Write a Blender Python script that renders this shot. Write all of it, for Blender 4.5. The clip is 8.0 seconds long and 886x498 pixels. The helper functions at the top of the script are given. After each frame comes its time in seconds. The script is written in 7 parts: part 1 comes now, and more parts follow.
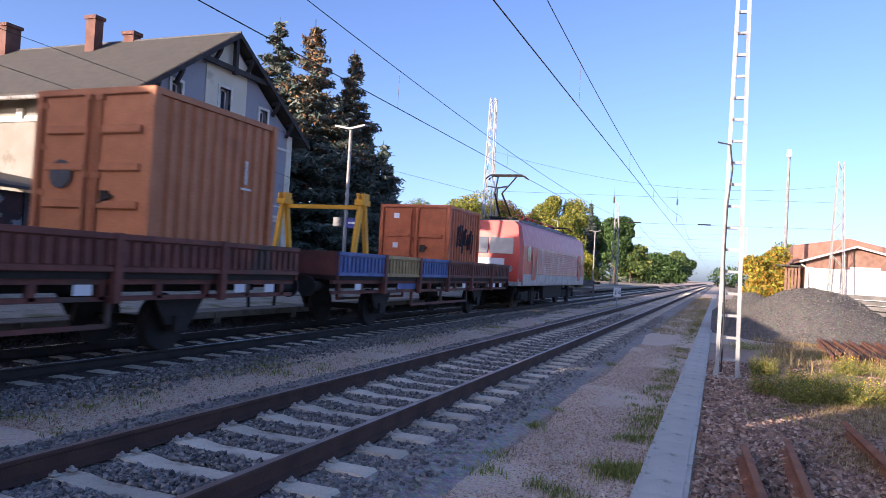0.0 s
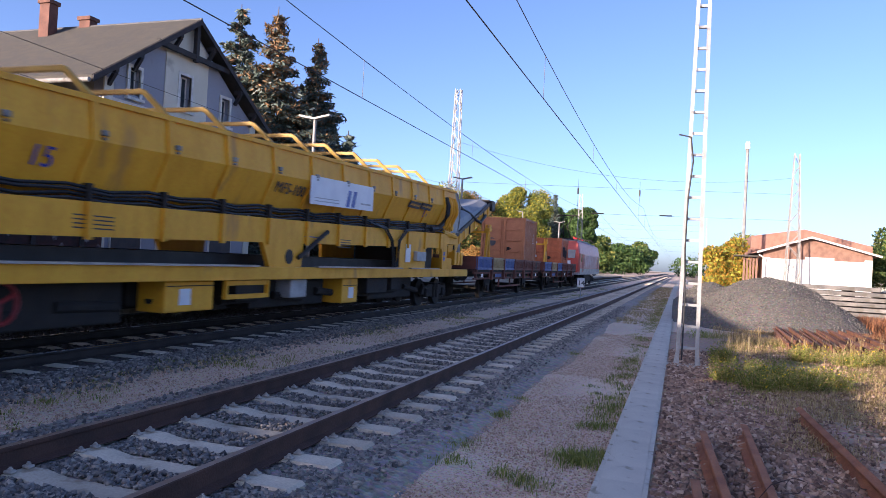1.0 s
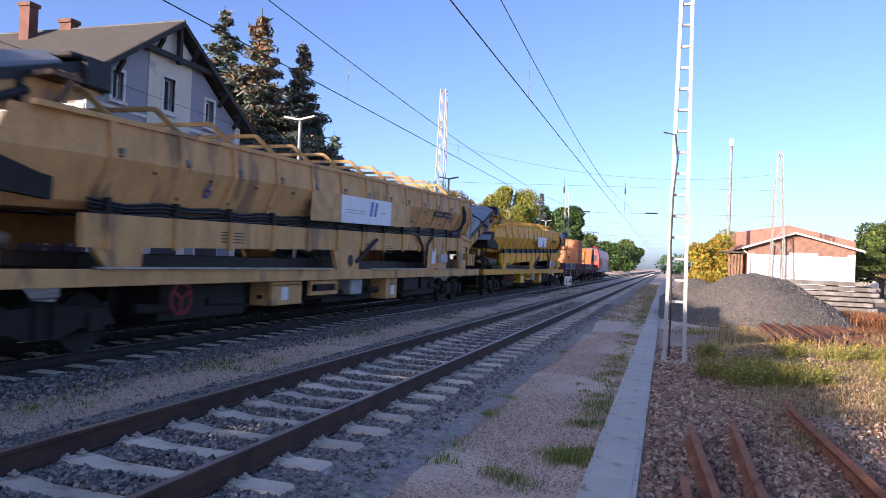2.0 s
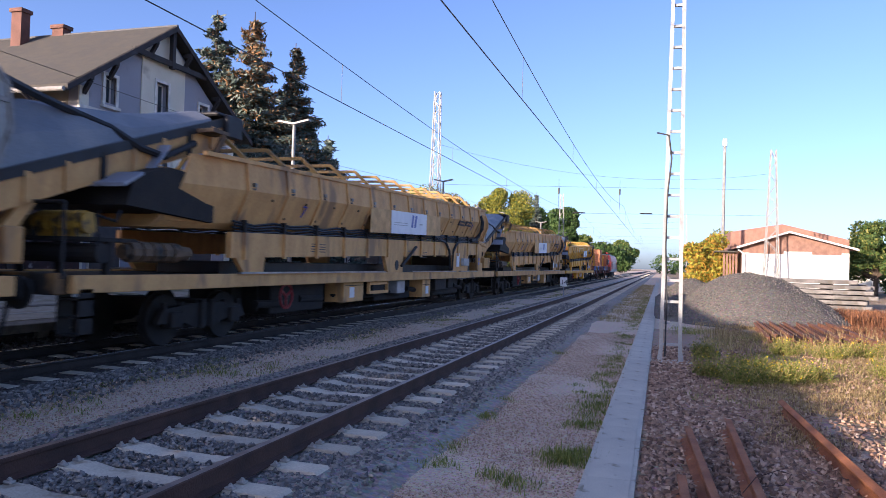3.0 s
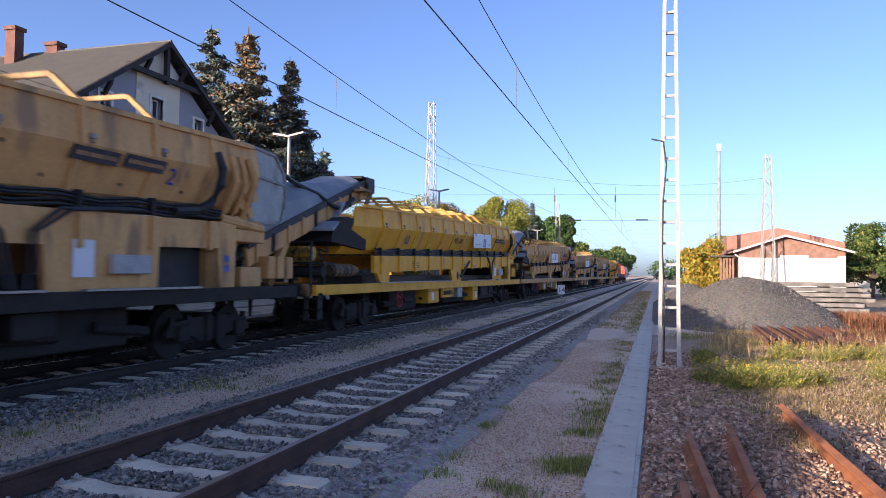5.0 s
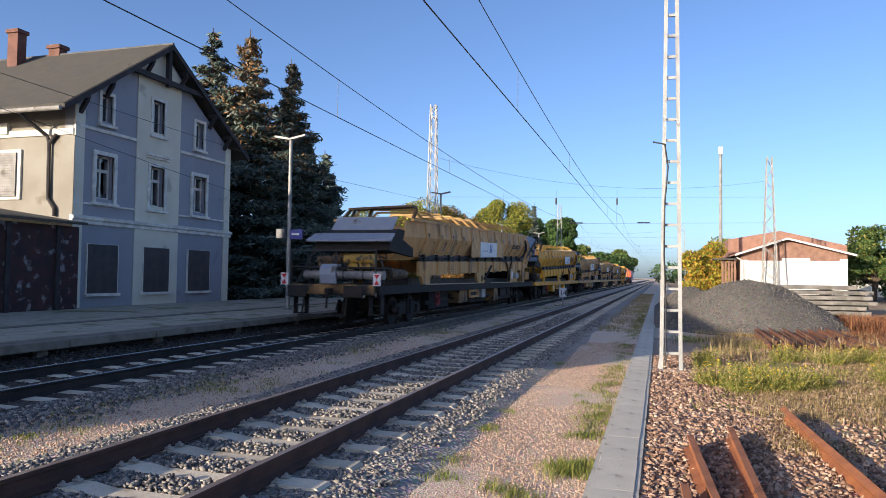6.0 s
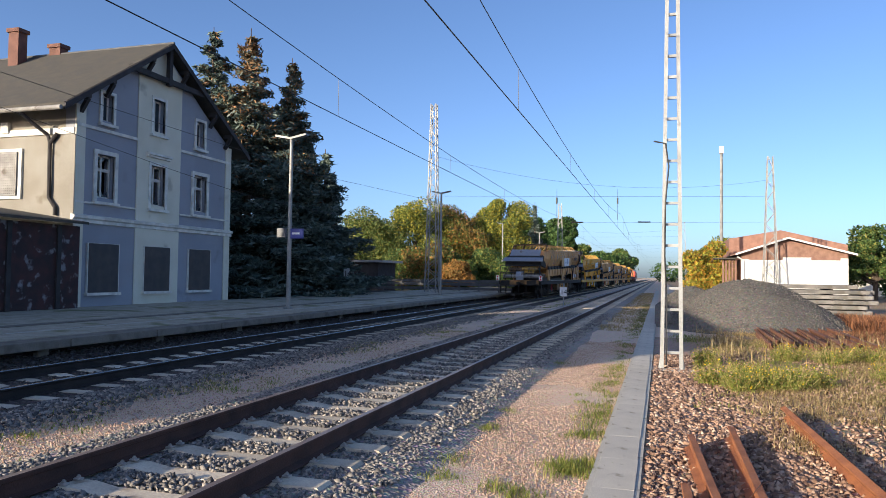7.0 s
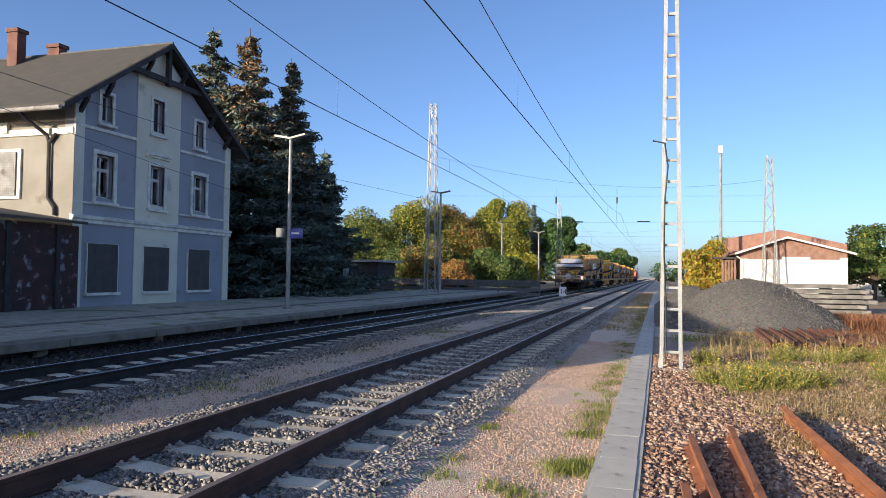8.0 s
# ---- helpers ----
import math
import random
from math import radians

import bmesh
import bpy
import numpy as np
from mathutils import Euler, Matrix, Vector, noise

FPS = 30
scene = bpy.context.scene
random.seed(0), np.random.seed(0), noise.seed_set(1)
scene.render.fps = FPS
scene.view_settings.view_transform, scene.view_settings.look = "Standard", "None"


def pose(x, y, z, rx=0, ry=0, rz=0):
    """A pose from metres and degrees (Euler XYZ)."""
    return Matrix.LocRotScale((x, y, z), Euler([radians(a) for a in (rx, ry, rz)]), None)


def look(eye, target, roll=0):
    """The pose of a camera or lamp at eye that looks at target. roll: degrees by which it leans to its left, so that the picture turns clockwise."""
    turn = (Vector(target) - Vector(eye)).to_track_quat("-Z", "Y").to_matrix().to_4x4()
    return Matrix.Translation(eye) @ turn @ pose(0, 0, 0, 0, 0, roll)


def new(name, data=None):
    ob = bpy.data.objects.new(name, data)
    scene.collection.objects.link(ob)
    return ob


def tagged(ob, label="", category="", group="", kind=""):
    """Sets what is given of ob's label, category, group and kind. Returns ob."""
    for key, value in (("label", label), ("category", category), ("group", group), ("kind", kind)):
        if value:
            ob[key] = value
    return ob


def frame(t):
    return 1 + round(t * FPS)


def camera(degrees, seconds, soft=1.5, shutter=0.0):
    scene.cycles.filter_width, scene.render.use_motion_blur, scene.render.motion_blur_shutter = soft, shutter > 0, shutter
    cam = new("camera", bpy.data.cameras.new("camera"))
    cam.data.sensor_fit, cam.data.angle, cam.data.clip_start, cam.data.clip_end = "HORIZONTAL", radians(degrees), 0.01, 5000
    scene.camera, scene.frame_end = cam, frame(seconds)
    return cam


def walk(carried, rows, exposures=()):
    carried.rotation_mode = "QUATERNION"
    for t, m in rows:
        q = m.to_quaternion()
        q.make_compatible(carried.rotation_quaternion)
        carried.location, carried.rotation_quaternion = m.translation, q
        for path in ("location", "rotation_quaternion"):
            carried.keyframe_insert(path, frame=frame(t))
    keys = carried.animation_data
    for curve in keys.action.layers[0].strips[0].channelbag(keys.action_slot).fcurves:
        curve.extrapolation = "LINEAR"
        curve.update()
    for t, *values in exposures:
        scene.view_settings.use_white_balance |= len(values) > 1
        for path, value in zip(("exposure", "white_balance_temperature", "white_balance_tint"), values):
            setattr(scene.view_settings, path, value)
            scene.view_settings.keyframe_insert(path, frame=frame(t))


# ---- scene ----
# ---- camera ----
CAM_Z = 1.518
cam = camera(63.77, 8.0, soft=0.8, shutter=0.1)
walk(cam, [
    (0.0, pose(0, 0, CAM_Z, 91.44, -3.23, 21.18)),
    (0.5, pose(0, 0, CAM_Z, 91.12, -3.15, 19.49)),
    (1.0, pose(0, 0, CAM_Z, 90.86, -3.10, 18.39)),
    (1.5, pose(0, 0, CAM_Z, 90.82, -2.73, 17.73)),
    (3.0, pose(0, 0, CAM_Z, 91.12, -1.77, 17.01)),
    (3.5, pose(0, 0, CAM_Z, 91.27, -1.32, 16.95)),
    (4.0, pose(0, 0, CAM_Z, 91.44, -1.04, 16.83)),
    (4.5, pose(0, 0, CAM_Z, 91.69, -0.77, 16.71)),
    (6.0, pose(0, 0, CAM_Z, 92.13, -0.78, 16.91)),
    (6.5, pose(0, 0, CAM_Z, 92.08, -0.78, 16.95)),
    (7.0, pose(0, 0, CAM_Z, 92.07, -0.79, 16.96)),
    (7.5, pose(0, 0, CAM_Z, 92.05, -0.77, 16.94)),
    (8.0, pose(0, 0, CAM_Z, 92.05, -0.74, 16.91)),
], exposures=[(0.0, 1.20, 5950, 20), (4.7, 1.18, 5950, 20), (5.8, 0.83, 6000, 8), (8.0, 0.76, 5950, 6)])

# ---- light ----
SUN_EL = 11.6
SUN_AZ = (0.515, 0.857)          # the way the sunlight travels over the ground
world = bpy.data.worlds.new("world")
scene.world = world
world.use_nodes = True
wn = world.node_tree
sky = wn.nodes.new("ShaderNodeTexSky")
sky.sky_type = "NISHITA"
sky.sun_disc = False
sky.sun_elevation = radians(SUN_EL)
sky.sun_rotation = math.atan2(-SUN_AZ[0], -SUN_AZ[1])
sky.air_density, sky.dust_density, sky.ozone_density = 0.62, 1.45, 2.4
wn.nodes["Background"].inputs["Strength"].default_value = 0.143
haze = wn.nodes.new("ShaderNodeMix")
haze.data_type, haze.blend_type = "RGBA", "MULTIPLY"
haze.inputs[0].default_value, haze.inputs[7].default_value = 1.0, (1.05, 0.97, 1.0, 1)
wn.links.new(sky.outputs[0], haze.inputs[6])
wn.links.new(haze.outputs[2], wn.nodes["Background"].inputs["Color"])
sun_data = bpy.data.lights.new("sun", "SUN")
sun_data.energy, sun_data.angle, sun_data.color = 5.0, radians(0.5), (1.0, 0.80, 0.58)
sun = new("sun", sun_data)
te = math.tan(radians(SUN_EL))
sun.matrix_world = look((-SUN_AZ[0] * 60, -SUN_AZ[1] * 60, te * 60), (0, 0, 0))


# ---- materials ----
def mat(name, col, rough=0.7, metal=0.0, col2=None, scale=3.0, fine=40.0, bump=0.15, spread=0.25, random_v=0.0, stain=None, stain_scale=1.2, stain_at=0.58, spec=0.4, stretch=(1, 1, 1)):
    """Painted or raw surface: two colours mixed by broad noise, fine grain, optional stains, bump."""
    m = bpy.data.materials.new(name)
    m.use_nodes = True
    n, ln = m.node_tree.nodes, m.node_tree.links
    b = n["Principled BSDF"]
    tc = n.new("ShaderNodeTexCoord")
    mp = n.new("ShaderNodeMapping")
    mp.inputs["Scale"].default_value = stretch
    ln.new(tc.outputs["Object"], mp.inputs[0])
    geo_out = mp.outputs[0]

    def noise_node(s, detail):
        t = n.new("ShaderNodeTexNoise")
        t.inputs["Scale"].default_value, t.inputs["Detail"].default_value = s, detail
        ln.new(geo_out, t.inputs["Vector"])
        return t

    def mix(fac, a, c, kind="MIX"):
        x = n.new("ShaderNodeMix")
        x.data_type, x.blend_type = "RGBA", kind
        for sock, v in ((0, fac), (6, a), (7, c)):
            if hasattr(v, "is_linked"):
                ln.new(v, x.inputs[sock])
            elif sock == 0:
                x.inputs[0].default_value = v
            else:
                x.inputs[sock].default_value = (*v, 1)
        return x.outputs[2]

    def ramp(fac, lo, hi):
        r = n.new("ShaderNodeMapRange")
        r.inputs["From Min"].default_value, r.inputs["From Max"].default_value = lo, hi
        ln.new(fac, r.inputs[0])
        return r.outputs[0]

    col2 = col2 or tuple(c * 0.72 for c in col)
    broad = noise_node(scale, 5)
    grain = noise_node(fine, 3)
    c = mix(ramp(broad.outputs["Fac"], 0.38, 0.64), col, col2)
    c = mix(spread, c, mix(ramp(grain.outputs["Fac"], 0.3, 0.7), (0.25, 0.25, 0.25), (0.78, 0.78, 0.78)), "OVERLAY")
    if stain:
        st = noise_node(stain_scale, 7)
        c = mix(ramp(st.outputs["Fac"], stain_at, stain_at + 0.09), c, stain)
    if random_v:
        oi = n.new("ShaderNodeObjectInfo")
        hs = n.new("ShaderNodeHueSaturation")
        r = n.new("ShaderNodeMapRange")
        r.inputs["To Min"].default_value, r.inputs["To Max"].default_value = 1 - random_v, 1 + random_v
        ln.new(oi.outputs["Random"], r.inputs[0])
        ln.new(r.outputs[0], hs.inputs["Value"])
        ln.new(c, hs.inputs["Color"])
        c = hs.outputs[0]
    ln.new(c, b.inputs["Base Color"])
    rr = n.new("ShaderNodeMapRange")
    rr.inputs["To Min"].default_value, rr.inputs["To Max"].default_value = max(0.05, rough - 0.12), min(1, rough + 0.12)
    ln.new(broad.outputs["Fac"], rr.inputs[0])
    ln.new(rr.outputs[0], b.inputs["Roughness"])
    b.inputs["Metallic"].default_value = metal
    b.inputs["Specular IOR Level"].default_value = spec
    if bump:
        bp = n.new("ShaderNodeBump")
        bp.inputs["Strength"].default_value, bp.inputs["Distance"].default_value = bump, 0.02
        ln.new(grain.outputs["Fac"], bp.inputs["Height"])
        ln.new(bp.outputs[0], b.inputs["Normal"])
    return m


def island_mat(name, stops, rough=0.8, bump=0.2, translucent=0.0):
    """Colour picked per loose piece (leaf, stone) from a ramp."""
    m = bpy.data.materials.new(name)
    m.use_nodes = True
    n, ln = m.node_tree.nodes, m.node_tree.links
    b = n["Principled BSDF"]
    g = n.new("ShaderNodeNewGeometry")
    r = n.new("ShaderNodeValToRGB")
    while len(r.color_ramp.elements) < len(stops):
        r.color_ramp.elements.new(0.5)
    for e, (p, c) in zip(r.color_ramp.elements, stops):
        e.position, e.color = p, (*c, 1)
    ln.new(g.outputs["Random Per Island"], r.inputs[0])
    ln.new(r.outputs[0], b.inputs["Base Color"])
    b.inputs["Roughness"].default_value = rough
    b.inputs["Specular IOR Level"].default_value = 0.25
    if translucent:
        tr = n.new("ShaderNodeBsdfTranslucent")
        mx = n.new("ShaderNodeMixShader")
        mx.inputs[0].default_value = translucent
        ln.new(r.outputs[0], tr.inputs[0])
        ln.new(b.outputs[0], mx.inputs[1])
        ln.new(tr.outputs[0], mx.inputs[2])
        ln.new(mx.outputs[0], n["Material Output"].inputs[0])
    return m


M = {}
M["yellow"] = mat("yellow_paint", (0.80, 0.40, 0.03), 0.55, col2=(0.72, 0.345, 0.025), stain=(0.52, 0.26, 0.05), stain_at=0.61, stain_scale=1.8, stretch=(1, 1, 0.35), bump=0.04, spec=0.25)
M["tan"] = mat("faded_yellow_paint", (0.68, 0.385, 0.145), 0.65, col2=(0.57, 0.315, 0.12), stain=(0.34, 0.20, 0.10), stain_at=0.56, stain_scale=1.8, stretch=(1, 1, 0.35), bump=0.06, spec=0.25)
M["hoop"] = mat("hoop_paint", (0.46, 0.28, 0.045), 0.55, col2=(0.36, 0.21, 0.04), bump=0.04)
M["hoopdirty"] = mat("dull_hoop_paint", (0.38, 0.225, 0.06), 0.6, col2=(0.28, 0.17, 0.06), stain=(0.16, 0.11, 0.06), stain_scale=3, bump=0.08)
M["grimebrown"] = mat("oily_brown_steel", (0.15, 0.09, 0.045), 0.7, col2=(0.09, 0.06, 0.035), scale=5, stain=(0.03, 0.025, 0.02), stain_scale=3, bump=0.2)
M["grimetan"] = mat("dirt_caked_tan_paint", (0.34, 0.18, 0.06), 0.75, col2=(0.16, 0.095, 0.045), scale=2.2, stain=(0.04, 0.032, 0.026), stain_scale=1.6, stain_at=0.48, bump=0.15)
M["motoryellow"] = mat("greasy_motor_yellow", (0.52, 0.30, 0.04), 0.5, col2=(0.34, 0.19, 0.035), scale=5, stain=(0.08, 0.055, 0.03), stain_scale=4, stain_at=0.54, bump=0.08)
M["tankgrey"] = mat("grubby_tank_grey", (0.30, 0.29, 0.27), 0.6, col2=(0.20, 0.19, 0.18), scale=4, stain=(0.12, 0.10, 0.08), stain_scale=3.5, bump=0.08)
M["rearsheet"] = mat("scuffed_blue_grey_sheet", (0.23, 0.26, 0.32), 0.5, col2=(0.28, 0.295, 0.33), scale=2.5, stain=(0.10, 0.08, 0.06), stain_scale=2.5, stain_at=0.6, bump=0.08)
M["signdark"] = mat("name_sign_enamel", (0.045, 0.06, 0.30), 0.4, bump=0.02)
# stained copy of the cream render, darkened to offset the sun on this side
M["sideplaster"] = mat("darkened_side_plaster", (0.27, 0.255, 0.22), 0.9, col2=(0.23, 0.21, 0.175), scale=0.9, fine=60, bump=0.14, stain=(0.19, 0.165, 0.13), stain_at=0.58)
M["board"] = mat("board_white", (0.75, 0.76, 0.78), 0.5, bump=0.02, spread=0.06, col2=(0.68, 0.69, 0.72))
M["tanplate"] = mat("tan_plate", (0.69, 0.40, 0.15), 0.6, bump=0.03, spec=0.25)
M["black"] = mat("black_rubber", (0.02, 0.02, 0.022), 0.6, bump=0.1)
M["grime"] = mat("underframe_grime", (0.018, 0.016, 0.015), 0.85, col2=(0.032, 0.027, 0.023), bump=0.3)
M["steel"] = mat("worn_steel", (0.32, 0.31, 0.30), 0.42, metal=0.7, bump=0.06)
M["belt"] = mat("conveyor_cover", (0.165, 0.185, 0.215), 0.5, col2=(0.235, 0.245, 0.26), scale=1.5, bump=0.08, stain=(0.30, 0.27, 0.22), stain_at=0.62, stain_scale=1.0)
M["chute"] = mat("chute_sheet", (0.36, 0.37, 0.36), 0.55, col2=(0.28, 0.285, 0.27), bump=0.06, stain=(0.17, 0.14, 0.10), stain_at=0.60, stretch=(1, 1, 0.4))
M["ballastload"] = mat("dusty_load", (0.30, 0.24, 0.16), 0.9, fine=30, bump=0.6)
M["text"] = mat("dark_lettering", (0.05, 0.05, 0.06), 0.6, bump=0)
M["bluetext"] = mat("blue_lettering", (0.05, 0.06, 0.36), 0.6, bump=0)
M["whitetext"] = mat("white_lettering", (0.8, 0.8, 0.78), 0.6, bump=0)
M["bluesign"] = mat("blue_sign", (0.05, 0.10, 0.36), 0.45, bump=0.02)
M["redox"] = mat("red_oxide_wagon", (0.175, 0.058, 0.042), 0.7, col2=(0.115, 0.043, 0.034), stain=(0.08, 0.055, 0.045), bump=0.15)
M["bluepaint"] = mat("blue_paint", (0.085, 0.145, 0.36), 0.55, bump=0.06, stain=(0.06, 0.08, 0.14), stain_at=0.6)
M["sandpaint"] = mat("sand_paint", (0.40, 0.285, 0.12), 0.55, bump=0.06, stain=(0.2, 0.14, 0.08), stain_at=0.6)
M["orange"] = mat("container_orange", (0.46, 0.185, 0.082), 0.6, col2=(0.40, 0.155, 0.07), stain=(0.33, 0.13, 0.06), stain_at=0.63, bump=0.05)
M["orange2"] = mat("container_red_orange", (0.50, 0.125, 0.04), 0.55, stain=(0.4, 0.12, 0.06), stain_at=0.63, bump=0.05)
M["greydot"] = mat("grey_patch", (0.085, 0.09, 0.10), 0.6, bump=0.03)
M["locored"] = mat("loco_red", (0.52, 0.06, 0.04), 0.4, col2=(0.46, 0.055, 0.04), bump=0.02, stain=(0.35, 0.09, 0.06), stain_at=0.64)
M["locogrey"] = mat("loco_grey", (0.42, 0.42, 0.42), 0.5, bump=0.04, col2=(0.3, 0.3, 0.3))
# paler and pinker than the loco red, with lighter blotches
M["locopale"] = mat("pale_loco_side", (0.66, 0.40, 0.30), 0.5, col2=(0.60, 0.32, 0.24), bump=0.03, stain=(0.68, 0.52, 0.44), stain_at=0.55)
M["roofgrey"] = mat("loco_roof", (0.13, 0.135, 0.14), 0.55, bump=0.05)
M["glass"] = mat("dark_glass", (0.05, 0.06, 0.07), 0.12, bump=0, spec=0.8, spread=0.02)
M["rust"] = mat("rail_rust", (0.085, 0.040, 0.028), 0.8, col2=(0.055, 0.030, 0.023), fine=60, bump=0.3)
M["rustblack"] = mat("greasy_rail_side", (0.030, 0.021, 0.017), 0.8, col2=(0.018, 0.014, 0.012), fine=60, bump=0.3)
M["rustbright"] = mat("loose_rail_rust", (0.34, 0.13, 0.05), 0.8, col2=(0.24, 0.09, 0.04), fine=70, scale=4, bump=0.3)
M["railhead"] = mat("rail_head", (0.32, 0.25, 0.21), 0.4, metal=0.5, col2=(0.26, 0.18, 0.14), bump=0.05)
M["railpol"] = mat("polished_rail_head", (0.5, 0.49, 0.47), 0.25, metal=0.9, bump=0.02)
M["sleeper"] = mat("concrete_sleeper", (0.60, 0.52, 0.40), 0.85, col2=(0.50, 0.435, 0.335), fine=50, bump=0.25, random_v=0.18, stain=(0.33, 0.25, 0.17), stain_scale=4)
M["slab"] = mat("trough_concrete", (0.540, 0.500, 0.414), 0.85, col2=(0.475, 0.440, 0.370), fine=80, bump=0.2, random_v=0.07, stain=(0.270, 0.240, 0.176), stain_scale=5)
M["platform"] = mat("platform_paving", (0.45, 0.39, 0.295), 0.9, col2=(0.36, 0.31, 0.23), fine=20, bump=0.25, stain=(0.20, 0.19, 0.09), stain_scale=0.8, stain_at=0.55)
M["platedge"] = mat("platform_edge_concrete", (0.216, 0.184, 0.145), 0.85, bump=0.2, stain=(0.126, 0.104, 0.079), stain_scale=2, random_v=0.1)
M["galv"] = mat("galvanised_steel", (0.33, 0.335, 0.33), 0.5, metal=0.3, col2=(0.27, 0.275, 0.27), bump=0.03)
M["mastpale"] = mat("pale_mast_paint", (0.31, 0.31, 0.295), 0.55, metal=0.2, bump=0.03)
M["wire"] = mat("copper_wire", (0.06, 0.055, 0.05), 0.5, metal=0.5, bump=0)
M["clip"] = mat("rail_clip", (0.42, 0.38, 0.33), 0.7, bump=0.05)
M["wallblue"] = mat("render_bluegrey", (0.315, 0.325, 0.365), 0.9, col2=(0.285, 0.295, 0.33), scale=0.9, fine=60, bump=0.12, stain=(0.25, 0.255, 0.28), stain_at=0.62)
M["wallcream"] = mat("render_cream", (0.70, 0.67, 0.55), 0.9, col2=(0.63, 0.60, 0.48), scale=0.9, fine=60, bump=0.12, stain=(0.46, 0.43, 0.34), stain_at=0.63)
M["trim"] = mat("window_trim", (0.75, 0.73, 0.66), 0.8, bump=0.06)
M["wood"] = mat("dark_timber", (0.045, 0.04, 0.04), 0.8, bump=0.2)
M["shutter"] = mat("board_shutter", (0.05, 0.045, 0.045), 0.7, bump=0.1, col2=(0.075, 0.065, 0.06))
M["rooffelt"] = mat("roof_felt", (0.055, 0.052, 0.046), 0.9, col2=(0.075, 0.068, 0.055), fine=30, bump=0.25)
M["brick"] = mat("brick_red", (0.16, 0.075, 0.055), 0.85, col2=(0.115, 0.058, 0.045), fine=25, bump=0.25)
M["shedroof"] = mat("shed_tiles", (0.30, 0.165, 0.12), 0.85, col2=(0.24, 0.13, 0.095), fine=20, bump=0.3)
M["shedbrown"] = mat("shed_gable_boards", (0.26, 0.15, 0.11), 0.85, bump=0.15)
M["shedwhite"] = mat("shed_white_wall", (0.66, 0.655, 0.62), 0.8, bump=0.05, spread=0.08, col2=(0.61, 0.605, 0.57))
M["leanwall"] = mat("flaking_dark_wall", (0.035, 0.022, 0.022), 0.85, col2=(0.07, 0.03, 0.028), stain=(0.22, 0.21, 0.22), stain_scale=3.2, stain_at=0.57, bump=0.2)
M["bark"] = mat("bark", (0.10, 0.075, 0.055), 0.95, fine=20, bump=0.5)
M["asphalt"] = mat("fence_grey", (0.12, 0.12, 0.12), 0.9, bump=0.2)
# near-black concrete: the shade of the platform recess is in its colour
M["darkconc"] = mat("recess_shade_concrete", (0.035, 0.033, 0.03), 0.9, col2=(0.022, 0.021, 0.02), bump=0.3)
M["oldconc"] = mat("old_concrete_beam", (0.22, 0.205, 0.185), 0.9, col2=(0.14, 0.135, 0.125), fine=30, bump=0.3, random_v=0.2, stain=(0.13, 0.12, 0.10), stain_scale=2.5)
M["rustdark"] = mat("dark_rail_rust", (0.22, 0.095, 0.05), 0.85, col2=(0.13, 0.06, 0.04), fine=50, bump=0.3)
M["white"] = mat("white_enamel", (0.8, 0.8, 0.8), 0.35, bump=0, spread=0.04)
M["redplain"] = mat("red_enamel", (0.6, 0.03, 0.03), 0.4, bump=0)
M["handred"] = mat("handwheel_red", (0.30, 0.03, 0.03), 0.5, bump=0.05)


def ground_mat(name, a, b, c, sa=0.6, fine=24.0, bump=0.5):
    m = bpy.data.materials.new(name)
    m.use_nodes = True
    n, ln = m.node_tree.nodes, m.node_tree.links
    bs = n["Principled BSDF"]
    tc = n.new("ShaderNodeTexCoord")
    outs = []
    for s, d in ((sa, 6), (fine, 4)):
        t = n.new("ShaderNodeTexNoise")
        t.inputs["Scale"].default_value, t.inputs["Detail"].default_value = s, d
        ln.new(tc.outputs["Object"], t.inputs["Vector"])
        outs.append(t.outputs["Fac"])
    v = n.new("ShaderNodeTexVoronoi")
    v.inputs["Scale"].default_value = fine * 1.6
    ln.new(tc.outputs["Object"], v.inputs["Vector"])
    x = n.new("ShaderNodeMix"); x.data_type = "RGBA"
    r = n.new("ShaderNodeMapRange"); r.inputs["From Min"].default_value, r.inputs["From Max"].default_value = 0.4, 0.62
    ln.new(outs[0], r.inputs[0]); ln.new(r.outputs[0], x.inputs[0])
    x.inputs[6].default_value, x.inputs[7].default_value = (*a, 1), (*b, 1)
    y = n.new("ShaderNodeMix"); y.data_type = "RGBA"
    r2 = n.new("ShaderNodeMapRange"); r2.inputs["From Min"].default_value, r2.inputs["From Max"].default_value = 0.42, 0.7
    r2.inputs["To Max"].default_value = 0.8
    ln.new(outs[1], r2.inputs[0]); ln.new(r2.outputs[0], y.inputs[0])
    ln.new(x.outputs[2], y.inputs[6]); y.inputs[7].default_value = (*c, 1)
    z = n.new("ShaderNodeMix"); z.data_type, z.blend_type = "RGBA", "OVERLAY"
    z.inputs[0].default_value = 0.22
    ln.new(y.outputs[2], z.inputs[6]); ln.new(v.outputs["Color"], z.inputs[7])
    hs = n.new("ShaderNodeHueSaturation"); hs.inputs["Saturation"].default_value = 0.85
    ln.new(z.outputs[2], hs.inputs["Color"])
    ln.new(hs.outputs[0], bs.inputs["Base Color"])
    bs.inputs["Roughness"].default_value = 0.95
    bs.inputs["Specular IOR Level"].default_value = 0.15
    bp = n.new("ShaderNodeBump"); bp.inputs["Strength"].default_value, bp.inputs["Distance"].default_value = bump, 0.03
    ln.new(v.outputs["Distance"], bp.inputs["Height"]); ln.new(bp.outputs[0], bs.inputs["Normal"])
    return m


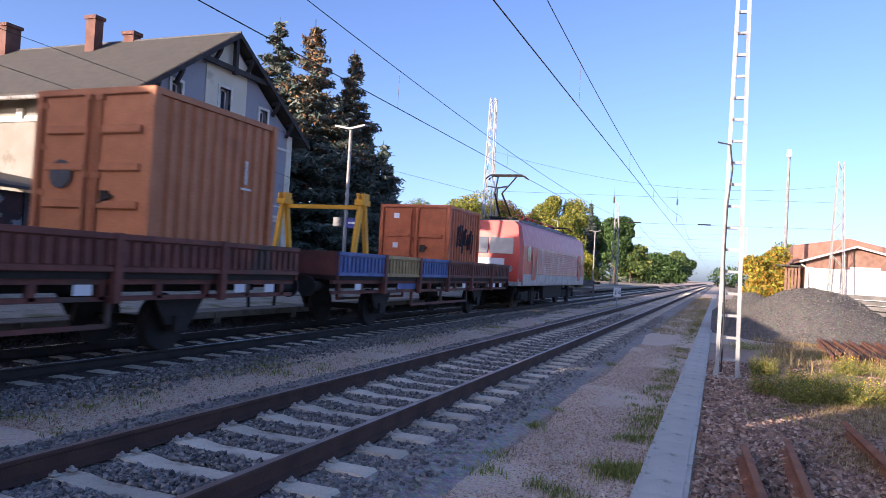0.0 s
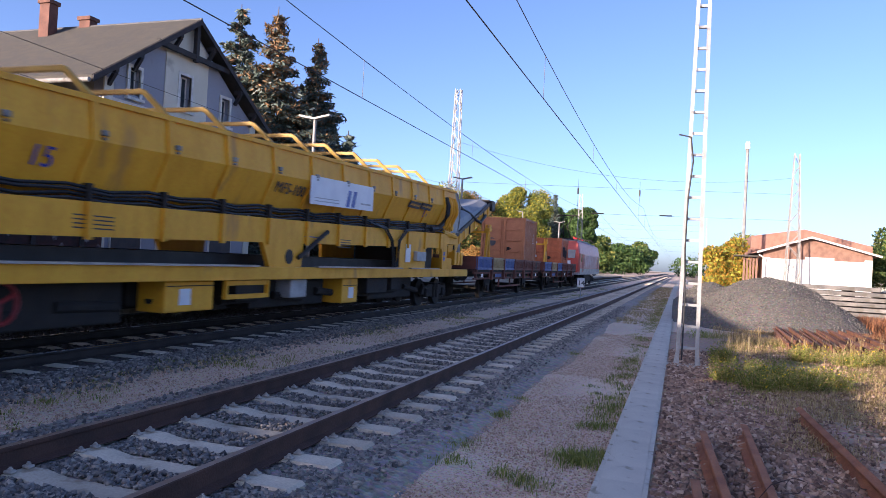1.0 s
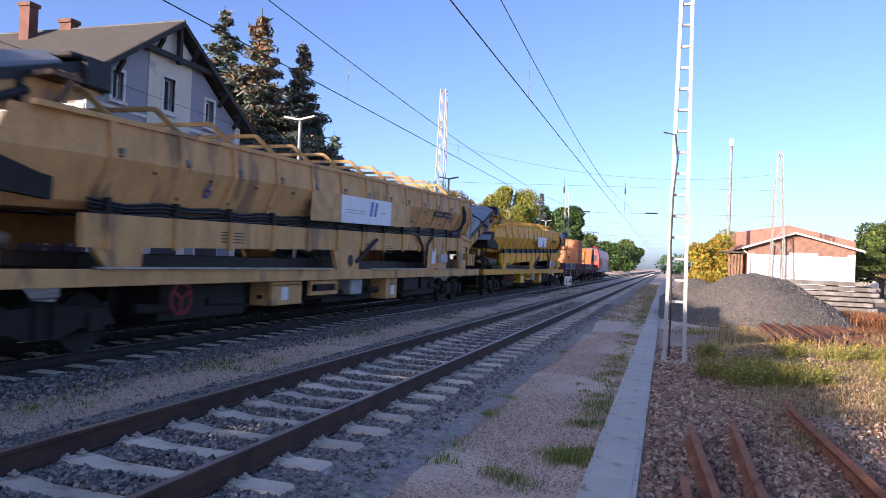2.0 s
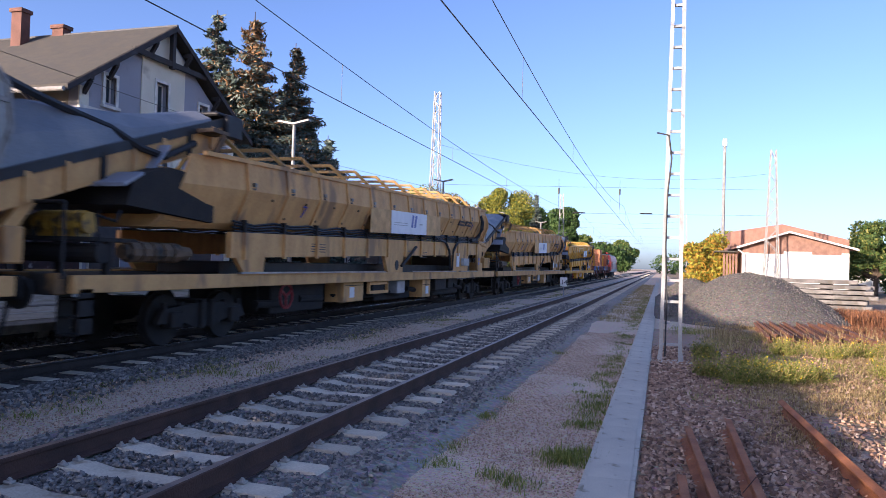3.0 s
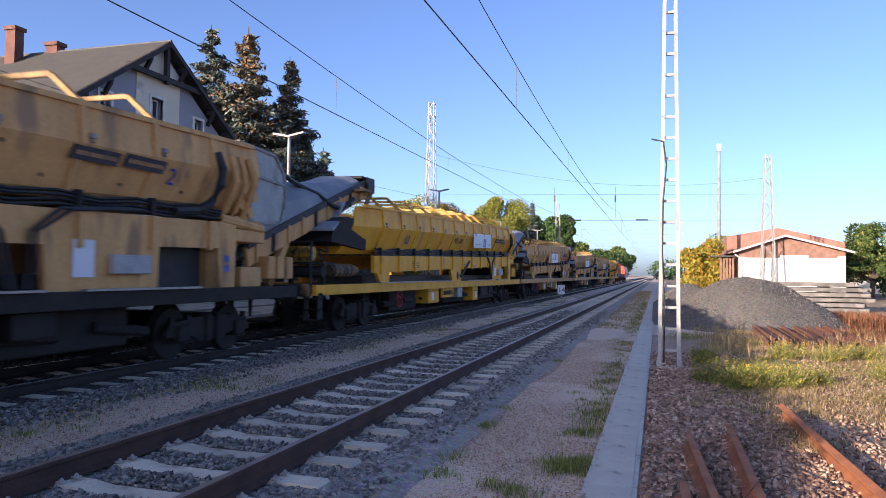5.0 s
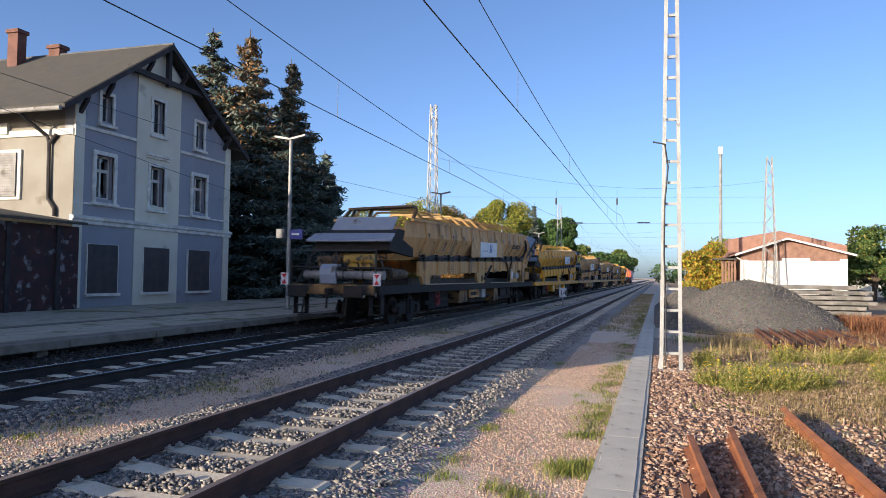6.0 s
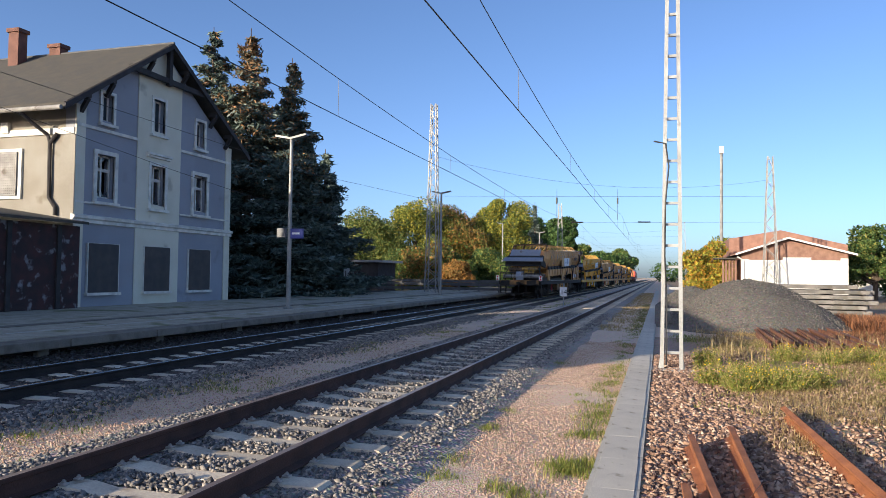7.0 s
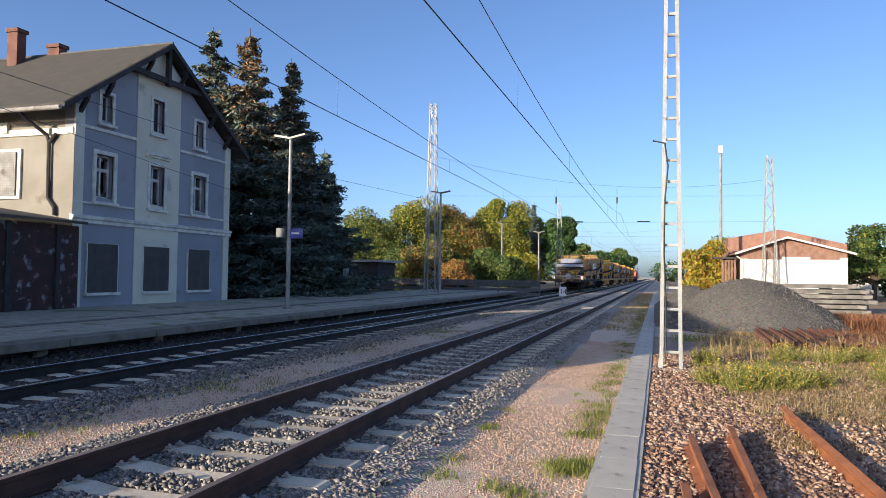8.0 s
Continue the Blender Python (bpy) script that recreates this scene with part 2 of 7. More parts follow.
M["ground"] = ground_mat("trodden_grit", (0.70, 0.53, 0.375), (0.62, 0.47, 0.335), (0.52, 0.385, 0.27), 0.5, 30, 0.5)
M["bed"] = ground_mat("ballast_bed", (0.32, 0.285, 0.245), (0.24, 0.22, 0.195), (0.44, 0.385, 0.315), 0.8, 14, 1.0)
M["bedrust"] = ground_mat("rusty_ballast_bed", (0.414, 0.270, 0.178), (0.333, 0.220, 0.145), (0.483, 0.330, 0.230), 0.8, 14, 1.0)
M["meadow"] = ground_mat("dry_meadow", (0.34, 0.235, 0.13), (0.20, 0.15, 0.075), (0.44, 0.33, 0.20), 0.9, 14, 0.8)
M["pilem"] = ground_mat("grit_pile", (0.146, 0.136, 0.119), (0.120, 0.112, 0.101), (0.198, 0.176, 0.151), 0.8, 12, 1.0)
M["stone"] = island_mat("ballast_stones", [(0, (0.080, 0.078, 0.077)), (0.4, (0.185, 0.172, 0.160)), (0.8, (0.285, 0.260, 0.23)), (1, (0.42, 0.37, 0.31))], 0.85)
M["heapstone"] = island_mat("heap_grit", [(0, (0.07, 0.066, 0.06)), (0.7, (0.15, 0.14, 0.125)), (1, (0.24, 0.22, 0.19))], 0.9)
M["stonerust"] = island_mat("rusty_stones", [(0, (0.115, 0.070, 0.052)), (0.4, (0.285, 0.178, 0.122)), (0.8, (0.40, 0.265, 0.185)), (1, (0.58, 0.44, 0.33))], 0.85)
# dark ballast stones, with shade between rails and under the edge mixed in
M["stonedark"] = island_mat("dark_shaded_stones", [(0, (0.030, 0.024, 0.022)), (0.5, (0.075, 0.060, 0.052)), (1, (0.15, 0.13, 0.115))], 0.9)
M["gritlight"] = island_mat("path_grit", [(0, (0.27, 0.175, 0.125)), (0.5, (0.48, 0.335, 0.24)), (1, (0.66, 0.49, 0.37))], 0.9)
# matching dark bed colour, shade included
M["beddark"] = ground_mat("dark_shaded_bed", (0.085, 0.068, 0.058), (0.060, 0.050, 0.045), (0.13, 0.11, 0.095), 0.8, 14, 1.0)
M["spruce"] = island_mat("spruce_needles", [(0, (0.038, 0.060, 0.048)), (0.6, (0.098, 0.135, 0.112)), (1, (0.21, 0.245, 0.215))], 0.7)
M["sprucebrown"] = island_mat("spruce_cones_needles", [(0, (0.060, 0.060, 0.036)), (0.5, (0.192, 0.120, 0.060)), (1, (0.336, 0.180, 0.084))], 0.75)
M["leafgreen"] = island_mat("leaves_green", [(0, (0.065, 0.10, 0.028)), (0.6, (0.15, 0.195, 0.048)), (1, (0.29, 0.27, 0.07))], 0.6, translucent=0.25)
M["leafyellow"] = island_mat("leaves_yellow", [(0, (0.11, 0.145, 0.028)), (0.5, (0.31, 0.32, 0.045)), (1, (0.58, 0.47, 0.06))], 0.6, translucent=0.3)
M["leafrust"] = island_mat("leaves_rust", [(0, (0.13, 0.105, 0.03)), (0.5, (0.32, 0.19, 0.06)), (1, (0.52, 0.25, 0.065))], 0.6, translucent=0.25)
M["leafdark"] = island_mat("leaves_dark", [(0, (0.025, 0.060, 0.020)), (0.6, (0.068, 0.128, 0.034)), (1, (0.119, 0.170, 0.051))], 0.6, translucent=0.2)
M["leafgold"] = island_mat("leaves_gold", [(0, (0.19, 0.15, 0.03)), (0.5, (0.40, 0.235, 0.036)), (1, (0.54, 0.30, 0.045))], 0.6, translucent=0.3)
M["grass"] = island_mat("green_grass", [(0, (0.10, 0.135, 0.025)), (0.6, (0.205, 0.235, 0.045)), (1, (0.38, 0.33, 0.10))], 0.7, translucent=0.25)
M["drygrass"] = island_mat("dry_grass", [(0, (0.204, 0.144, 0.060)), (0.6, (0.384, 0.288, 0.132)), (1, (0.576, 0.456, 0.240))], 0.75, translucent=0.25)
M["brownweed"] = island_mat("brown_weeds", [(0, (0.09, 0.045, 0.025)), (0.6, (0.23, 0.10, 0.05)), (1, (0.36, 0.17, 0.08))], 0.8)
M["flower"] = island_mat("yellow_flowers", [(0, (0.6, 0.38, 0.01)), (1, (0.8, 0.6, 0.03))], 0.6)


# ---- building tools ----
def box(bm, x0, x1, y0, y1, z0, z1, bevel=0.0):
    vs = [bm.verts.new((x, y, z)) for x in (x0, x1) for y in (y0, y1) for z in (z0, z1)]
    fs = [bm.faces.new([vs[i] for i in f]) for f in ((0, 1, 3, 2), (4, 6, 7, 5), (0, 4, 5, 1), (2, 3, 7, 6), (0, 2, 6, 4), (1, 5, 7, 3))]
    if bevel:
        es = {e for f in fs for e in f.edges}
        bmesh.ops.bevel(bm, geom=list(es), offset=bevel, segments=1, affect="EDGES")
    return bm


def prism(bm, outline, axis, a, b):
    """Extrude a closed 2D outline along an axis ('x': (y, z), 'y': (x, z), 'z': (x, y)) from a to b."""
    def p3(p, t):
        return {"x": (t, p[0], p[1]), "y": (p[0], t, p[1]), "z": (p[0], p[1], t)}[axis]
    lo, hi = [bm.verts.new(p3(p, a)) for p in outline], [bm.verts.new(p3(p, b)) for p in outline]
    k = len(outline)
    bm.faces.new(lo), bm.faces.new(hi[::-1])
    for i in range(k):
        bm.faces.new((lo[i], hi[i], hi[(i + 1) % k], lo[(i + 1) % k]))
    return bm


def rod(bm, p, q, r, n=6, r2=None):
    p, q = Vector(p), Vector(q)
    r2 = r if r2 is None else r2
    d = (q - p).normalized()
    u = d.orthogonal().normalized()
    v = d.cross(u)
    rings = []
    for c, rad in ((p, r), (q, r2)):
        rings.append([bm.verts.new(c + (u * math.cos(2 * math.pi * i / n + 0.5) + v * math.sin(2 * math.pi * i / n + 0.5)) * rad) for i in range(n)])
    for i in range(n):
        j = (i + 1) % n
        bm.faces.new((rings[0][i], rings[0][j], rings[1][j], rings[1][i]))
    bm.faces.new(rings[0][::-1]), bm.faces.new(rings[1])
    return bm


def bar(bm, p, q, w, h, up=(0, 0, 1)):
    """Square bar from p to q, w wide and h high."""
    p, q, up = Vector(p), Vector(q), Vector(up)
    d = (q - p).normalized()
    if abs(d.dot(up)) > 0.98:
        up = Vector((0, 1, 0))
    s = d.cross(up).normalized() * (w / 2)
    t = s.cross(d).normalized() * (h / 2)
    a = [bm.verts.new(c + e) for c in (p, q) for e in (s + t, s - t, -s - t, -s + t)]
    for f in ((0, 1, 2, 3), (7, 6, 5, 4), (0, 4, 5, 1), (1, 5, 6, 2), (2, 6, 7, 3), (3, 7, 4, 0)):
        bm.faces.new([a[i] for i in f])
    return bm


def tube(bm, pts, r, n=6):
    """One continuous round tube through the points."""
    pts = [Vector(p) for p in pts]
    rings = []
    up = Vector((0.13, 0.31, 0.94))
    for i, p in enumerate(pts):
        d = (pts[min(i + 1, len(pts) - 1)] - pts[max(i - 1, 0)]).normalized()
        u = d.cross(up).normalized()
        v = d.cross(u)
        rings.append([bm.verts.new(p + (u * math.cos(2 * math.pi * k / n) + v * math.sin(2 * math.pi * k / n)) * r) for k in range(n)])
    for a, b in zip(rings, rings[1:]):
        for k in range(n):
            bm.faces.new((a[k], a[(k + 1) % n], b[(k + 1) % n], b[k]))
    bm.faces.new(rings[0][::-1]), bm.faces.new(rings[-1])
    return bm


def disc(bm, centre, axis, r, depth, n=20):
    c, a = Vector(centre), Vector(axis).normalized() * depth / 2
    return rod(bm, c - a, c + a, r, n)


def B():
    return bmesh.new()


def mesh_of(name, bm, material, smooth=False):
    bmesh.ops.recalc_face_normals(bm, faces=bm.faces)
    me = bpy.data.meshes.new(name)
    bm.to_mesh(me)
    bm.free()
    for mt in (material if isinstance(material, (list, tuple)) else [material]):
        me.materials.append(mt)
    if smooth:
        me.shade_smooth()
    return me


def part(name, bm, material, parent, label="", smooth=False):
    ob = new(name, mesh_of(name, bm, material, smooth))
    ob.parent = parent
    return tagged(ob, label)


def solid(name, bm, material, label, category, kind="", group="", smooth=False):
    return tagged(new(name, mesh_of(name, bm, material, smooth)), label, category, group, kind)


def thing(name, label, category, at=(0, 0, 0), group="", kind=""):
    ob = new(name)
    ob.empty_display_size = 0.3
    ob.location = at
    return tagged(ob, label, category, group, kind)


def raw_mesh(name, verts, faces, material):
    """Mesh from arrays: verts (n,3), faces (m,3) or (m,4)."""
    me = bpy.data.meshes.new(name)
    verts, faces = np.asarray(verts, np.float32), np.asarray(faces, np.int32)
    k = faces.shape[1]
    me.vertices.add(len(verts)); me.vertices.foreach_set("co", verts.ravel())
    me.loops.add(faces.size); me.loops.foreach_set("vertex_index", faces.ravel())
    me.polygons.add(len(faces)); me.polygons.foreach_set("loop_start", np.arange(0, faces.size, k, dtype=np.int32))
    me.update(calc_edges=True)
    me.validate()
    me.materials.append(material)
    return me


def letters(text, size, material, parent, m, name="lettering", label=""):
    """Raised lettering as a mesh; m places the text's lower left corner, text in its XY plane."""
    cu = bpy.data.curves.new(name, "FONT")
    cu.body, cu.size, cu.extrude = text, size, 0.003
    tmp = bpy.data.objects.new(name, cu)
    scene.collection.objects.link(tmp)
    dg = bpy.context.evaluated_depsgraph_get()
    me = bpy.data.meshes.new_from_object(tmp.evaluated_get(dg))
    bpy.data.objects.remove(tmp)
    me.materials.clear()
    me.materials.append(material)
    me.transform(m)
    ob = new(name, me)
    ob.parent = parent
    return tagged(ob, label)


# text on a wall that faces +X: reads along +Y, up +Z
FACE_X = Matrix(((0, 0, 1, 0), (1, 0, 0, 0), (0, 1, 0, 0), (0, 0, 0, 1)))
# text on a wall that faces -Y: reads along +X
FACE_NY = Matrix(((1, 0, 0, 0), (0, 0, -1, 0), (0, 1, 0, 0), (0, 0, 0, 1)))

# ---- the train ----
RAIL_M = -0.117          # main line rail top
CX = -9.33               # main line centre
TRAIN = []               # (thing, y at the start)


def loft(bm, sections):
    """Join closed outlines, given as lists of 3D points, one after another, with end caps."""
    rings = [[bm.verts.new(p) for p in s] for s in sections]
    k = len(rings[0])
    for a, b in zip(rings, rings[1:]):
        for i in range(k):
            bm.faces.new((a[i], b[i], b[(i + 1) % k], a[(i + 1) % k]))
    bm.faces.new(rings[0]), bm.faces.new(rings[-1][::-1])
    return bm


def wheel_mesh(r=0.46):
    bm = B()
    disc(bm, (0, 0, 0), (1, 0, 0), r, 0.13, 24)
    disc(bm, (-0.075, 0, 0), (1, 0, 0), r + 0.03, 0.03, 24)
    disc(bm, (0.07, 0, 0), (1, 0, 0), 0.16, 0.12, 14)
    return mesh_of("wheel", bm, M["grime"])


WHEEL = wheel_mesh()


def wheelset(y, parent, x0=0.0):
    for sx in (-1, 1):
        w = new("wheel", WHEEL)
        w.parent = parent
        w.matrix_basis = pose(sx * 0.75, y, 0.46, 0, 0, 0 if sx > 0 else 180)
    bm = B()
    rod(bm, (-0.75, y, 0.46), (0.75, y, 0.46), 0.08, 8)
    part("axle", bm, M["grime"], parent)


def bogie(parent, y, base=1.8):
    fr = B()
    for sx in (-1, 1):
        prism(fr, [(y - base / 2 - 0.45, 0.42), (y - base / 2 - 0.3, 0.66), (y - 0.5, 0.74), (y + 0.5, 0.74), (y + base / 2 + 0.3, 0.66), (y + base / 2 + 0.45, 0.42), (y + base / 2 - 0.3, 0.40), (y + 0.35, 0.30), (y - 0.35, 0.30), (y - base / 2 + 0.3, 0.40)], "x", sx * 1.0 - 0.05, sx * 1.0 + 0.05)
        for e in (-1, 1):
            box(fr, sx * 1.05 - 0.08, sx * 1.05 + 0.08, y + e * base / 2 - 0.16, y + e * base / 2 + 0.16, 0.32, 0.62, 0.03)
            for d in (-0.24, 0.24):
                rod(fr, (sx * 1.0, y + e * base / 2 + d, 0.5), (sx * 1.0, y + e * base / 2 + d, 0.78), 0.06, 8)
        rod(fr, (sx * 1.06, y - 0.15, 0.28), (sx * 1.06, y - 0.15, 0.8), 0.07, 8)
        rod(fr, (sx * 1.06, y + 0.15, 0.28), (sx * 1.06, y + 0.15, 0.8), 0.07, 8)
    box(fr, -1.0, 1.0, y - 0.25, y + 0.25, 0.45, 0.8)
    b = part("bogie", fr, M["grime"], parent, "grimy black two-axle bogie")
    for e in (-1, 1):
        for sx in (-1, 1):
            w = new("wheel", WHEEL)
            w.parent = b
            w.matrix_basis = pose(sx * 0.75, y + e * base / 2, 0.46, 0, 0, 0 if sx > 0 else 180)


def buffers(parent, y, sign, z=1.05, square=False):
    for sx in (-0.9, 0.9):
        bm = B()
        rod(bm, (sx, y, z), (sx, y + sign * 0.45, z), 0.11, 12)
        if square:
            box(bm, sx - 0.31, sx + 0.31, y + sign * 0.50, y + sign * 0.44, z - 0.17, z + 0.17, 0.025)
        else:
            disc(bm, (sx, y + sign * 0.47, z), (0, 1, 0), 0.23, 0.05, 18)
        part("buffer", bm, M["grime"], parent)
    bm = B()
    box(bm, -0.06, 0.06, min(y, y + sign * 0.35), max(y, y + sign * 0.35), z - 0.08, z + 0.08)
    rod(bm, (0, y + sign * 0.3, z), (0, y + sign * 0.35, z - 0.5), 0.035, 6)
    part("coupling", bm, M["grime"], parent)


def lift(bm, k=1.0):
    """The trough climbs gently towards the front conveyor."""
    for v in bm.verts:
        v.co.z += k * 0.030 * (v.co.y - 7.0)


def ballast_wagon(y0, new_paint, number, rear=False):
    paint = M["yellow"] if new_paint else M["tan"]
    tone = "bright yellow" if new_paint else "faded dusty yellow"
    w = thing("conveyor_hopper_wagon", f"{tone} ballast hopper wagon with a raised front conveyor", "rail wagon", (CX, y0, RAIL_M), "hopper wagons of the train")
    # hopper: open trough, tapered at the rear, cut steep at the front
    prof = [(-1.43, 3.62), (-1.50, 3.06), (-1.20, 2.40), (-1.05, 2.28), (1.05, 2.28), (1.20, 2.40), (1.50, 3.06), (1.43, 3.62), (1.36, 3.62), (1.42, 3.07), (1.10, 2.50), (-1.10, 2.50), (-1.42, 3.07), (-1.36, 3.62)]
    bm = B()
    loft(bm, [[(x * s, y + (3.62 - z) * k, z) for x, z in prof] for y, s, k in ((1.75, 0.88, -0.55), (3.3, 1.0, 0.0), (22.3, 1.0, 0.0), (23.6, 0.93, 0.12))])
    lift(bm)
    part("hopper", bm, paint, w, f"{tone} trough with folded sides")
    for sx in (-1, 1):
        for i in range(13):
            y = 3.25 + i * 1.555
            bm = B()
            e = 0.05
            prism(bm, [(sx * a, b) for a, b in ((1.42, 3.66), (1.42 + e, 3.66), (1.49 + e, 3.06), (1.19 + e, 2.36), (1.19, 2.36), (1.49, 3.06))], "y", y - 0.06, y + 0.06)
            lift(bm)
            part("rib", bm, paint, w)
            bm = B()
            box(bm, sx * 1.53 - 0.03, sx * 1.53 + 0.03, y + 0.10, y + 0.20, 3.14, 3.22, 0.008)
            rod(bm, (sx * 1.48, y + 0.15, 3.10), (sx * 1.56, y + 0.15, 3.10), 0.022, 6)
            lift(bm)
            part("lashing_hook", bm, M["tankgrey"], w)
        bm = B()
        box(bm, sx * 1.42 - 0.05, sx * 1.42 + 0.06, 1.9, 23.3, 3.60, 3.68)
        lift(bm)
        part("top_rail", bm, paint, w)
        # cables draped under the trough
        for j, z in enumerate((2.43, 2.37, 2.31, 2.24)):
            bm = B()
            pts = [(sx * (1.30 + 0.03 * (j % 2)), 3.0 + k * 0.7775, z - (0.035 + 0.012 * ((k * 7 + j * 3) % 4) if k % 2 else 0)) for k in range(26)]
            tube(bm, pts, 0.025, 5)
            lift(bm, 0.85)
            part("cable", bm, M["black"], w)
        for i in range(12):
            bm = B()
            box(bm, sx * 1.33 - 0.06, sx * 1.33 + 0.06, 3.31 + i * 1.555, 3.39 + i * 1.555, 2.18, 2.46)
            lift(bm, 0.85)
            part("cable_clamp", bm, M["grime"], w)
        # lower box with legs
        bm = B()
        box(bm, sx * 1.30 - 0.06, sx * 1.30 + 0.06, 2.9, 22.9, 1.70, 2.20)
        lift(bm, 0.75)
        part("side_girder", bm, paint, w)
        for i in range(13):
            bm = B()
            y = 3.35 + i * 1.555
            box(bm, sx * 1.39 - 0.03, sx * 1.39 + 0.03, y - 0.05, y + 0.05, 1.66, 2.20)
            lift(bm, 0.75)
            part("stiffener", bm, paint, w)
        for a, b, c in ((2.9, 4.2, 0.5), (10.9, 12.6, 0.35), (18.3, 20.65, 0.06), (22.3, 22.9, 0.12)):
            bm = B()
            prism(bm, [(a + c, 1.30), (b - c * 0.2, 1.30), (b, 1.80 + 0.0225 * max(0, b - 7)), (a, 1.80 + 0.0225 * max(0, a - 7))], "x", sx * 1.30 - 0.05, sx * 1.30 + 0.05)
            part("leg", bm, paint, w)
        bm = B()
        box(bm, sx * 1.42 - 0.06, sx * 1.42 + 0.06, -1.05, 25.2, 1.04, 1.30, 0.01)
        part("sill", bm, M["grime"] if rear else paint, w)
        bm = B()
        for a, b in ((3.0, 10.6), (13.0, 18.2), (18.9, 21.6)):
            box(bm, sx * 1.50 - 0.05, sx * 1.50 + 0.05, a, b, 1.30, 1.335)
        part("step_strip", bm, M["steel"], w, "bare steel step strip")
    # arches over the trough
    for i in range(12):
        y = 3.25 + i * 1.555
        bm = B()
        for p, q in (((1.43, y, 3.64), (1.0, y - 0.12, 4.06)), ((1.0, y - 0.12, 4.06), (-1.0, y - 0.12, 4.06)), ((-1.0, y - 0.12, 4.06), (-1.43, y, 3.64))):
            bar(bm, p, q, 0.075, 0.075, (0, 1, 0))
        lift(bm)
        part("arch", bm, M["hoop"] if new_paint else M["hoopdirty"], w, "yellow tube arch")
    # deck and what hangs below
    bm = B()
    box(bm, -1.38, 1.38, 0.25, 25.3, 1.06, 1.26)
    part("deck", bm, M["grime"], w)
    bm = B()
    box(bm, -0.75, 0.75, 3.4, 20.8, 1.27, 1.52)
    part("floor_conveyor", bm, M["black"], w)
    # black block added to give the front opening its dark, shaded inside
    bm = B()
    box(bm, -1.22, 1.0, 20.7, 22.25, 1.28, 2.12)
    part("machine_bay", bm, M["black"], w)
    bm = B()
    box(bm, -0.35, 0.35, 4.5, 20.5, 0.5, 1.06)
    # blocks beside the beam fill the gap with the dark of its shade
    for k in range(10):
        box(bm, -1.05, 0.72, 4.9 + k * 1.55, 6.1 + k * 1.55, 0.42 + 0.08 * (k % 3), 1.06)
    part("centre_beam", bm, M["grime"], w)
    # added dark blocks that stand for the shade below the deck
    for x, a, b, z in ((1.02, 5.0, 7.6, 0.36), (0.95, 11.2, 14.4, 0.40), (0.98, 17.0, 20.4, 0.38)):
        bm = B()
        box(bm, -0.95, x, a, b, z, 1.05, 0.03)
        part("gear_case", bm, M["grime"], w)
    for k in range(9):
        bm = B()
        rod(bm, (1.0, 4.4 + 1.9 * k, 0.62 + 0.05 * (k % 3)), (1.0, 5.6 + 1.9 * k, 0.58 + 0.05 * (k % 2)), 0.09, 8)
        part("air_cylinder", bm, M["grime"], w)
    bogie(w, 2.6), bogie(w, 22.6)
    buffers(w, -1.2, -1, 1.13, True), buffers(w, 25.3, 1)
    for a, b, zb, mt in ((8.2, 9.5, 0.5, M["grimetan"] if rear else paint), (14.7, 15.6, 0.40, M["grimetan"] if rear else paint), (10.2, 11.0, 0.62, M["grime"]), (12.2, 12.9, 0.62, M["locogrey"]), (16.2, 17.6, 0.6, M["grime"]), (17.9, 18.6, 0.66, M["grime"])):
        bm = B()
        box(bm, 0.75, 1.32, a, b, zb, 1.03, 0.02)
        bx = part("equipment_box", bm, mt, w)
        if mt is paint:
            bm = B()
            box(bm, 1.325, 1.33, a + 0.35, a + 0.35 + 0.3, zb + 0.12, zb + 0.40)
            part("label_plate", bm, M["board"], bx)
            bm = B()
            box(bm, 1.32, 1.335, a + 0.03, b - 0.03, zb + 0.44, zb + 0.455)
            part("seam", bm, M["grime"], bx)
    bm = B()
    for z in (0.98, 0.72):
        bar(bm, (1.35, 9.8, z), (1.35, 11.2, z), 0.05, 0.09)
    for y in (9.8, 11.2):
        bar(bm, (1.35, y, 1.05), (1.35, y, 0.68), 0.09, 0.05)
    part("ladder_step", bm, paint, w)
    bm = B()
    for k in range(18):
        a, b = 2 * math.pi * k / 18, 2 * math.pi * (k + 1) / 18
        rod(bm, (1.3, 5.2 + 0.27 * math.cos(a), 0.78 + 0.27 * math.sin(a)), (1.3, 5.2 + 0.27 * math.cos(b), 0.78 + 0.27 * math.sin(b)), 0.03, 5)
    for k in range(3):
        a = 2 * math.pi * k / 3 + 0.5
        rod(bm, (1.3, 5.2, 0.78), (1.3, 5.2 + 0.26 * math.cos(a), 0.78 + 0.26 * math.sin(a)), 0.03, 5)
    part("handwheel", bm, M["handred"], w, "dark red brake handwheel")
    # front cabinet and pipes on the near side
    bm = B()
    box(bm, 1.36, 1.50, 19.5, 20.3, 1.55, 1.85, 0.015)
    part("control_cabinet", bm, M["locogrey"], w)
    bm = B()
    box(bm, 1.36, 1.38, 18.8, 19.2, 1.5, 2.05)
    part("notice_board", bm, M["board"], w)
    bm = B()
    for k in range(2):
        tube(bm, [(1.40, 16.0 + 0.3 * k, 2.52), (1.44, 16.9 + 0.2 * k, 2.42), (1.44, 17.45 + 0.12 * k, 2.10), (1.43, 17.7 + 0.1 * k, 1.35)], 0.028, 6)
        tube(bm, [(1.40, 19.9 + 0.3 * k, 2.58), (1.44, 18.5 + 0.2 * k, 2.46), (1.44, 18.02 + 0.1 * k, 2.12), (1.43, 17.95 + 0.1 * k, 1.35)], 0.028, 6)
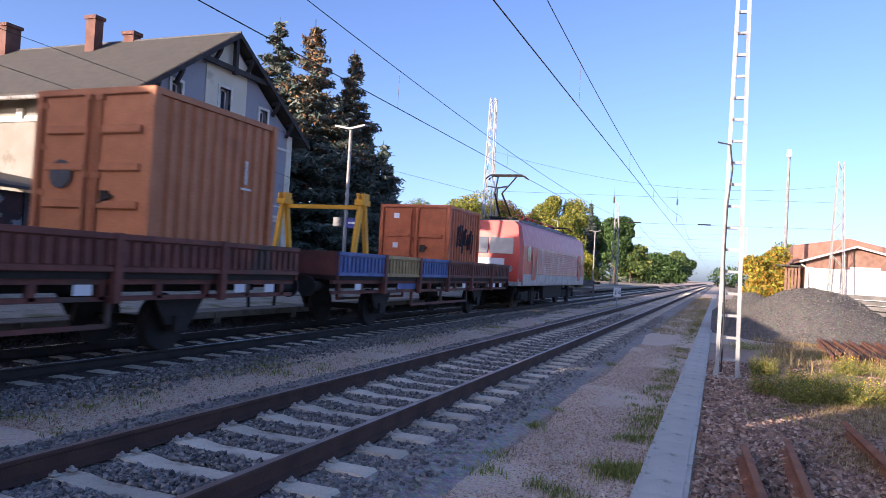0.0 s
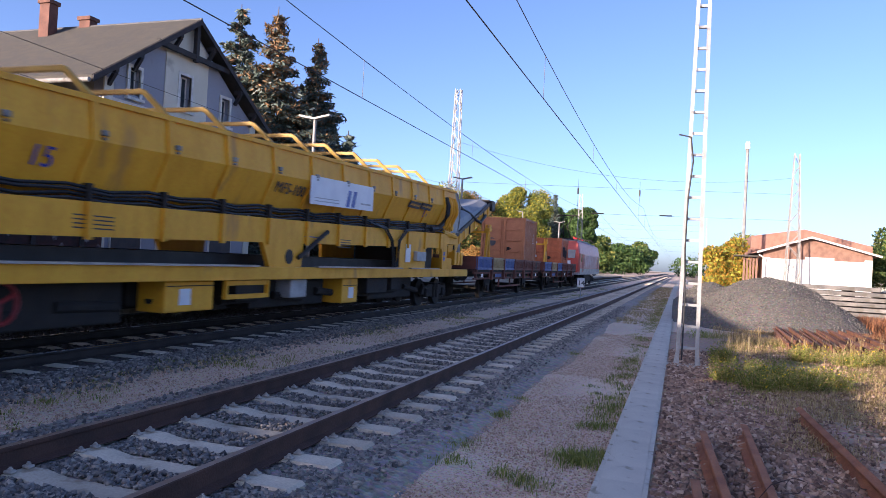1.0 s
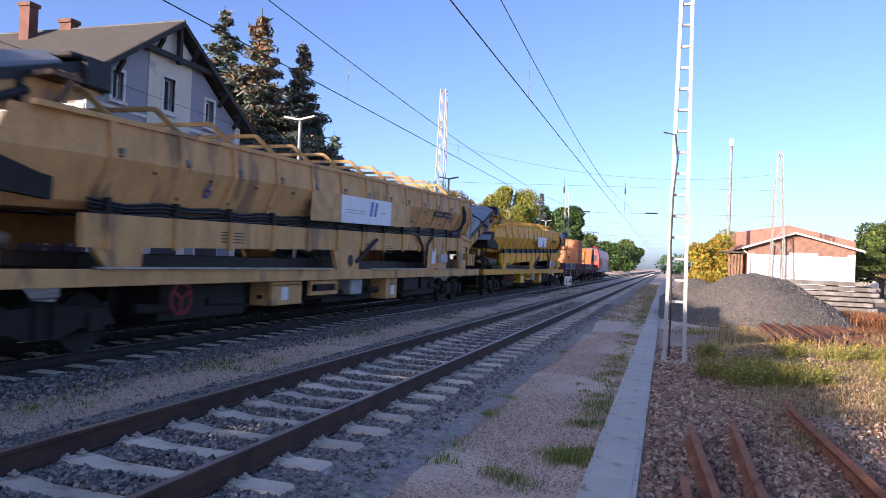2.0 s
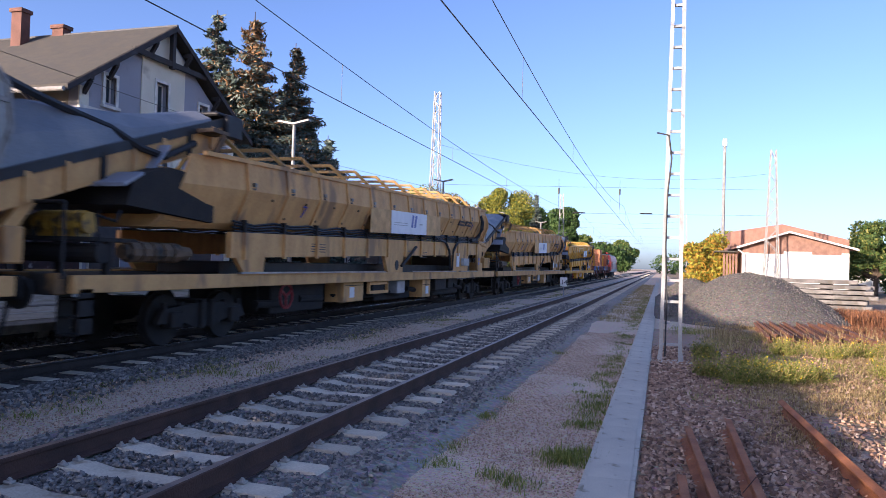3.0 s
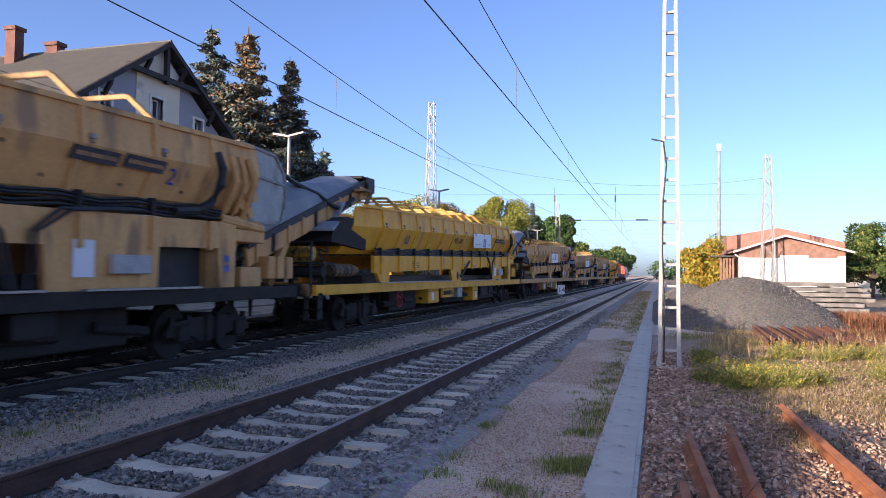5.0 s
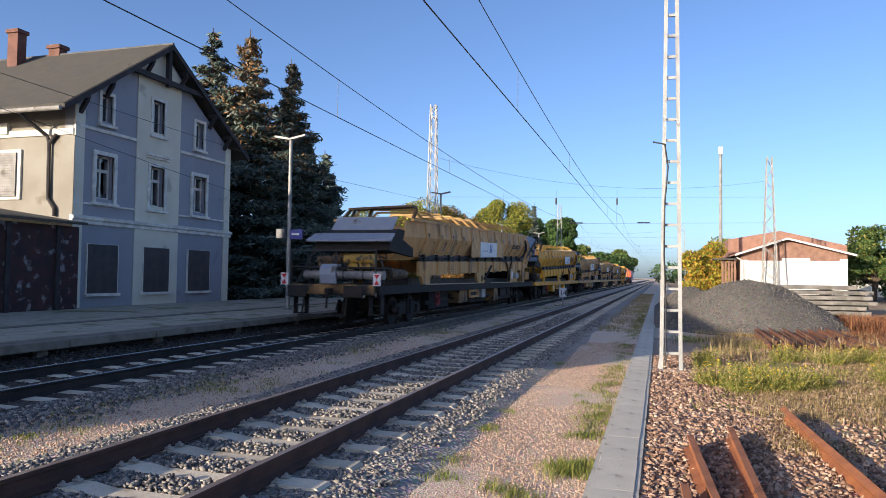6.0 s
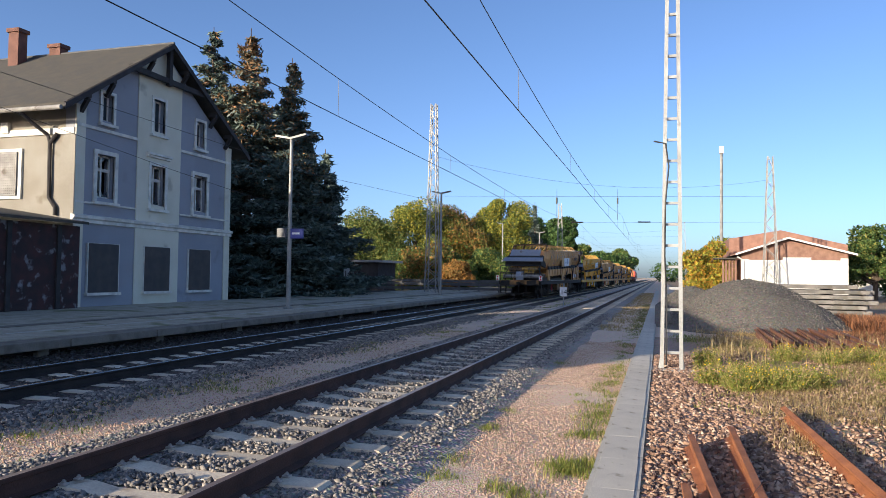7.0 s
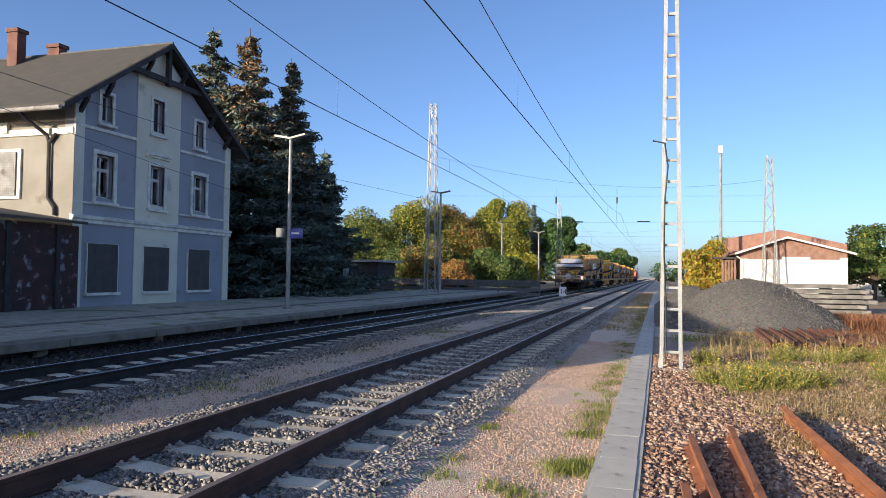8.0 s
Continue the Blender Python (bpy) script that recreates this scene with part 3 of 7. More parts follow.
    part("drop_cable", bm, M["black"], w)
    bm = B()
    pts = [(1.46, 13.5, 2.14), (1.46, 13.1, 1.95), (1.42, 12.7, 1.7), (1.40, 12.3, 1.5)]
    tube(bm, pts, 0.05, 7)
    part("hose", bm, M["black"], w)
    bm = B()
    pts = [(1.50, 22.0, 3.80), (1.60, 22.05, 3.5), (1.60, 22.0, 3.2), (1.46, 21.9, 2.86), (1.38, 21.6, 2.70), (1.36, 21.0, 2.64)]
    tube(bm, pts, 0.085, 8)
    part("corrugated_hose", bm, M["black"], w)
    for k in range(3):
        y = 22.5 + 0.32 * k
        bm = B()
        tube(bm, [(1.44, y, 3.86), (1.53, y + 0.03, 3.6), (1.54, y + 0.08, 3.35), (1.30, y + 0.10, 2.80), (1.28, y - 0.05, 2.60)], 0.075 if k != 1 else 0.05, 8)
        part("front_pipe", bm, paint, w)
    bm = B()
    disc(bm, (1.352, 12.0, 1.52), (1, 0, 0), 0.16, 0.012, 20)
    part("access_hole", bm, M["black"], w)
    bm = B()
    for z in (1.60, 1.78):
        box(bm, 1.352, 1.358, 22.5, 22.68, z, z + 0.13)
    part("blue_sticker", bm, M["bluesign"], w)
    bm = B()
    for z, y in ((3.15, 23.55), (2.8, 23.4), (2.55, 23.7), (2.95, 23.1), (2.6, 22.9)):
        rod(bm, (0.9, y, z), (1.36, y, z), 0.11, 8)
    rod(bm, (1.3, 22.4, 2.62), (1.3, 23.9, 2.5), 0.10, 8)
    rod(bm, (1.2, 23.3, 2.45), (1.2, 23.3, 3.7), 0.12, 8)
    box(bm, 0.7, 1.34, 22.9, 24.0, 2.2, 2.45, 0.02)
    part("drive_unit", bm, paint, w, "grubby yellow drive motors and pipes")
    # chute hood and slewing conveyor
    bm = B()
    hood = [(23.5, 2.6), (25.3, 2.75), (25.5, 3.3), (25.42, 3.85), (25.0, 4.25), (23.5, 4.32)]
    prism(bm, hood, "x", -0.95, 0.95)
    hd = part("chute_hood", bm, M["chute"], w, "grey sheet discharge hood")
    bm = B()
    for p, q in zip(hood, hood[1:] + hood[:1]):
        bar(bm, (0.96, *p), (0.96, *q), 0.05, 0.06)
    bar(bm, (0.965, 23.5, 3.72), (0.965, 25.45, 3.62), 0.04, 0.06)
    part("hood_frame", bm, M["tankgrey"], hd)
    lo, hi = Vector((0, 24.1, 1.90)), Vector((0, 30.75, 4.16))
    conv = B()
    for sx in (-1, 1):
        bar(conv, lo + Vector((sx * 0.82, 0, 0)), hi + Vector((sx * 0.82, 0, 0)), 0.08, 0.42)
    c = part("conveyor_frame", conv, paint, w, "sloping conveyor beam")
    for k in range(9):
        bm = B()
        p = lo.lerp(hi, (k + 0.5) / 9.5)
        box(bm, 0.865, 0.90, p.y - 0.05, p.y + 0.05, p.z - 0.2, p.z + 0.24)
        part("bracket", bm, M["grime"] if k % 3 == 1 else paint, c)
    bm = B()
    d = (hi - lo)
    ring = [(-0.86, 0.22), (-0.80, 0.40), (-0.45, 0.56), (0.45, 0.56), (0.80, 0.40), (0.86, 0.22)]
    loft(bm, [[(x, p.y, p.z + 0.22 + (z - 0.22) * k) for x, z in ring] for p, k in ((lo + d * 0.05, 3.4), (lo + d * 0.30, 3.0), (lo + d * 0.58, 1.7), (lo + d * 0.76, 1.15), (hi - d * 0.10, 1.0))])
    part("belt_cover", bm, M["belt"], c, "blue-grey sheet belt cover")
    bm = B()
    bar(bm, lo + Vector((0.87, 0, 0.27)), hi + Vector((0.87, 0, 0.27)), 0.05, 0.16)
    part("side_skirt", bm, M["black"], c)
    bm = B()
    rod(bm, (-0.85, 30.75, 4.18), (0.85, 30.75, 4.18), 0.24, 14)
    box(bm, -0.88, 0.88, 30.2, 30.95, 4.42, 4.50, 0.03)
    box(bm, 0.82, 0.98, 30.4, 30.95, 4.02, 4.48, 0.03)
    part("head_drum", bm, M["black"], c)
    bm = B()
    pts = [(0.85, 25.4, 3.95), (0.7, 26.2, 3.86), (0.6, 27.0, 3.78), (0.75, 27.5, 3.66), (0.92, 28.0, 3.42), (0.96, 28.6, 3.35), (0.96, 29.4, 3.72)]
    tube(bm, pts, 0.065, 7)
    part("slack_hose", bm, M["black"], c)
    bm = B()
    bar(bm, (0.7, 25.2, 1.28), (0.7, 26.2, 2.6), 0.16, 0.2)
    bar(bm, (-0.7, 25.2, 1.28), (-0.7, 26.2, 2.6), 0.16, 0.2)
    rod(bm, (0, 23.6, 1.2), (0, 23.6, 2.0), 0.55, 16)
    box(bm, -1.1, 1.1, 23.5, 24.3, 1.27, 1.7, 0.03)
    for y in (24.5, 24.9, 25.3):
        box(bm, 0.75, 1.15, y, y + 0.3, 1.45, 1.95, 0.02)
    part("slewing_base", bm, paint, c)
    # rear end: intake sheets, motors, tank, handrails
    bm = B()
    loft(bm, [[(x, y, z) for x, z in o] for y, o in ((-0.12, [(-1.45, 2.66), (1.45, 2.66), (1.45, 2.72), (-1.45, 2.72)]), (0.38, [(-1.38, 2.90), (1.38, 2.90), (1.38, 2.95), (-1.38, 2.95)]))])
    part("intake_lip", bm, M["rearsheet"], w, "blue-grey steel intake lip")
    bm = B()
    prism(bm, [(0.3, 2.88), (0.12, 2.40), (2.4, 2.25), (2.4, 3.05), (1.1, 3.12)], "x", -1.28, 1.28)
    part("intake_chute", bm, M["grime"], w)
    bm = B()
    loft(bm, [[(x, y, z) for x, z in o] for y, o in ((1.02, [(-1.12, 3.06), (1.05, 3.06), (1.05, 3.11), (-1.12, 3.11)]), (1.36, [(-1.05, 3.50), (1.10, 3.50), (1.10, 3.55), (-1.05, 3.55)]))])
    part("intake_flap", bm, M["rearsheet"], w, "blue-grey sheet flap")
    bm = B()
    bar(bm, (-1.12, 2.6, 3.92), (1.25, 2.6, 4.0), 0.55, 0.07)
    for x in (-1.1, -0.45, 1.2):
        bar(bm, (x, 2.3, 3.3), (x + 0.12, 2.6, 3.92), 0.09, 0.09)
    bar(bm, (-1.3, 1.2, 2.9), (-1.1, 2.5, 3.9), 0.08, 0.10)
    part("rear_gantry", bm, M["grimebrown"], w, "dirt-caked steel gantry")
    for x0, x1, hh, mt in ((0.02, 1.0, 0.34, M["motoryellow"]), (-0.92, -0.12, 0.24, M["grimebrown"])):
        bm = B()
        rod(bm, (x0, -0.3, 2.08), (x1, -0.3, 2.08), hh / 2, 14)
        for k in range(6):
            x = x0 + (x1 - x0) * (0.12 + 0.15 * k)
            rod(bm, (x, -0.3, 2.08), (x + 0.03, -0.3, 2.08), hh / 2 + 0.025, 14)
        box(bm, x0 + 0.08, x1 - 0.1, -0.42, -0.16, 1.83, 2.0)
        part("winch_motor", bm, mt, w, "greasy yellow winch motor")
    bm = B()
    box(bm, -1.25, 1.3, -0.6, 0.4, 1.80, 1.86)
    for x in (-1.2, -0.5, 0.3, 1.2):
        bar(bm, (x, -0.15, 1.26), (x, -0.15, 1.82), 0.1, 0.1)
    part("motor_shelf", bm, M["grime"], w)
    bm = B()
    rod(bm, (-1.3, -0.4, 1.62), (1.35, -0.4, 1.62), 0.15, 14)
    tk = part("air_tank", bm, M["tankgrey"] if rear else M["grime"], w)
    for x in (-0.7, 0.05, 0.7):
        bm = B()
        rod(bm, (x - 0.02, -0.4, 1.62), (x + 0.02, -0.4, 1.62), 0.158, 14)
        part("tank_strap", bm, M["black"], tk)
    bm = B()
    for y in (0.2, 0.45, 0.7, 0.95, 1.2):
        rod(bm, (1.25, y, 1.66), (1.25, y + 0.2, 1.66), 0.17, 10)
    rod(bm, (1.25, 0.1, 1.66), (1.25, 1.7, 1.66), 0.12, 10)
    part("coil_cable", bm, M["grimebrown"], w)
    for k in range(7):
        bm = B()
        x = -1.2 + 0.4 * k
        tube(bm, [(x, 0.1, 2.3), (x + 0.1, -0.1, 2.12), (x - 0.05, -0.35, 2.2), (x + 0.15, -0.5, 1.9), (x + 0.1, -0.45, 1.5)], 0.025, 5)
        part("hydraulic_hose", bm, M["black"], w)
    bm = B()
    rod(bm, (-1.35, -1.2, 2.33), (1.4, -1.2, 2.33), 0.025, 6)
    rod(bm, (-1.35, -1.2, 1.85), (0.3, -1.2, 1.85), 0.025, 6)
    for x in (-1.35, 0.12, 1.4):
        rod(bm, (x, -1.2, 1.25), (x, -1.2, 2.33), 0.028, 6)
    rod(bm, (-1.2, -1.2, 1.3), (-0.75, -0.9, 2.33), 0.025, 6)
    part("handrail", bm, M["black"], w)
    bm = B()
    box(bm, -1.35, 1.35, -1.25, -1.05, 1.02, 1.33, 0.02)
    part("headstock", bm, M["grimetan"], w)
    bm = B()
    box(bm, -1.3, 1.3, -1.06, 0.4, 1.10, 1.28)
    part("end_platform", bm, M["grime"], w)
    bm = B()
    prism(bm, [(-1.72, 1.36), (-1.78, 1.62), (-1.74, 1.82), (-1.60, 1.93), (-1.36, 1.93), (-1.42, 1.87), (-1.58, 1.86), (-1.66, 1.78), (-1.68, 1.60), (-1.62, 1.36)], "x", -0.13, 0.36)
    part("coupling_hood", bm, M["rearsheet"], w, "blue-grey sheet hood over the coupling")
    bm = B()
    bar(bm, (-0.9, -1.45, 0.42), (0.5, -1.45, 0.42), 0.3, 0.04)
    for x in (-0.9, 0.5):
        bar(bm, (x, -1.35, 0.42), (x, -1.2, 1.0), 0.04, 0.04)
    part("shunter_step", bm, M["grime"], w)
    for x in (-1.2, 1.28):
        bm = B()
        for z in (0.42, 0.68, 0.94):
            box(bm, x - 0.2, x + 0.2, -0.95, -0.7, z, z + 0.03)
        box(bm, x - 0.2, x - 0.17, -0.95, -0.7, 0.42, 1.1)
        box(bm, x + 0.17, x + 0.2, -0.95, -0.7, 0.42, 1.1)
        part("corner_step", bm, M["grime"], w)
    if rear:
        for x in (-1.50, 1.50):
            bm = B()
            box(bm, x - 0.115, x + 0.115, -1.36, -1.33, 1.30, 1.66)
            pl = part("tail_board", bm, M["white"], w, "white and red reflecting tail board")
            bm = B()
            for s in (-1, 1):
                prism(bm, [(x - 0.09, 1.48 + s * 0.15), (x + 0.09, 1.48 + s * 0.15), (x, 1.485)], "y", -1.368, -1.362)
            part("red_triangle", bm, M["redplain"], pl)
    # lettering and boards on the near side: upper face leans in below the fold
    tilt = math.atan2(0.30, 0.76)
    leanm = lambda y, z: Matrix.Translation((1.50 - (3.06 - z) * 0.395 + 0.012, y, z + 0.030 * (y - 7.0))) @ Matrix.Rotation(tilt, 4, "Y") @ FACE_X
    if not new_paint:
        for k in range(24):
            bm = B()
            m4 = leanm(4.2 + 0.74 * k, 2.56 if k % 2 else 2.92)
            for v in disc(bm, (0, 0, 0.012), (0, 0, 1), 0.028, 0.03, 8).verts:
                v.co = m4 @ v.co
            part("bolt_head", bm, M["grimebrown"], w)
    letters("MFS-100", 0.34, M["text"], w, leanm(11.2, 2.72), "type_lettering")
    letters(number, 0.42, M["bluetext"], w, leanm(5.4 if len(number) > 1 else 5.6, 2.62), "number_lettering")
    letters(number, 0.42, M["bluetext"], w, leanm(20.1 if number == "15" else 20.75, 2.58 if number == "15" else 2.66), "number_lettering")
    for y in (18.6, 19.65):
        bm = B()
        z = 2.84
        m4 = leanm(y, z)
        prism(bm, [(0, 0), (0.90, 0), (0.94, 0.21), (0.04, 0.21)], "z", 0.0, 0.036)
        for v in bm.verts:
            v.co = m4 @ v.co
        pl = part("maker_plate", bm, M["text"], w, "dark maker's plate")
        bm = B()
        for a in np.arange(0.10, 0.82, 0.10):
            box(bm, a, a + 0.05, 0.075, 0.14, 0.030, 0.0385)
        for v in bm.verts:
            v.co = m4 @ v.co
        part("maker_bars", bm, paint, pl)
    bm = B()
    ya, yb = ((12.45, 15.8) if number == "15" else (13.95, 17.3)) if new_paint else (10.95, 14.3)
    if not new_paint:
        bm2 = B()
        box(bm2, 1.505, 1.52, 9.4, 15.95, 2.36, 3.06)
        lift(bm2)
        part("side_plate", bm2, M["tanplate"], w, "plain ochre cover plate")
    box(bm, 1.525, 1.54, ya, yb, 2.55 if new_paint else 2.36, 3.18 if new_paint else 3.06)
    lift(bm)
    bd = part("company_board", bm, M["board"], w, "white company board with a blue mark")
    bm = B()
    for k in (0, 1):
        prism(bm, [(ya + 1.75 + 0.3 * k, 2.58), (ya + 1.93 + 0.3 * k, 2.58), (ya + 2.05 + 0.3 * k, 2.98), (ya + 1.87 + 0.3 * k, 2.98)], "x", 1.541, 1.545)
    lift(bm)
    part("company_mark", bm, M["bluesign"], bd)
    bm = B()
    for k in range(2):
        box(bm, 1.541, 1.544, ya + 0.2, ya + 1.4, 2.62 + 0.07 * k, 2.64 + 0.07 * k)
    box(bm, 1.541, 1.544, ya + 2.6, ya + 3.2 if new_paint else ya + 2.9, 2.68, 2.72)
    lift(bm)
    part("small_print_bars", bm, M["locogrey"], bd)
    for y in (6.2, 14.2):
        for k in range(4):
            bm = B()
            box(bm, 1.362, 1.366, y, y + 0.75, 1.80 + k * 0.06, 1.82 + k * 0.06)
            part("data_bar", bm, M["text"], w)
    bm = B()
    box(bm, 1.362, 1.366, 12.6, 13.4, 1.98, 2.0)
    part("blue_arrow", bm, M["bluesign"], w)
    TRAIN.append((w, y0))
    return w


def side_board(parent, y0, y1, material):
    bm = B()
    box(bm, 1.33, 1.37, y0, y1, 1.32, 1.84)
    sb = part("side_board", bm, material, parent)
    n = max(3, round((y1 - y0) / 0.2))
    for k in range(n):
        bm = B()
        y = y0 + (k + 0.5) * (y1 - y0) / n
        prism(bm, [(y - 0.05, 1.40), (y + 0.05, 1.40), (y + 0.05, 1.74), (y - 0.05, 1.74)], "x", 1.372, 1.41)
        part("board_rib", bm, material, sb)
    bm = B()
    box(bm, 1.33, 1.43, y0, y1, 1.76, 1.85, 0.01)
    box(bm, 1.33, 1.43, y0, y1, 1.30, 1.38, 0.01)
    part("board_rim", bm, material, sb)
    bm = B()
    box(bm, -1.37, -1.33, y0, y1, 1.32, 1.84)
    part("side_board", bm, material, parent)


def flat_wagon(y0):
    w = thing("low_sided_wagon", "dark red low-sided flat wagon with blue and sand side boards", "rail wagon", (CX, y0, RAIL_M), "low-sided wagons of the train")
    L = 13.87
    bm = B()
    box(bm, -1.35, 1.35, 0, L, 1.20, 1.31)
    part("floor", bm, M["grime"], w)
    for a, b, mt in ((0.0, 2.38, "bluepaint"), (2.42, 4.64, "sandpaint"), (4.68, 6.92, "bluepaint"), (6.98, 9.2, "redox"), (9.26, 11.5, "redox"), (11.56, L, "redox")):
        side_board(w, a, b, M[mt])
    for y in (0.0, L - 0.06):
        bm = B()
        box(bm, -1.37, 1.40, y, y + 0.06, 1.2, 1.85)
        part("end_board", bm, M["redox"], w)
    for y in (2.4, 4.66, 6.95, 9.23, 11.53):
        for sx in (-1, 1):
            bm = B()
            box(bm, sx * 1.40 - 0.06, sx * 1.40 + 0.06, y - 0.07, y + 0.07, 0.86, 1.86, 0.01)
            part("stanchion", bm, M["redox"], w)
    for sx in (-1, 1):
        bm = B()
        box(bm, sx * 1.25 - 0.05, sx * 1.25 + 0.05, 0, L, 1.12, 1.28)
        box(bm, sx * 1.25 - 0.04, sx * 1.25 + 0.04, 0, L, 0.88, 0.95)
        for k in range(13):
            y = 0.3 + k * 1.1
            box(bm, sx * 1.25 - 0.04, sx * 1.25 + 0.04, y - 0.06, y + 0.06, 0.9, 1.2)
        part("sole_bar", bm, M["redox"], w)
        bm = B()
        bar(bm, (sx * 1.2, 4.6, 0.52), (sx * 1.2, 9.3, 0.52), 0.06, 0.07)
        for y in (4.6, 6.9, 9.3):
            bar(bm, (sx * 1.2, y, 0.5), (sx * 1.2, y, 0.95), 0.06, 0.08)
        part("truss_bar", bm, M["redox"], w)
        for y in (2.9, 10.9):
            bm = B()
            prism(bm, [(y - 0.6, 0.92), (y + 0.6, 0.92), (y + 0.28, 0.45), (y - 0.28, 0.45)], "x", sx * 1.05 - 0.04, sx * 1.05 + 0.04)
            box(bm, sx * 1.05 - 0.1, sx * 1.05 + 0.1, y - 0.15, y + 0.15, 0.34, 0.60)
            part("axle_guard", bm, M["grime"], w)
    bm = B()
    box(bm, -0.5, 0.5, 0.2, L - 0.2, 0.95, 1.19)
    part("centre_frame", bm, M["grime"], w)
    for y in (2.9, 10.9):
        wheelset(y, w)
    for y, mt in ((1.0, "board"), (3.4, "bluepaint"), (8.6, "board"), (12.0, "board"), (12.9, "board")):
        bm = B()
        box(bm, 1.305, 1.315, y, y + (1.2 if mt == "bluepaint" else 0.3), 0.97, 1.12)
        part("wagon_plate", bm, M[mt], w)
    buffers(w, 0, -1), buffers(w, L, 1)
    TRAIN.append((w, y0))
    return w


def container(y0, L, Z, top, material, label, big):
    c = thing("freight_container", label, "container", (CX, y0, RAIL_M + Z))
    h, W2 = top - Z, 1.22
    bm = B()
    box(bm, -W2 + 0.06, W2 - 0.06, 0.05, L - 0.05, 0.08, h - 0.05)
    part("core_wall", bm, material, c)
    for sx in (-1, 1):
        bm = B()
        n = max(6, round(L / 0.28))
        out = []
        for k in range(n):
            a = 0.10 + k * (L - 0.2) / n
            st = (L - 0.2) / n
            out += [(a, -0.012), (a + st * 0.13, 0.045), (a + st * 0.5, 0.045), (a + st * 0.63, -0.012)]
        out = [(y, W2 - 0.055 + d) for y, d in out] + [(L - 0.1, W2 - 0.07), (0.1, W2 - 0.07)]
        prism(bm, [(sx * x, y) for y, x in out], "z", 0.14, h - 0.12)
        part("corrugated_side", bm, material, c)
    bm = B()
    for x in (-W2, W2 - 0.1):
        for y in (0, L - 0.1):
            sx, sy = (1 if x > 0 else -1) * 0.025, -0.04 if y == 0 else 0.03
            box(bm, min(x, x + sx), max(x + 0.1, x + 0.1 + sx), min(y, y + sy), max(y + 0.1, y + 0.1 + sy), 0, h, 0.01)
    for z in (0.0, h - 0.1):
        for x in (-W2, W2 - 0.1):
            box(bm, x + 0.004, x + 0.096, 0.1, L - 0.1, z + 0.004, z + 0.1)
        for y in (0, L - 0.1):
            box(bm, -W2 + 0.1, W2 - 0.1, y - (0.036 if y == 0 else -0.004), y + 0.096, z + 0.004, z + 0.1)
    part("frame", bm, material, c)
    for s in (-1, 1):
        bm = B()
        x0, x1 = (0.02, W2 - 0.13) if s > 0 else (-W2 + 0.13, -0.02)
        box(bm, x0, x1, 0.02, 0.05, 0.11, h - 0.12)
        d = part("door", bm, material, c)
        for k in range(4 if big else 2):
            bm = B()
            z = 0.34 + k * (h - 0.35) / (4.2 if big else 2.2)
            box(bm, x0 + (0.14 if s > 0 else 0.10), x1 - (0.10 if s > 0 else 0.14), -0.045, 0.02, z, z + 0.13, 0.018)
            part("door_panel", bm, material, d)
        bm = B()
        rod(bm, (s * 0.12, -0.03, 0.1), (s * 0.12, -0.03, h - 0.1), 0.032, 8)
        for z in (0.15, h * 0.5, h - 0.18):
            box(bm, s * 0.12 - 0.07, s * 0.12 + 0.07, -0.045, 0.02, z, z + 0.09)
        part("lock_bar", bm, material, d)
        bm = B()
        for z in (0.3, h * 0.4, h * 0.66, h - 0.3):
            box(bm, s * (W2 - 0.13) - 0.05, s * (W2 - 0.13) + 0.05, -0.005, 0.02, z, z + 0.1)
        part("hinge", bm, material, d)
    bm = B()
    rod(bm, (0.22, -0.03, h * 0.36), (0.48, -0.03, h * 0.40), 0.03, 6)
    box(bm, 0.24, 0.40, -0.03, 0.0, h * 0.33, h * 0.43)
    part("lock_handle", bm, M["grime"], c)
    if big:
        bm = B()
        disc(bm, (-0.62, -0.03, h * 0.52), (0, 1, 0), 0.23, 0.02, 28)
        part("round_patch", bm, M["greydot"], c, "dark grey painted disc")
        letters("1", 0.62, M["whitetext"], c, Matrix.Translation((W2 + 0.002, L * 0.68, h * 0.57)) @ FACE_X, "number_lettering")
        bm = B()
        box(bm, W2 - 0.004, W2 + 0.004, L * 0.68 + 0.04, L * 0.68 + 0.32, h * 0.55 - 0.05, h * 0.55 - 0.01)
        part("underline", bm, M["whitetext"], c)
    else:
        for x, z in ((-0.75, h * 0.8), (-0.75, h * 0.38), (-0.42, h * 0.12)):
            bm = B()
            box(bm, x, x + 0.18, -0.002, 0.02, z, z + 0.17)
            part("placard", bm, M["board"], c)
        bm = B()
        random.seed(5)
        for k in range(9):
            y = L * 0.25 + k * L * 0.06
            bar(bm, (W2 + 0.004, y, h * 0.35 + random.random() * 0.3), (W2 + 0.004, y + 0.12, h * 0.62 + random.random() * 0.35), 0.006, 0.07, (1, 0, 0))
        part("spray_marks", bm, M["text"], c)
    TRAIN.append((c, y0))
    return c


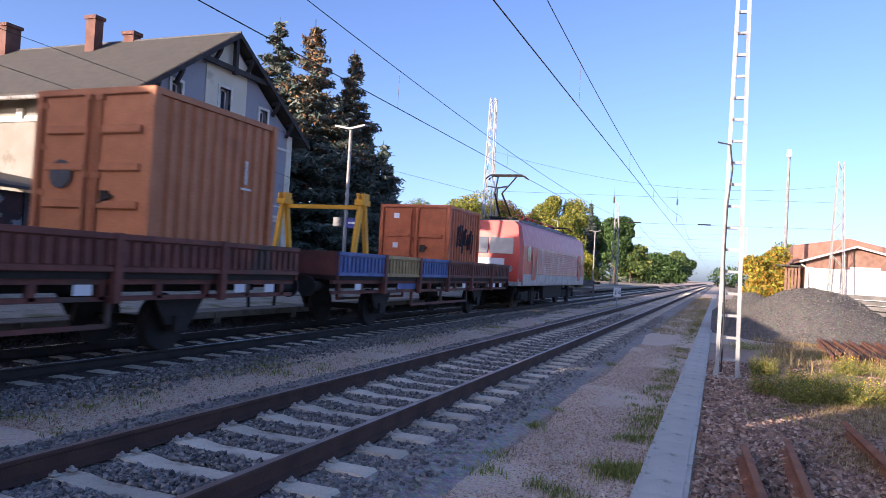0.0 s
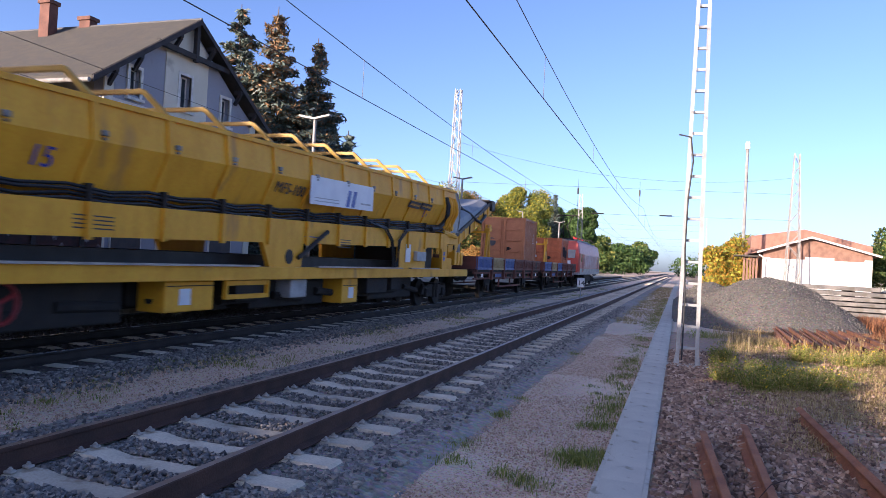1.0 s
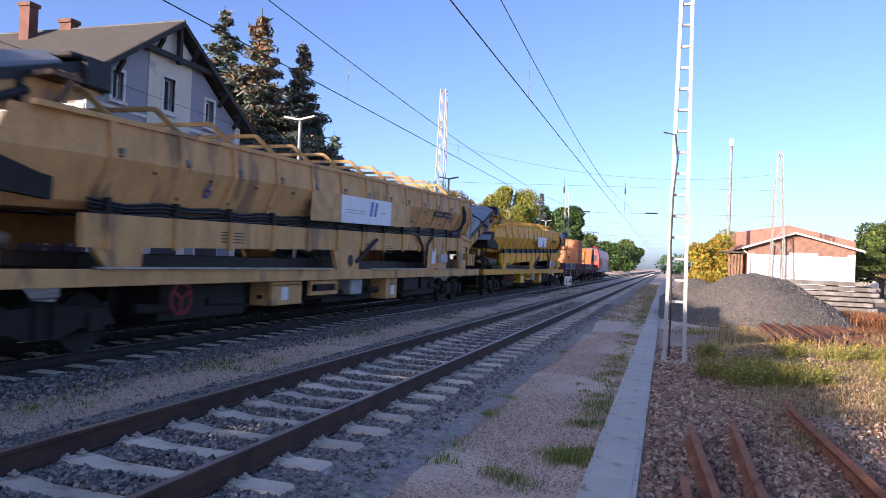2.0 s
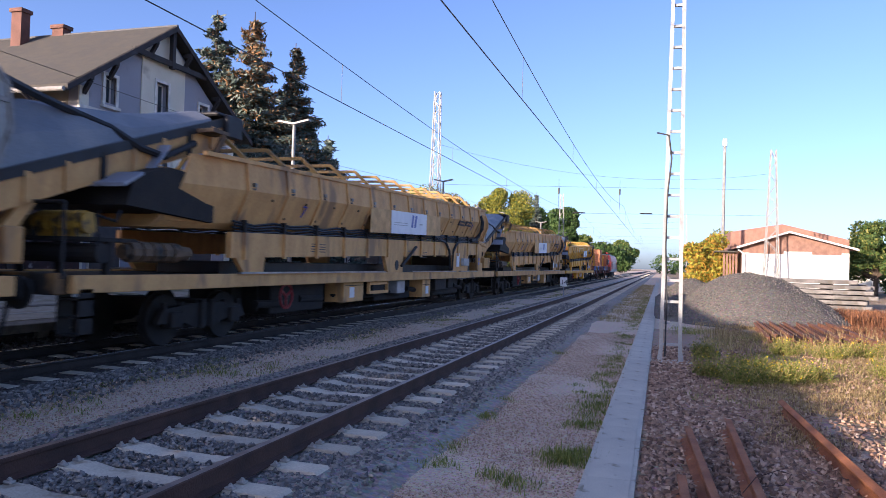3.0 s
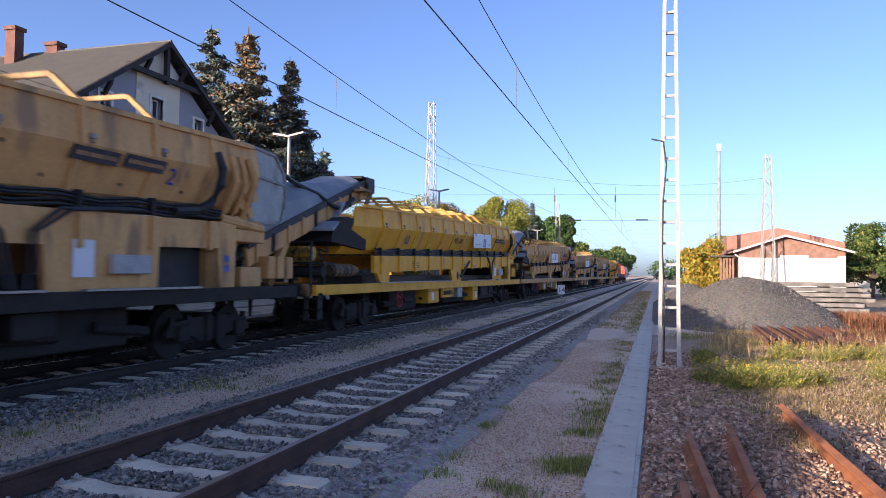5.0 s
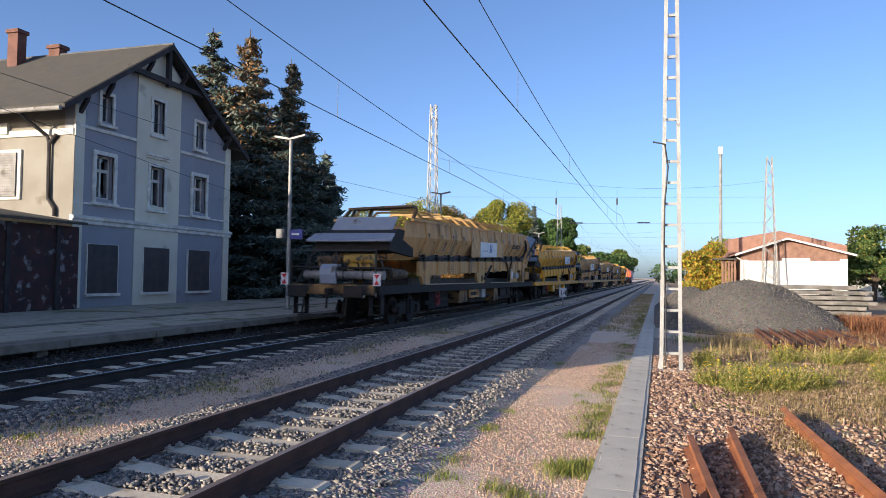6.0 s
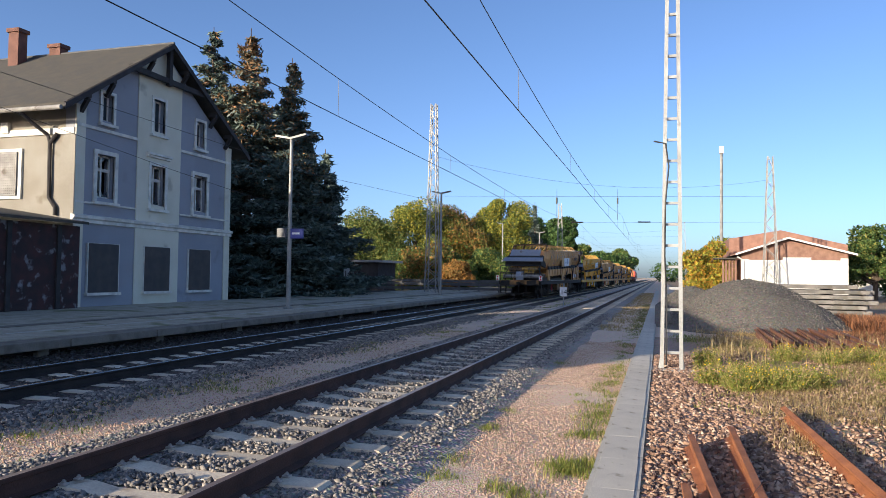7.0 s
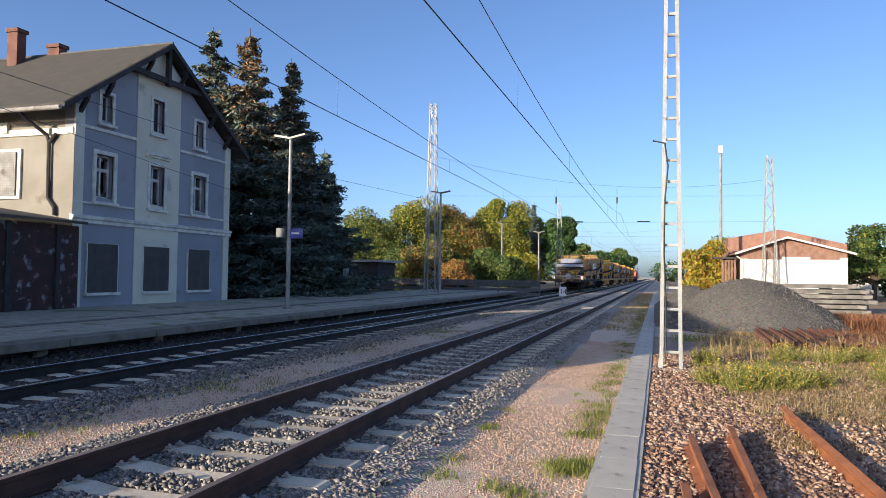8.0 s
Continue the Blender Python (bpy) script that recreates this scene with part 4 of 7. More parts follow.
def trestle(y0):
    t = thing("transport_trestle", "yellow steel A-frame trestle bolted to the wagon floor", "trestle", (CX, y0, RAIL_M + 1.31), "trestles on the wagons")
    for sx in (-1, 1):
        x = sx * 1.12
        for e in (-1, 1):
            bm = B()
            bar(bm, (x, e * 0.42, 0.02), (x, e * 0.08, 1.75), 0.10, 0.13)
            part("leg", bm, M["yellow"], t)
        bm = B()
        bar(bm, (x, -0.5, 0.04), (x, 0.5, 0.04), 0.14, 0.06)
        part("foot_bar", bm, M["yellow"], t)
        bm = B()
        box(bm, x - 0.12, x + 0.12, -0.2, 0.2, 1.70, 1.84, 0.01)
        box(bm, x - 0.1, x - 0.05, -0.15, 0.15, 1.84, 2.0)
        box(bm, x + 0.05, x + 0.1, -0.15, 0.15, 1.84, 2.0)
        part("saddle", bm, M["yellow"], t)
    bm = B()
    bar(bm, (-1.2, 0, 1.66), (1.2, 0, 1.66), 0.1, 0.1)
    part("cross_beam", bm, M["yellow"], t)
    TRAIN.append((t, y0))
    return t


def locomotive(y0):
    w = thing("electric_locomotive", "red electric locomotive with a grey underframe and raised pantograph", "locomotive", (CX, y0, RAIL_M))
    L = 15.6
    prof = [(-1.46, 1.18), (1.46, 1.18), (1.48, 1.5), (1.48, 2.75), (1.30, 3.62), (1.1, 3.78), (-1.1, 3.78), (-1.30, 3.62), (-1.48, 2.75), (-1.48, 1.5)]
    nose = lambda y, k, s: [(x * s, y + (0 if z < 2.2 else (z - 2.2) * k), z) for x, z in prof]
    bm = B()
    loft(bm, [nose(0, 0.16, 0.93), nose(0.35, 0.10, 1.0), nose(L - 0.35, -0.10, 1.0), nose(L, -0.16, 0.93)])
    part("body", bm, M["locored"], w)
    bm = B()
    box(bm, -1.492, 1.492, 0.5, L - 0.5, 1.05, 1.52)
    box(bm, -1.40, 1.40, 0.02, L - 0.02, 1.0, 1.30)
    part("skirt", bm, M["locogrey"], w, "light grey skirt band")
    for sx in (-1, 1):
        grille = B()
        box(grille, sx * 1.484 - 0.01, sx * 1.484 + 0.01, 2.9, L - 2.9, 1.54, 2.74)
        g = part("side_grille", grille, M["locopale"], w)
        for k in range(11):
            bm = B()
            z = 1.66 + k * 0.096
            prism(bm, [(sx * 1.494, z), (sx * 1.535, z + 0.01), (sx * 1.494, z + 0.06)], "y", 3.05, L - 3.05)
            part("louvre", bm, M["locopale"], g)
        for y in (1.05, L - 1.65):
            bm = B()
            box(bm, sx * 1.47 - 0.02, sx * 1.47 + 0.02, y, y + 0.6, 2.1, 2.72, 0.01)
            part("cab_side_window", bm, M["glass"], w)
        for y in (1.95, L - 2.55):
            bm = B()
            box(bm, sx * 1.484 - 0.012, sx * 1.484 + 0.012, y, y + 0.62, 1.25, 2.75)
            d = part("cab_door", bm, M["locored"], w)
            bm = B()
            for dy in (-0.05, 0.67):
                rod(bm, (sx * 1.53, y + dy, 1.3), (sx * 1.53, y + dy, 2.4), 0.018, 6)
            part("grab_rail", bm, M["steel"], d)
    for y, s in ((0.0, -1), (L, 1)):
        bm = B()
        f = lambda z: y - s * (0.02 + (z - 2.2) * 0.16) + s * 0.03
        for xa, xb in ((-1.1, -0.04), (0.04, 1.1)):
            vs = [bm.verts.new((x, f(z) + dd, z)) for dd in (0, -s * 0.03) for x, z in ((xa, 2.35), (xb, 2.35), (xb, 3.05), (xa, 3.05))]
            for fc in ((0, 1, 2, 3), (7, 6, 5, 4), (0, 4, 5, 1), (1, 5, 6, 2), (2, 6, 7, 3), (3, 7, 4, 0)):
                bm.faces.new([vs[i] for i in fc])
        part("windscreen", bm, M["glass"], w)
        bm = B()
        box(bm, -0.75, 0.75, y - 0.02 if s < 0 else y, y if s < 0 else y + 0.02, 1.85, 2.15)
        part("front_band", bm, M["board"], w)
        for x in (-1.0, 1.0):
            bm = B()
            disc(bm, (x, y + s * 0.02, 1.72), (0, 1, 0), 0.13, 0.06, 18)
            part("headlight", bm, M["galv"], w)
        buffers(w, y, s)
    bm = B()
    box(bm, -1.08, 1.08, 1.2, L - 1.2, 3.78, 3.90, 0.03)
    for y in (3.4, 5.4, 7.4, 9.4):
        box(bm, -0.8, 0.8, y, y + 1.6, 3.90, 4.05, 0.05)
    part("roof_equipment", bm, M["roofgrey"], w)
    bm = B()
    for y in (4.2, 5.2, 6.2, 8.2, 10.2):
        rod(bm, (0.3, y, 4.05), (0.3, y, 4.3), 0.07, 8)
    rod(bm, (0.3, 3.0, 4.3), (0.3, 12.0, 4.3), 0.025, 6)
    part("roof_busbar", bm, M["redplain"], w)
    # raised pantograph over the rear cab, folded one ahead
    for y, up, s in ((2.1, True, 1), (L - 2.1, False, -1)):
        bm = B()
        box(bm, -0.55, 0.55, y - 0.5, y + 0.5, 3.98, 4.06)
        for x in (-0.45, 0.45):
            for e in (-0.4, 0.4):
                rod(bm, (x, y + e, 3.78), (x, y + e, 4.0), 0.06, 8)
        knee, head = ((y - s * 1.05, 5.05), (y + s * 0.25, 5.98)) if up else ((y - s * 1.3, 4.2), (y + s * 0.4, 4.3))
        for x in (-0.28, 0.28):
            rod(bm, (x, y + s * 0.3, 4.06), (x * 0.6, *knee), 0.045, 7)
            rod(bm, (x * 0.6, *knee), (x * 1.6, *head), 0.035, 7)
        for dy in (-0.2, 0.2):
            rod(bm, (-0.75, head[0] + dy, head[1] + 0.05), (0.75, head[0] + dy, head[1] + 0.05), 0.04, 7)
            for e in (-1, 1):
                rod(bm, (e * 0.75, head[0] + dy, head[1] + 0.05), (e * 0.98, head[0] + dy, head[1] - 0.12), 0.03, 6)
        part("pantograph", bm, M["grime"], w)
    bm = B()
    box(bm, -1.2, 1.2, 5.6, 10.0, 0.35, 1.02, 0.04)
    part("transformer_tank", bm, M["grime"], w)
    bogie(w, 3.4, 3.2), bogie(w, L - 3.4, 3.2)
    TRAIN.append((w, y0))
    return w


def build_train():
    locomotive(29.35)
    flat_wagon(14.0)
    flat_wagon(-1.5)
    trestle(15.5)
    trestle(1.0)
    container(23.3 - 2.0, 3.0, 1.31, 3.62, M["orange2"], "red-orange steel container with spray marks, on the wagon floor", False)
    container(8.44, 3.16, 1.31, 4.15, M["orange"], "orange steel container with a grey disc on its door", True)
    y = -28.4
    for k, (fresh, num) in enumerate(((True, "15"), (False, "6"), (False, "7"), (False, "4"), (True, "13"), (False, "2"))):
        ballast_wagon(y - 27.2 * k, fresh, num, rear=(k == 5))


# distance gone by the train, seconds and metres
RUN = [(0.0, 0.0), (0.5, 14.4), (1.0, 29.9), (1.5, 45.4), (2.5, 76.4), (3.5, 107.4), (4.5, 138.4), (5.2, 160.0), (5.8, 178.9), (6.5, 199.6), (7.0, 214.3), (7.5, 228.4), (8.0, 242.0)]


def motions():
    for ob, y0 in TRAIN:
        z = ob.location.z
        walk(ob, [(t, pose(CX, y0 + s, z)) for t, s in RUN])

# ---- ground ----
GZ = -0.27


def sheet(name, xs, ys, zfun, material, label, category):
    """A grid of ground over given lines, with heights from zfun."""
    v = np.array([(x, y, zfun(x, y)) for y in ys for x in xs])
    nx, ny = len(xs), len(ys)
    i, j = np.meshgrid(np.arange(nx - 1), np.arange(ny - 1))
    a = (j * nx + i).ravel()
    f = np.stack([a, a + 1, a + 1 + nx, a + nx], 1)
    return tagged(new(name, raw_mesh(name, v, f, material)), label, category, "", "structure")


def lump(x, y, s=1.0):
    return noise.noise((x * 0.35, y * 0.35, 0)) * 0.05 * s + noise.noise((x * 1.4, y * 1.4, 3)) * 0.018 * s


xs = np.concatenate([[-3000, -600, -150, -60], np.arange(-30, -12, 0.6), [-11.9, -7.5, -7.1], np.arange(-6.6, 30, 0.6), [60, 150, 600, 3000]])
ys = np.concatenate([[-3000, -500, -100, -30], np.arange(-10, 70, 0.6), [100, 200, 400, 1000, 4000]])
ground = sheet("ground", xs, ys, lambda x, y: GZ + (lump(x, y) if abs(x) < 31 and -11 < y < 71 else 0) - (0.22 if -12 < x < -7.4 else 0), M["ground"], "trodden reddish grit with sparse weeds beside the tracks", "ground")
mx, my = np.concatenate([np.arange(2.0, 30, 1.0), [60, 200, 1500]]), np.concatenate([[-40], np.arange(-10, 60, 1.0), [100, 300, 1500]])
sheet("meadow", mx, my, lambda x, y: GZ + 0.035 + (lump(x, y) if x < 31 and y < 61 else 0), M["meadow"], "dry grassy waste ground beside the siding", "ground")
lx, ly = [-1500, -300, -80, -40, -22.0], [-200, 0, 27.0, 60, 120, 300, 1500]
sheet("garden", lx, ly, lambda x, y: GZ + 0.05, M["meadow"], "rough grass behind the platform", "ground")


def bed(name, cx, top, y0, y1, material, label, half=1.55, slope=0.5):
    n = 120
    yy = np.linspace(y0, y1, n)
    xx = [cx - half - slope, cx - half, cx - 0.7, cx, cx + 0.7, cx + half, cx + half + slope]
    zz = [GZ - 0.03, top, top, top - 0.02, top, top, GZ - 0.03]
    rows = dict(zip(xx, zz))
    return sheet(name, xx, yy, lambda x, y: rows[x] + noise.noise((x * 2, y * 2, 1)) * 0.015, material, label, "track bed")


TRK = -3.81
bed("ballast_near", TRK, -0.195, -12, 420, M["bed"], "grey crushed stone ballast under the siding")
bed("ballast_main", CX, -0.293, -60, 600, M["beddark"], "dark crushed stone ballast under the main track", 1.6, 0.7)
sheet("ballast_path", [-0.16, 0.4, 1.2, 2.2, 3.2], np.linspace(-3, 22, 40), lambda x, y: -0.232 + noise.noise((x * 2, y * 2, 7)) * 0.02 - (0.04 if x > 3 else 0), M["bedrust"], "rust-stained loose ballast beside the cable trough", "track bed")


# ---- tracks ----
def rail_profile(h=0.172):
    return [(-0.075, 0), (0.075, 0), (0.075, 0.012), (0.012, 0.035), (0.009, 0.125), (0.034, 0.138), (0.036, h - 0.008), (0.030, h), (-0.030, h), (-0.036, h - 0.008), (-0.034, 0.138), (-0.009, 0.125), (-0.012, 0.035), (-0.075, 0.012)]


def rail(name, x, top, y0, y1, head, label, side="rust"):
    bm = B()
    prism(bm, [(x + a, top - 0.172 + b) for a, b in rail_profile()], "y", y0, y1)
    bm.faces.ensure_lookup_table()
    for f in bm.faces:
        f.material_index = 1 if f.normal.z > 0.9 or f.calc_center_median().z > top - 0.004 else 0
    return solid(name, bm, [M[side], head], label, "rail", "structure")


for sx in (-0.7535, 0.7535):
    rail("rail_siding", TRK + sx, 0.0, -12, 420, M["railhead"], "rusty siding rail with a dull worn head")
    rail("rail_main", CX + sx, RAIL_M, -60, 600, M["railpol"], "dark main line rail with a polished head", "rustblack")


def sleeper_mesh():
    bm = B()
    secs = []
    for x, dip, _ in ((-1.3, 0.05, 0), (-1.24, 0.0, 0), (-0.5, 0.0, 0), (-0.3, 0.03, 0), (0.3, 0.03, 0), (0.5, 0.0, 0), (1.24, 0.0, 0), (1.3, 0.05, 0)):
        t = -dip
        secs.append([(x, -0.14, -0.2), (x, 0.14, -0.2), (x, 0.115, t), (x, -0.115, t)])
    loft(bm, secs)
    return mesh_of("sleeper", bm, M["sleeper"])


def clip_mesh():
    bm = B()
    box(bm, -0.035, 0.035, -0.03, 0.03, 0, 0.022, 0.006)
    rod(bm, (0, 0, 0.02), (0, 0, 0.044), 0.012, 6)
    rod(bm, (0, 0, 0.022), (0, 0, 0.034), 0.020, 6)
    return mesh_of("clip", bm, M["clip"])


SLEEPER, CLIP = sleeper_mesh(), clip_mesh()
near_track = thing("sleepers_siding", "weathered concrete sleepers of the siding", "sleepers", (TRK, 0, -0.168), "", "structure")
main_track = thing("sleepers_main", "dusty concrete sleepers of the main track", "sleepers", (CX, 0, RAIL_M - 0.165), "", "structure")
for k in range(-3, 150):
    s = new("sleeper", SLEEPER)
    s.parent = near_track
    s.location = (random.uniform(-0.01, 0.01), 4.60 + 0.632 * k, random.uniform(-0.004, 0.002))
    s.rotation_euler = (0, 0, random.uniform(-0.01, 0.01))
    if k < 42:
        for x in (-0.87, -0.645, 0.645, 0.87):
            for e in (-0.075, 0.075):
                c = new("clip", CLIP)
                c.parent = near_track
                c.location = (x, 4.60 + 0.632 * k + e, 0.0)
for k in range(-6, 170):
    s = new("sleeper", SLEEPER)
    s.parent = main_track
    s.location = (random.uniform(-0.01, 0.01), 8.60 + 0.632 * k, random.uniform(-0.004, 0.002))


def far_sleepers(name, cx, top, y0, y1):
    bm = B()
    y = y0
    while y < y1:
        box(bm, cx - 1.3, cx + 1.3, y - 0.12, y + 0.12, top - 0.1, top)
        y += 0.632
    solid(name, bm, M["sleeper"], "far concrete sleepers seen along the track", "sleepers", "stuff")


far_sleepers("far_sleepers", TRK, -0.17, 4.60 + 0.632 * 150, 250)
far_sleepers("far_sleepers", CX, RAIL_M - 0.167, 8.60 + 0.632 * 170, 260)

# cable trough with concrete covers
trough = thing("cable_trough", "row of pale concrete trough covers along the track", "cable trough", (0, 0, 0), "", "structure")
bm = B()
box(bm, -0.58, -0.535, -2, 120, GZ - 0.1, -0.205)
box(bm, -0.20, -0.155, -2, 120, GZ - 0.1, -0.205)
part("trough_side", bm, M["slab"], trough)
cov = mesh_of("cover", box(B(), -0.17, 0.17, -0.4988, 0.4988, -0.05, 0.0, 0.0015), M["slab"])
for k in range(100):
    c = new("cover", cov)
    c.parent = trough
    c.location = (-0.367 + random.uniform(-0.004, 0.004), -1.5 + 1.0 * k, -0.196 + random.uniform(-0.0006, 0.0006))
    c.rotation_euler = (0, random.uniform(-0.006, 0.006), random.uniform(-0.004, 0.004))

# ---- platform ----
PX, PZ, PE = -11.0, 0.36, 0.165
bm = B()
PLAT = lambda x: PE + (PX - x) * 0.029
prism(bm, [(-17.38, GZ - 0.2), (PX - 0.62, GZ - 0.2), (PX - 0.62, PLAT(PX - 0.62)), (-17.38, PLAT(-17.38))], "y", -25, 150)
platform = solid("platform", bm, M["platform"], "worn paved platform with weedy joints", "platform", "structure")
edge = thing("platform_edge", "grey concrete platform edge slabs on short posts", "platform edge", (0, 0, 0), "", "structure")
eslab = mesh_of("edge_slab", box(B(), -0.6, 0.0, -1.24, 1.24, -0.16, 0.0, 0.012), M["platedge"])
epost = mesh_of("edge_post", box(B(), -0.12, 0.0, -0.13, 0.13, -0.75, 0.0, 0.01), M["platedge"])
for k in range(68):
    c = new("edge_slab", eslab)
    c.parent = edge
    c.location = (PX, -20.0 + 2.5 * k, PE + 0.012 + random.uniform(-0.006, 0.006))
    c = new("edge_post", epost)
    c.parent = edge
    c.location = (PX - 0.2, -18.91 + 3.3 * k, PE - 0.15)
# back wall coloured dark to hold the shade under the edge slabs
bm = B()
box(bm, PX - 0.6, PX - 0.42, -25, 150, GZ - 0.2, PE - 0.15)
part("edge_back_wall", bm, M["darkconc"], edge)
for k, x in enumerate((-12.6, -13.9)):
    bm = B()
    box(bm, x, x + (0.35 if k else 0.10), -25, 150, PZ - 0.4, PLAT(x) + 0.006)
    solid("paving_strip", bm, M["slab"] if k == 0 else M["platedge"], "pale paving strip along the platform", "paving", "structure")


# ---- station house ----
HX, HY0, HY1, HZ = -17.4, 17.7, 26.0, PZ - 0.03
RIDGE_Y, RIDGE_Z, EAVE_Z = 21.70, 9.72, 6.75


def weld(bm):
    """Drop the inner faces between touching blocks and join them to one body."""
    seen = {}
    for f in bm.faces:
        seen.setdefault(tuple(round(c, 3) for c in f.calc_center_median()), []).append(f)
    bmesh.ops.delete(bm, geom=[f for fs in seen.values() if len(fs) > 1 for f in fs], context="FACES")
    bmesh.ops.remove_doubles(bm, verts=bm.verts, dist=0.0005)


def opening_wall(bm, x, y0, y1, z0, z1, holes, t=0.4):
    """Wall slab in plane x facing +X from y0..y1, z0..z1, with rectangular holes (ya, yb, za, zb)."""
    ysp = sorted({y0, y1, *[h[0] for h in holes], *[h[1] for h in holes]})
    zsp = sorted(z for z in {z0, z1, *[h[2] for h in holes], *[h[3] for h in holes]} if z0 <= z <= z1)
    for a, b in zip(ysp, ysp[1:]):
        for c, d in zip(zsp, zsp[1:]):
            my_, mz = (a + b) / 2, (c + d) / 2
            if not any(h[0] < my_ < h[1] and h[2] < mz < h[3] for h in holes):
                box(bm, x - t, x, a, b, c, d)
    weld(bm)
    return bm


GROUND_W = [(18.33, 19.60), (20.90, 22.20), (23.37, 24.67)]
UPPER_W = [(18.58, 19.36), (21.12, 21.86), (23.56, 24.38)]
ATTIC_W = [(18.72, 19.22), (21.16, 21.78), (23.64, 24.16)]
HOLES = [(a, b, 0.85, 2.32) for a, b in GROUND_W] + [(a, b, 3.86, 5.28) for a, b in UPPER_W] + [(a, b, z0, z1) for (a, b), (z0, z1) in zip(ATTIC_W, ((6.40, 7.28), (6.52, 7.68), (6.42, 7.40)))]


def gable_z(y):
    return EAVE_Z - 0.05 + (RIDGE_Z - EAVE_Z - 0.1) * (1 - abs(y - RIDGE_Y) / (RIDGE_Y - HY0))


house = thing("station_house", "abandoned grey and cream station house with a dark gabled roof", "house", (0, 0, 0))
wall = B()
opening_wall(wall, HX, HY0, HY1, HZ - 0.6, EAVE_Z - 0.1, [h for h in HOLES])
top_holes = [h for h in HOLES if h[3] > EAVE_Z - 0.1]
ysp = sorted({HY0, HY1, RIDGE_Y, *[h[0] for h in top_holes], *[h[1] for h in top_holes]})
for a, b in zip(ysp, ysp[1:]):
    zb = EAVE_Z - 0.1
    for h in top_holes:
        if h[0] < (a + b) / 2 < h[1]:
            zb = h[3]
    prism(wall, [(a, zb), (b, zb), (b, max(zb + 0.01, gable_z(b))), (a, max(zb + 0.01, gable_z(a)))], "x", HX - 0.4, HX)
bmesh.ops.remove_doubles(wall, verts=wall.verts, dist=0.0005)
part("gable_wall", wall, M["wallblue"], house, "grey-blue rendered gable wall")
HBACK = HX - 14
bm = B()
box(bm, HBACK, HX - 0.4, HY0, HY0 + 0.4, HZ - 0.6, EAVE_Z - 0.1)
part("side_wall", bm, M["sideplaster"], house, "cream rendered side wall, colour darkened to offset the sun")
bm = B()
box(bm, HBACK, HX - 0.4, HY1 - 0.4, HY1, HZ - 0.6, EAVE_Z - 0.1)
box(bm, HBACK - 0.4, HBACK, HY0, HY1, HZ - 0.6, EAVE_Z - 0.1)
prism(bm, [(HY0, EAVE_Z - 0.1), (HY1, EAVE_Z - 0.1), (RIDGE_Y, RIDGE_Z - 0.2)], "x", HBACK - 0.4, HBACK)
part("back_wall", bm, M["wallcream"], house)
bm = B()
box(bm, HBACK + 0.05, HX - 0.9, HY0 + 0.45, HY1 - 0.45, 3.0, 3.2)
box(bm, HBACK + 0.05, HX - 0.9, HY0 + 0.45, HY1 - 0.45, 5.9, 6.1)
box(bm, HX - 5.0, HX - 4.9, HY0 + 0.45, HY1 - 0.45, HZ, EAVE_Z)
part("inner_floor", bm, M["wood"], house)
# pale pilasters and bands, proud of the wall
for a, b in ((HY0 - 0.02, HY0 + 0.36), (HY1 - 0.36, HY1 + 0.02)):
    bm = B()
    box(bm, HX - 0.02, HX + 0.04, a, b, HZ - 0.3, 6.7)
    part("pilaster", bm, M["wallcream"], house, "cream rendered corner pilaster")
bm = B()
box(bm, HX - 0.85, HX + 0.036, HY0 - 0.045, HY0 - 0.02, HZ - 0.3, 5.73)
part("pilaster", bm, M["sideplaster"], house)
bm = B()
hole_mid = [h for h in HOLES if 20.5 < h[0] < 22.5]
opening_wall(bm, HX + 0.035, 20.40, 22.72, HZ - 0.3, 8.2, hole_mid, 0.03)
prism(bm, [(20.40, 8.2), (22.72, 8.2), (22.72, 8.72), (21.70, 9.45), (20.40, 8.55)], "x", HX + 0.005, HX + 0.035)
part("pilaster", bm, M["wallcream"], house, "broad cream rendered middle pilaster")
bm = B()
prism(bm, [(HX - 0.02, 2.98), (HX + 0.08, 3.0), (HX + 0.08, 3.10), (HX + 0.14, 3.14), (HX + 0.14, 3.22), (HX - 0.02, 3.27)], "y", HY0 - 0.1, HY1 + 0.1)
part("string_course", bm, M["trim"], house, "cream string course")
for z in (3.62, 6.02):
    for a, b in ((HY0, 20.40), (22.72, HY1)):
        bm = B()
        box(bm, HX - 0.02, HX + 0.055, a, b, z, z + (0.06 if z < 5 else 0.10))
        part("band", bm, M["trim"], house)
bm = B()
prism(bm, [(HX + 0.02, 5.54), (HX + 0.10, 5.56), (HX + 0.11, 5.62), (HX + 0.17, 5.64), (HX + 0.17, 5.72), (HX + 0.02, 5.74)], "y", 20.85, 22.1)
part("window_hood", bm, M["trim"], house)


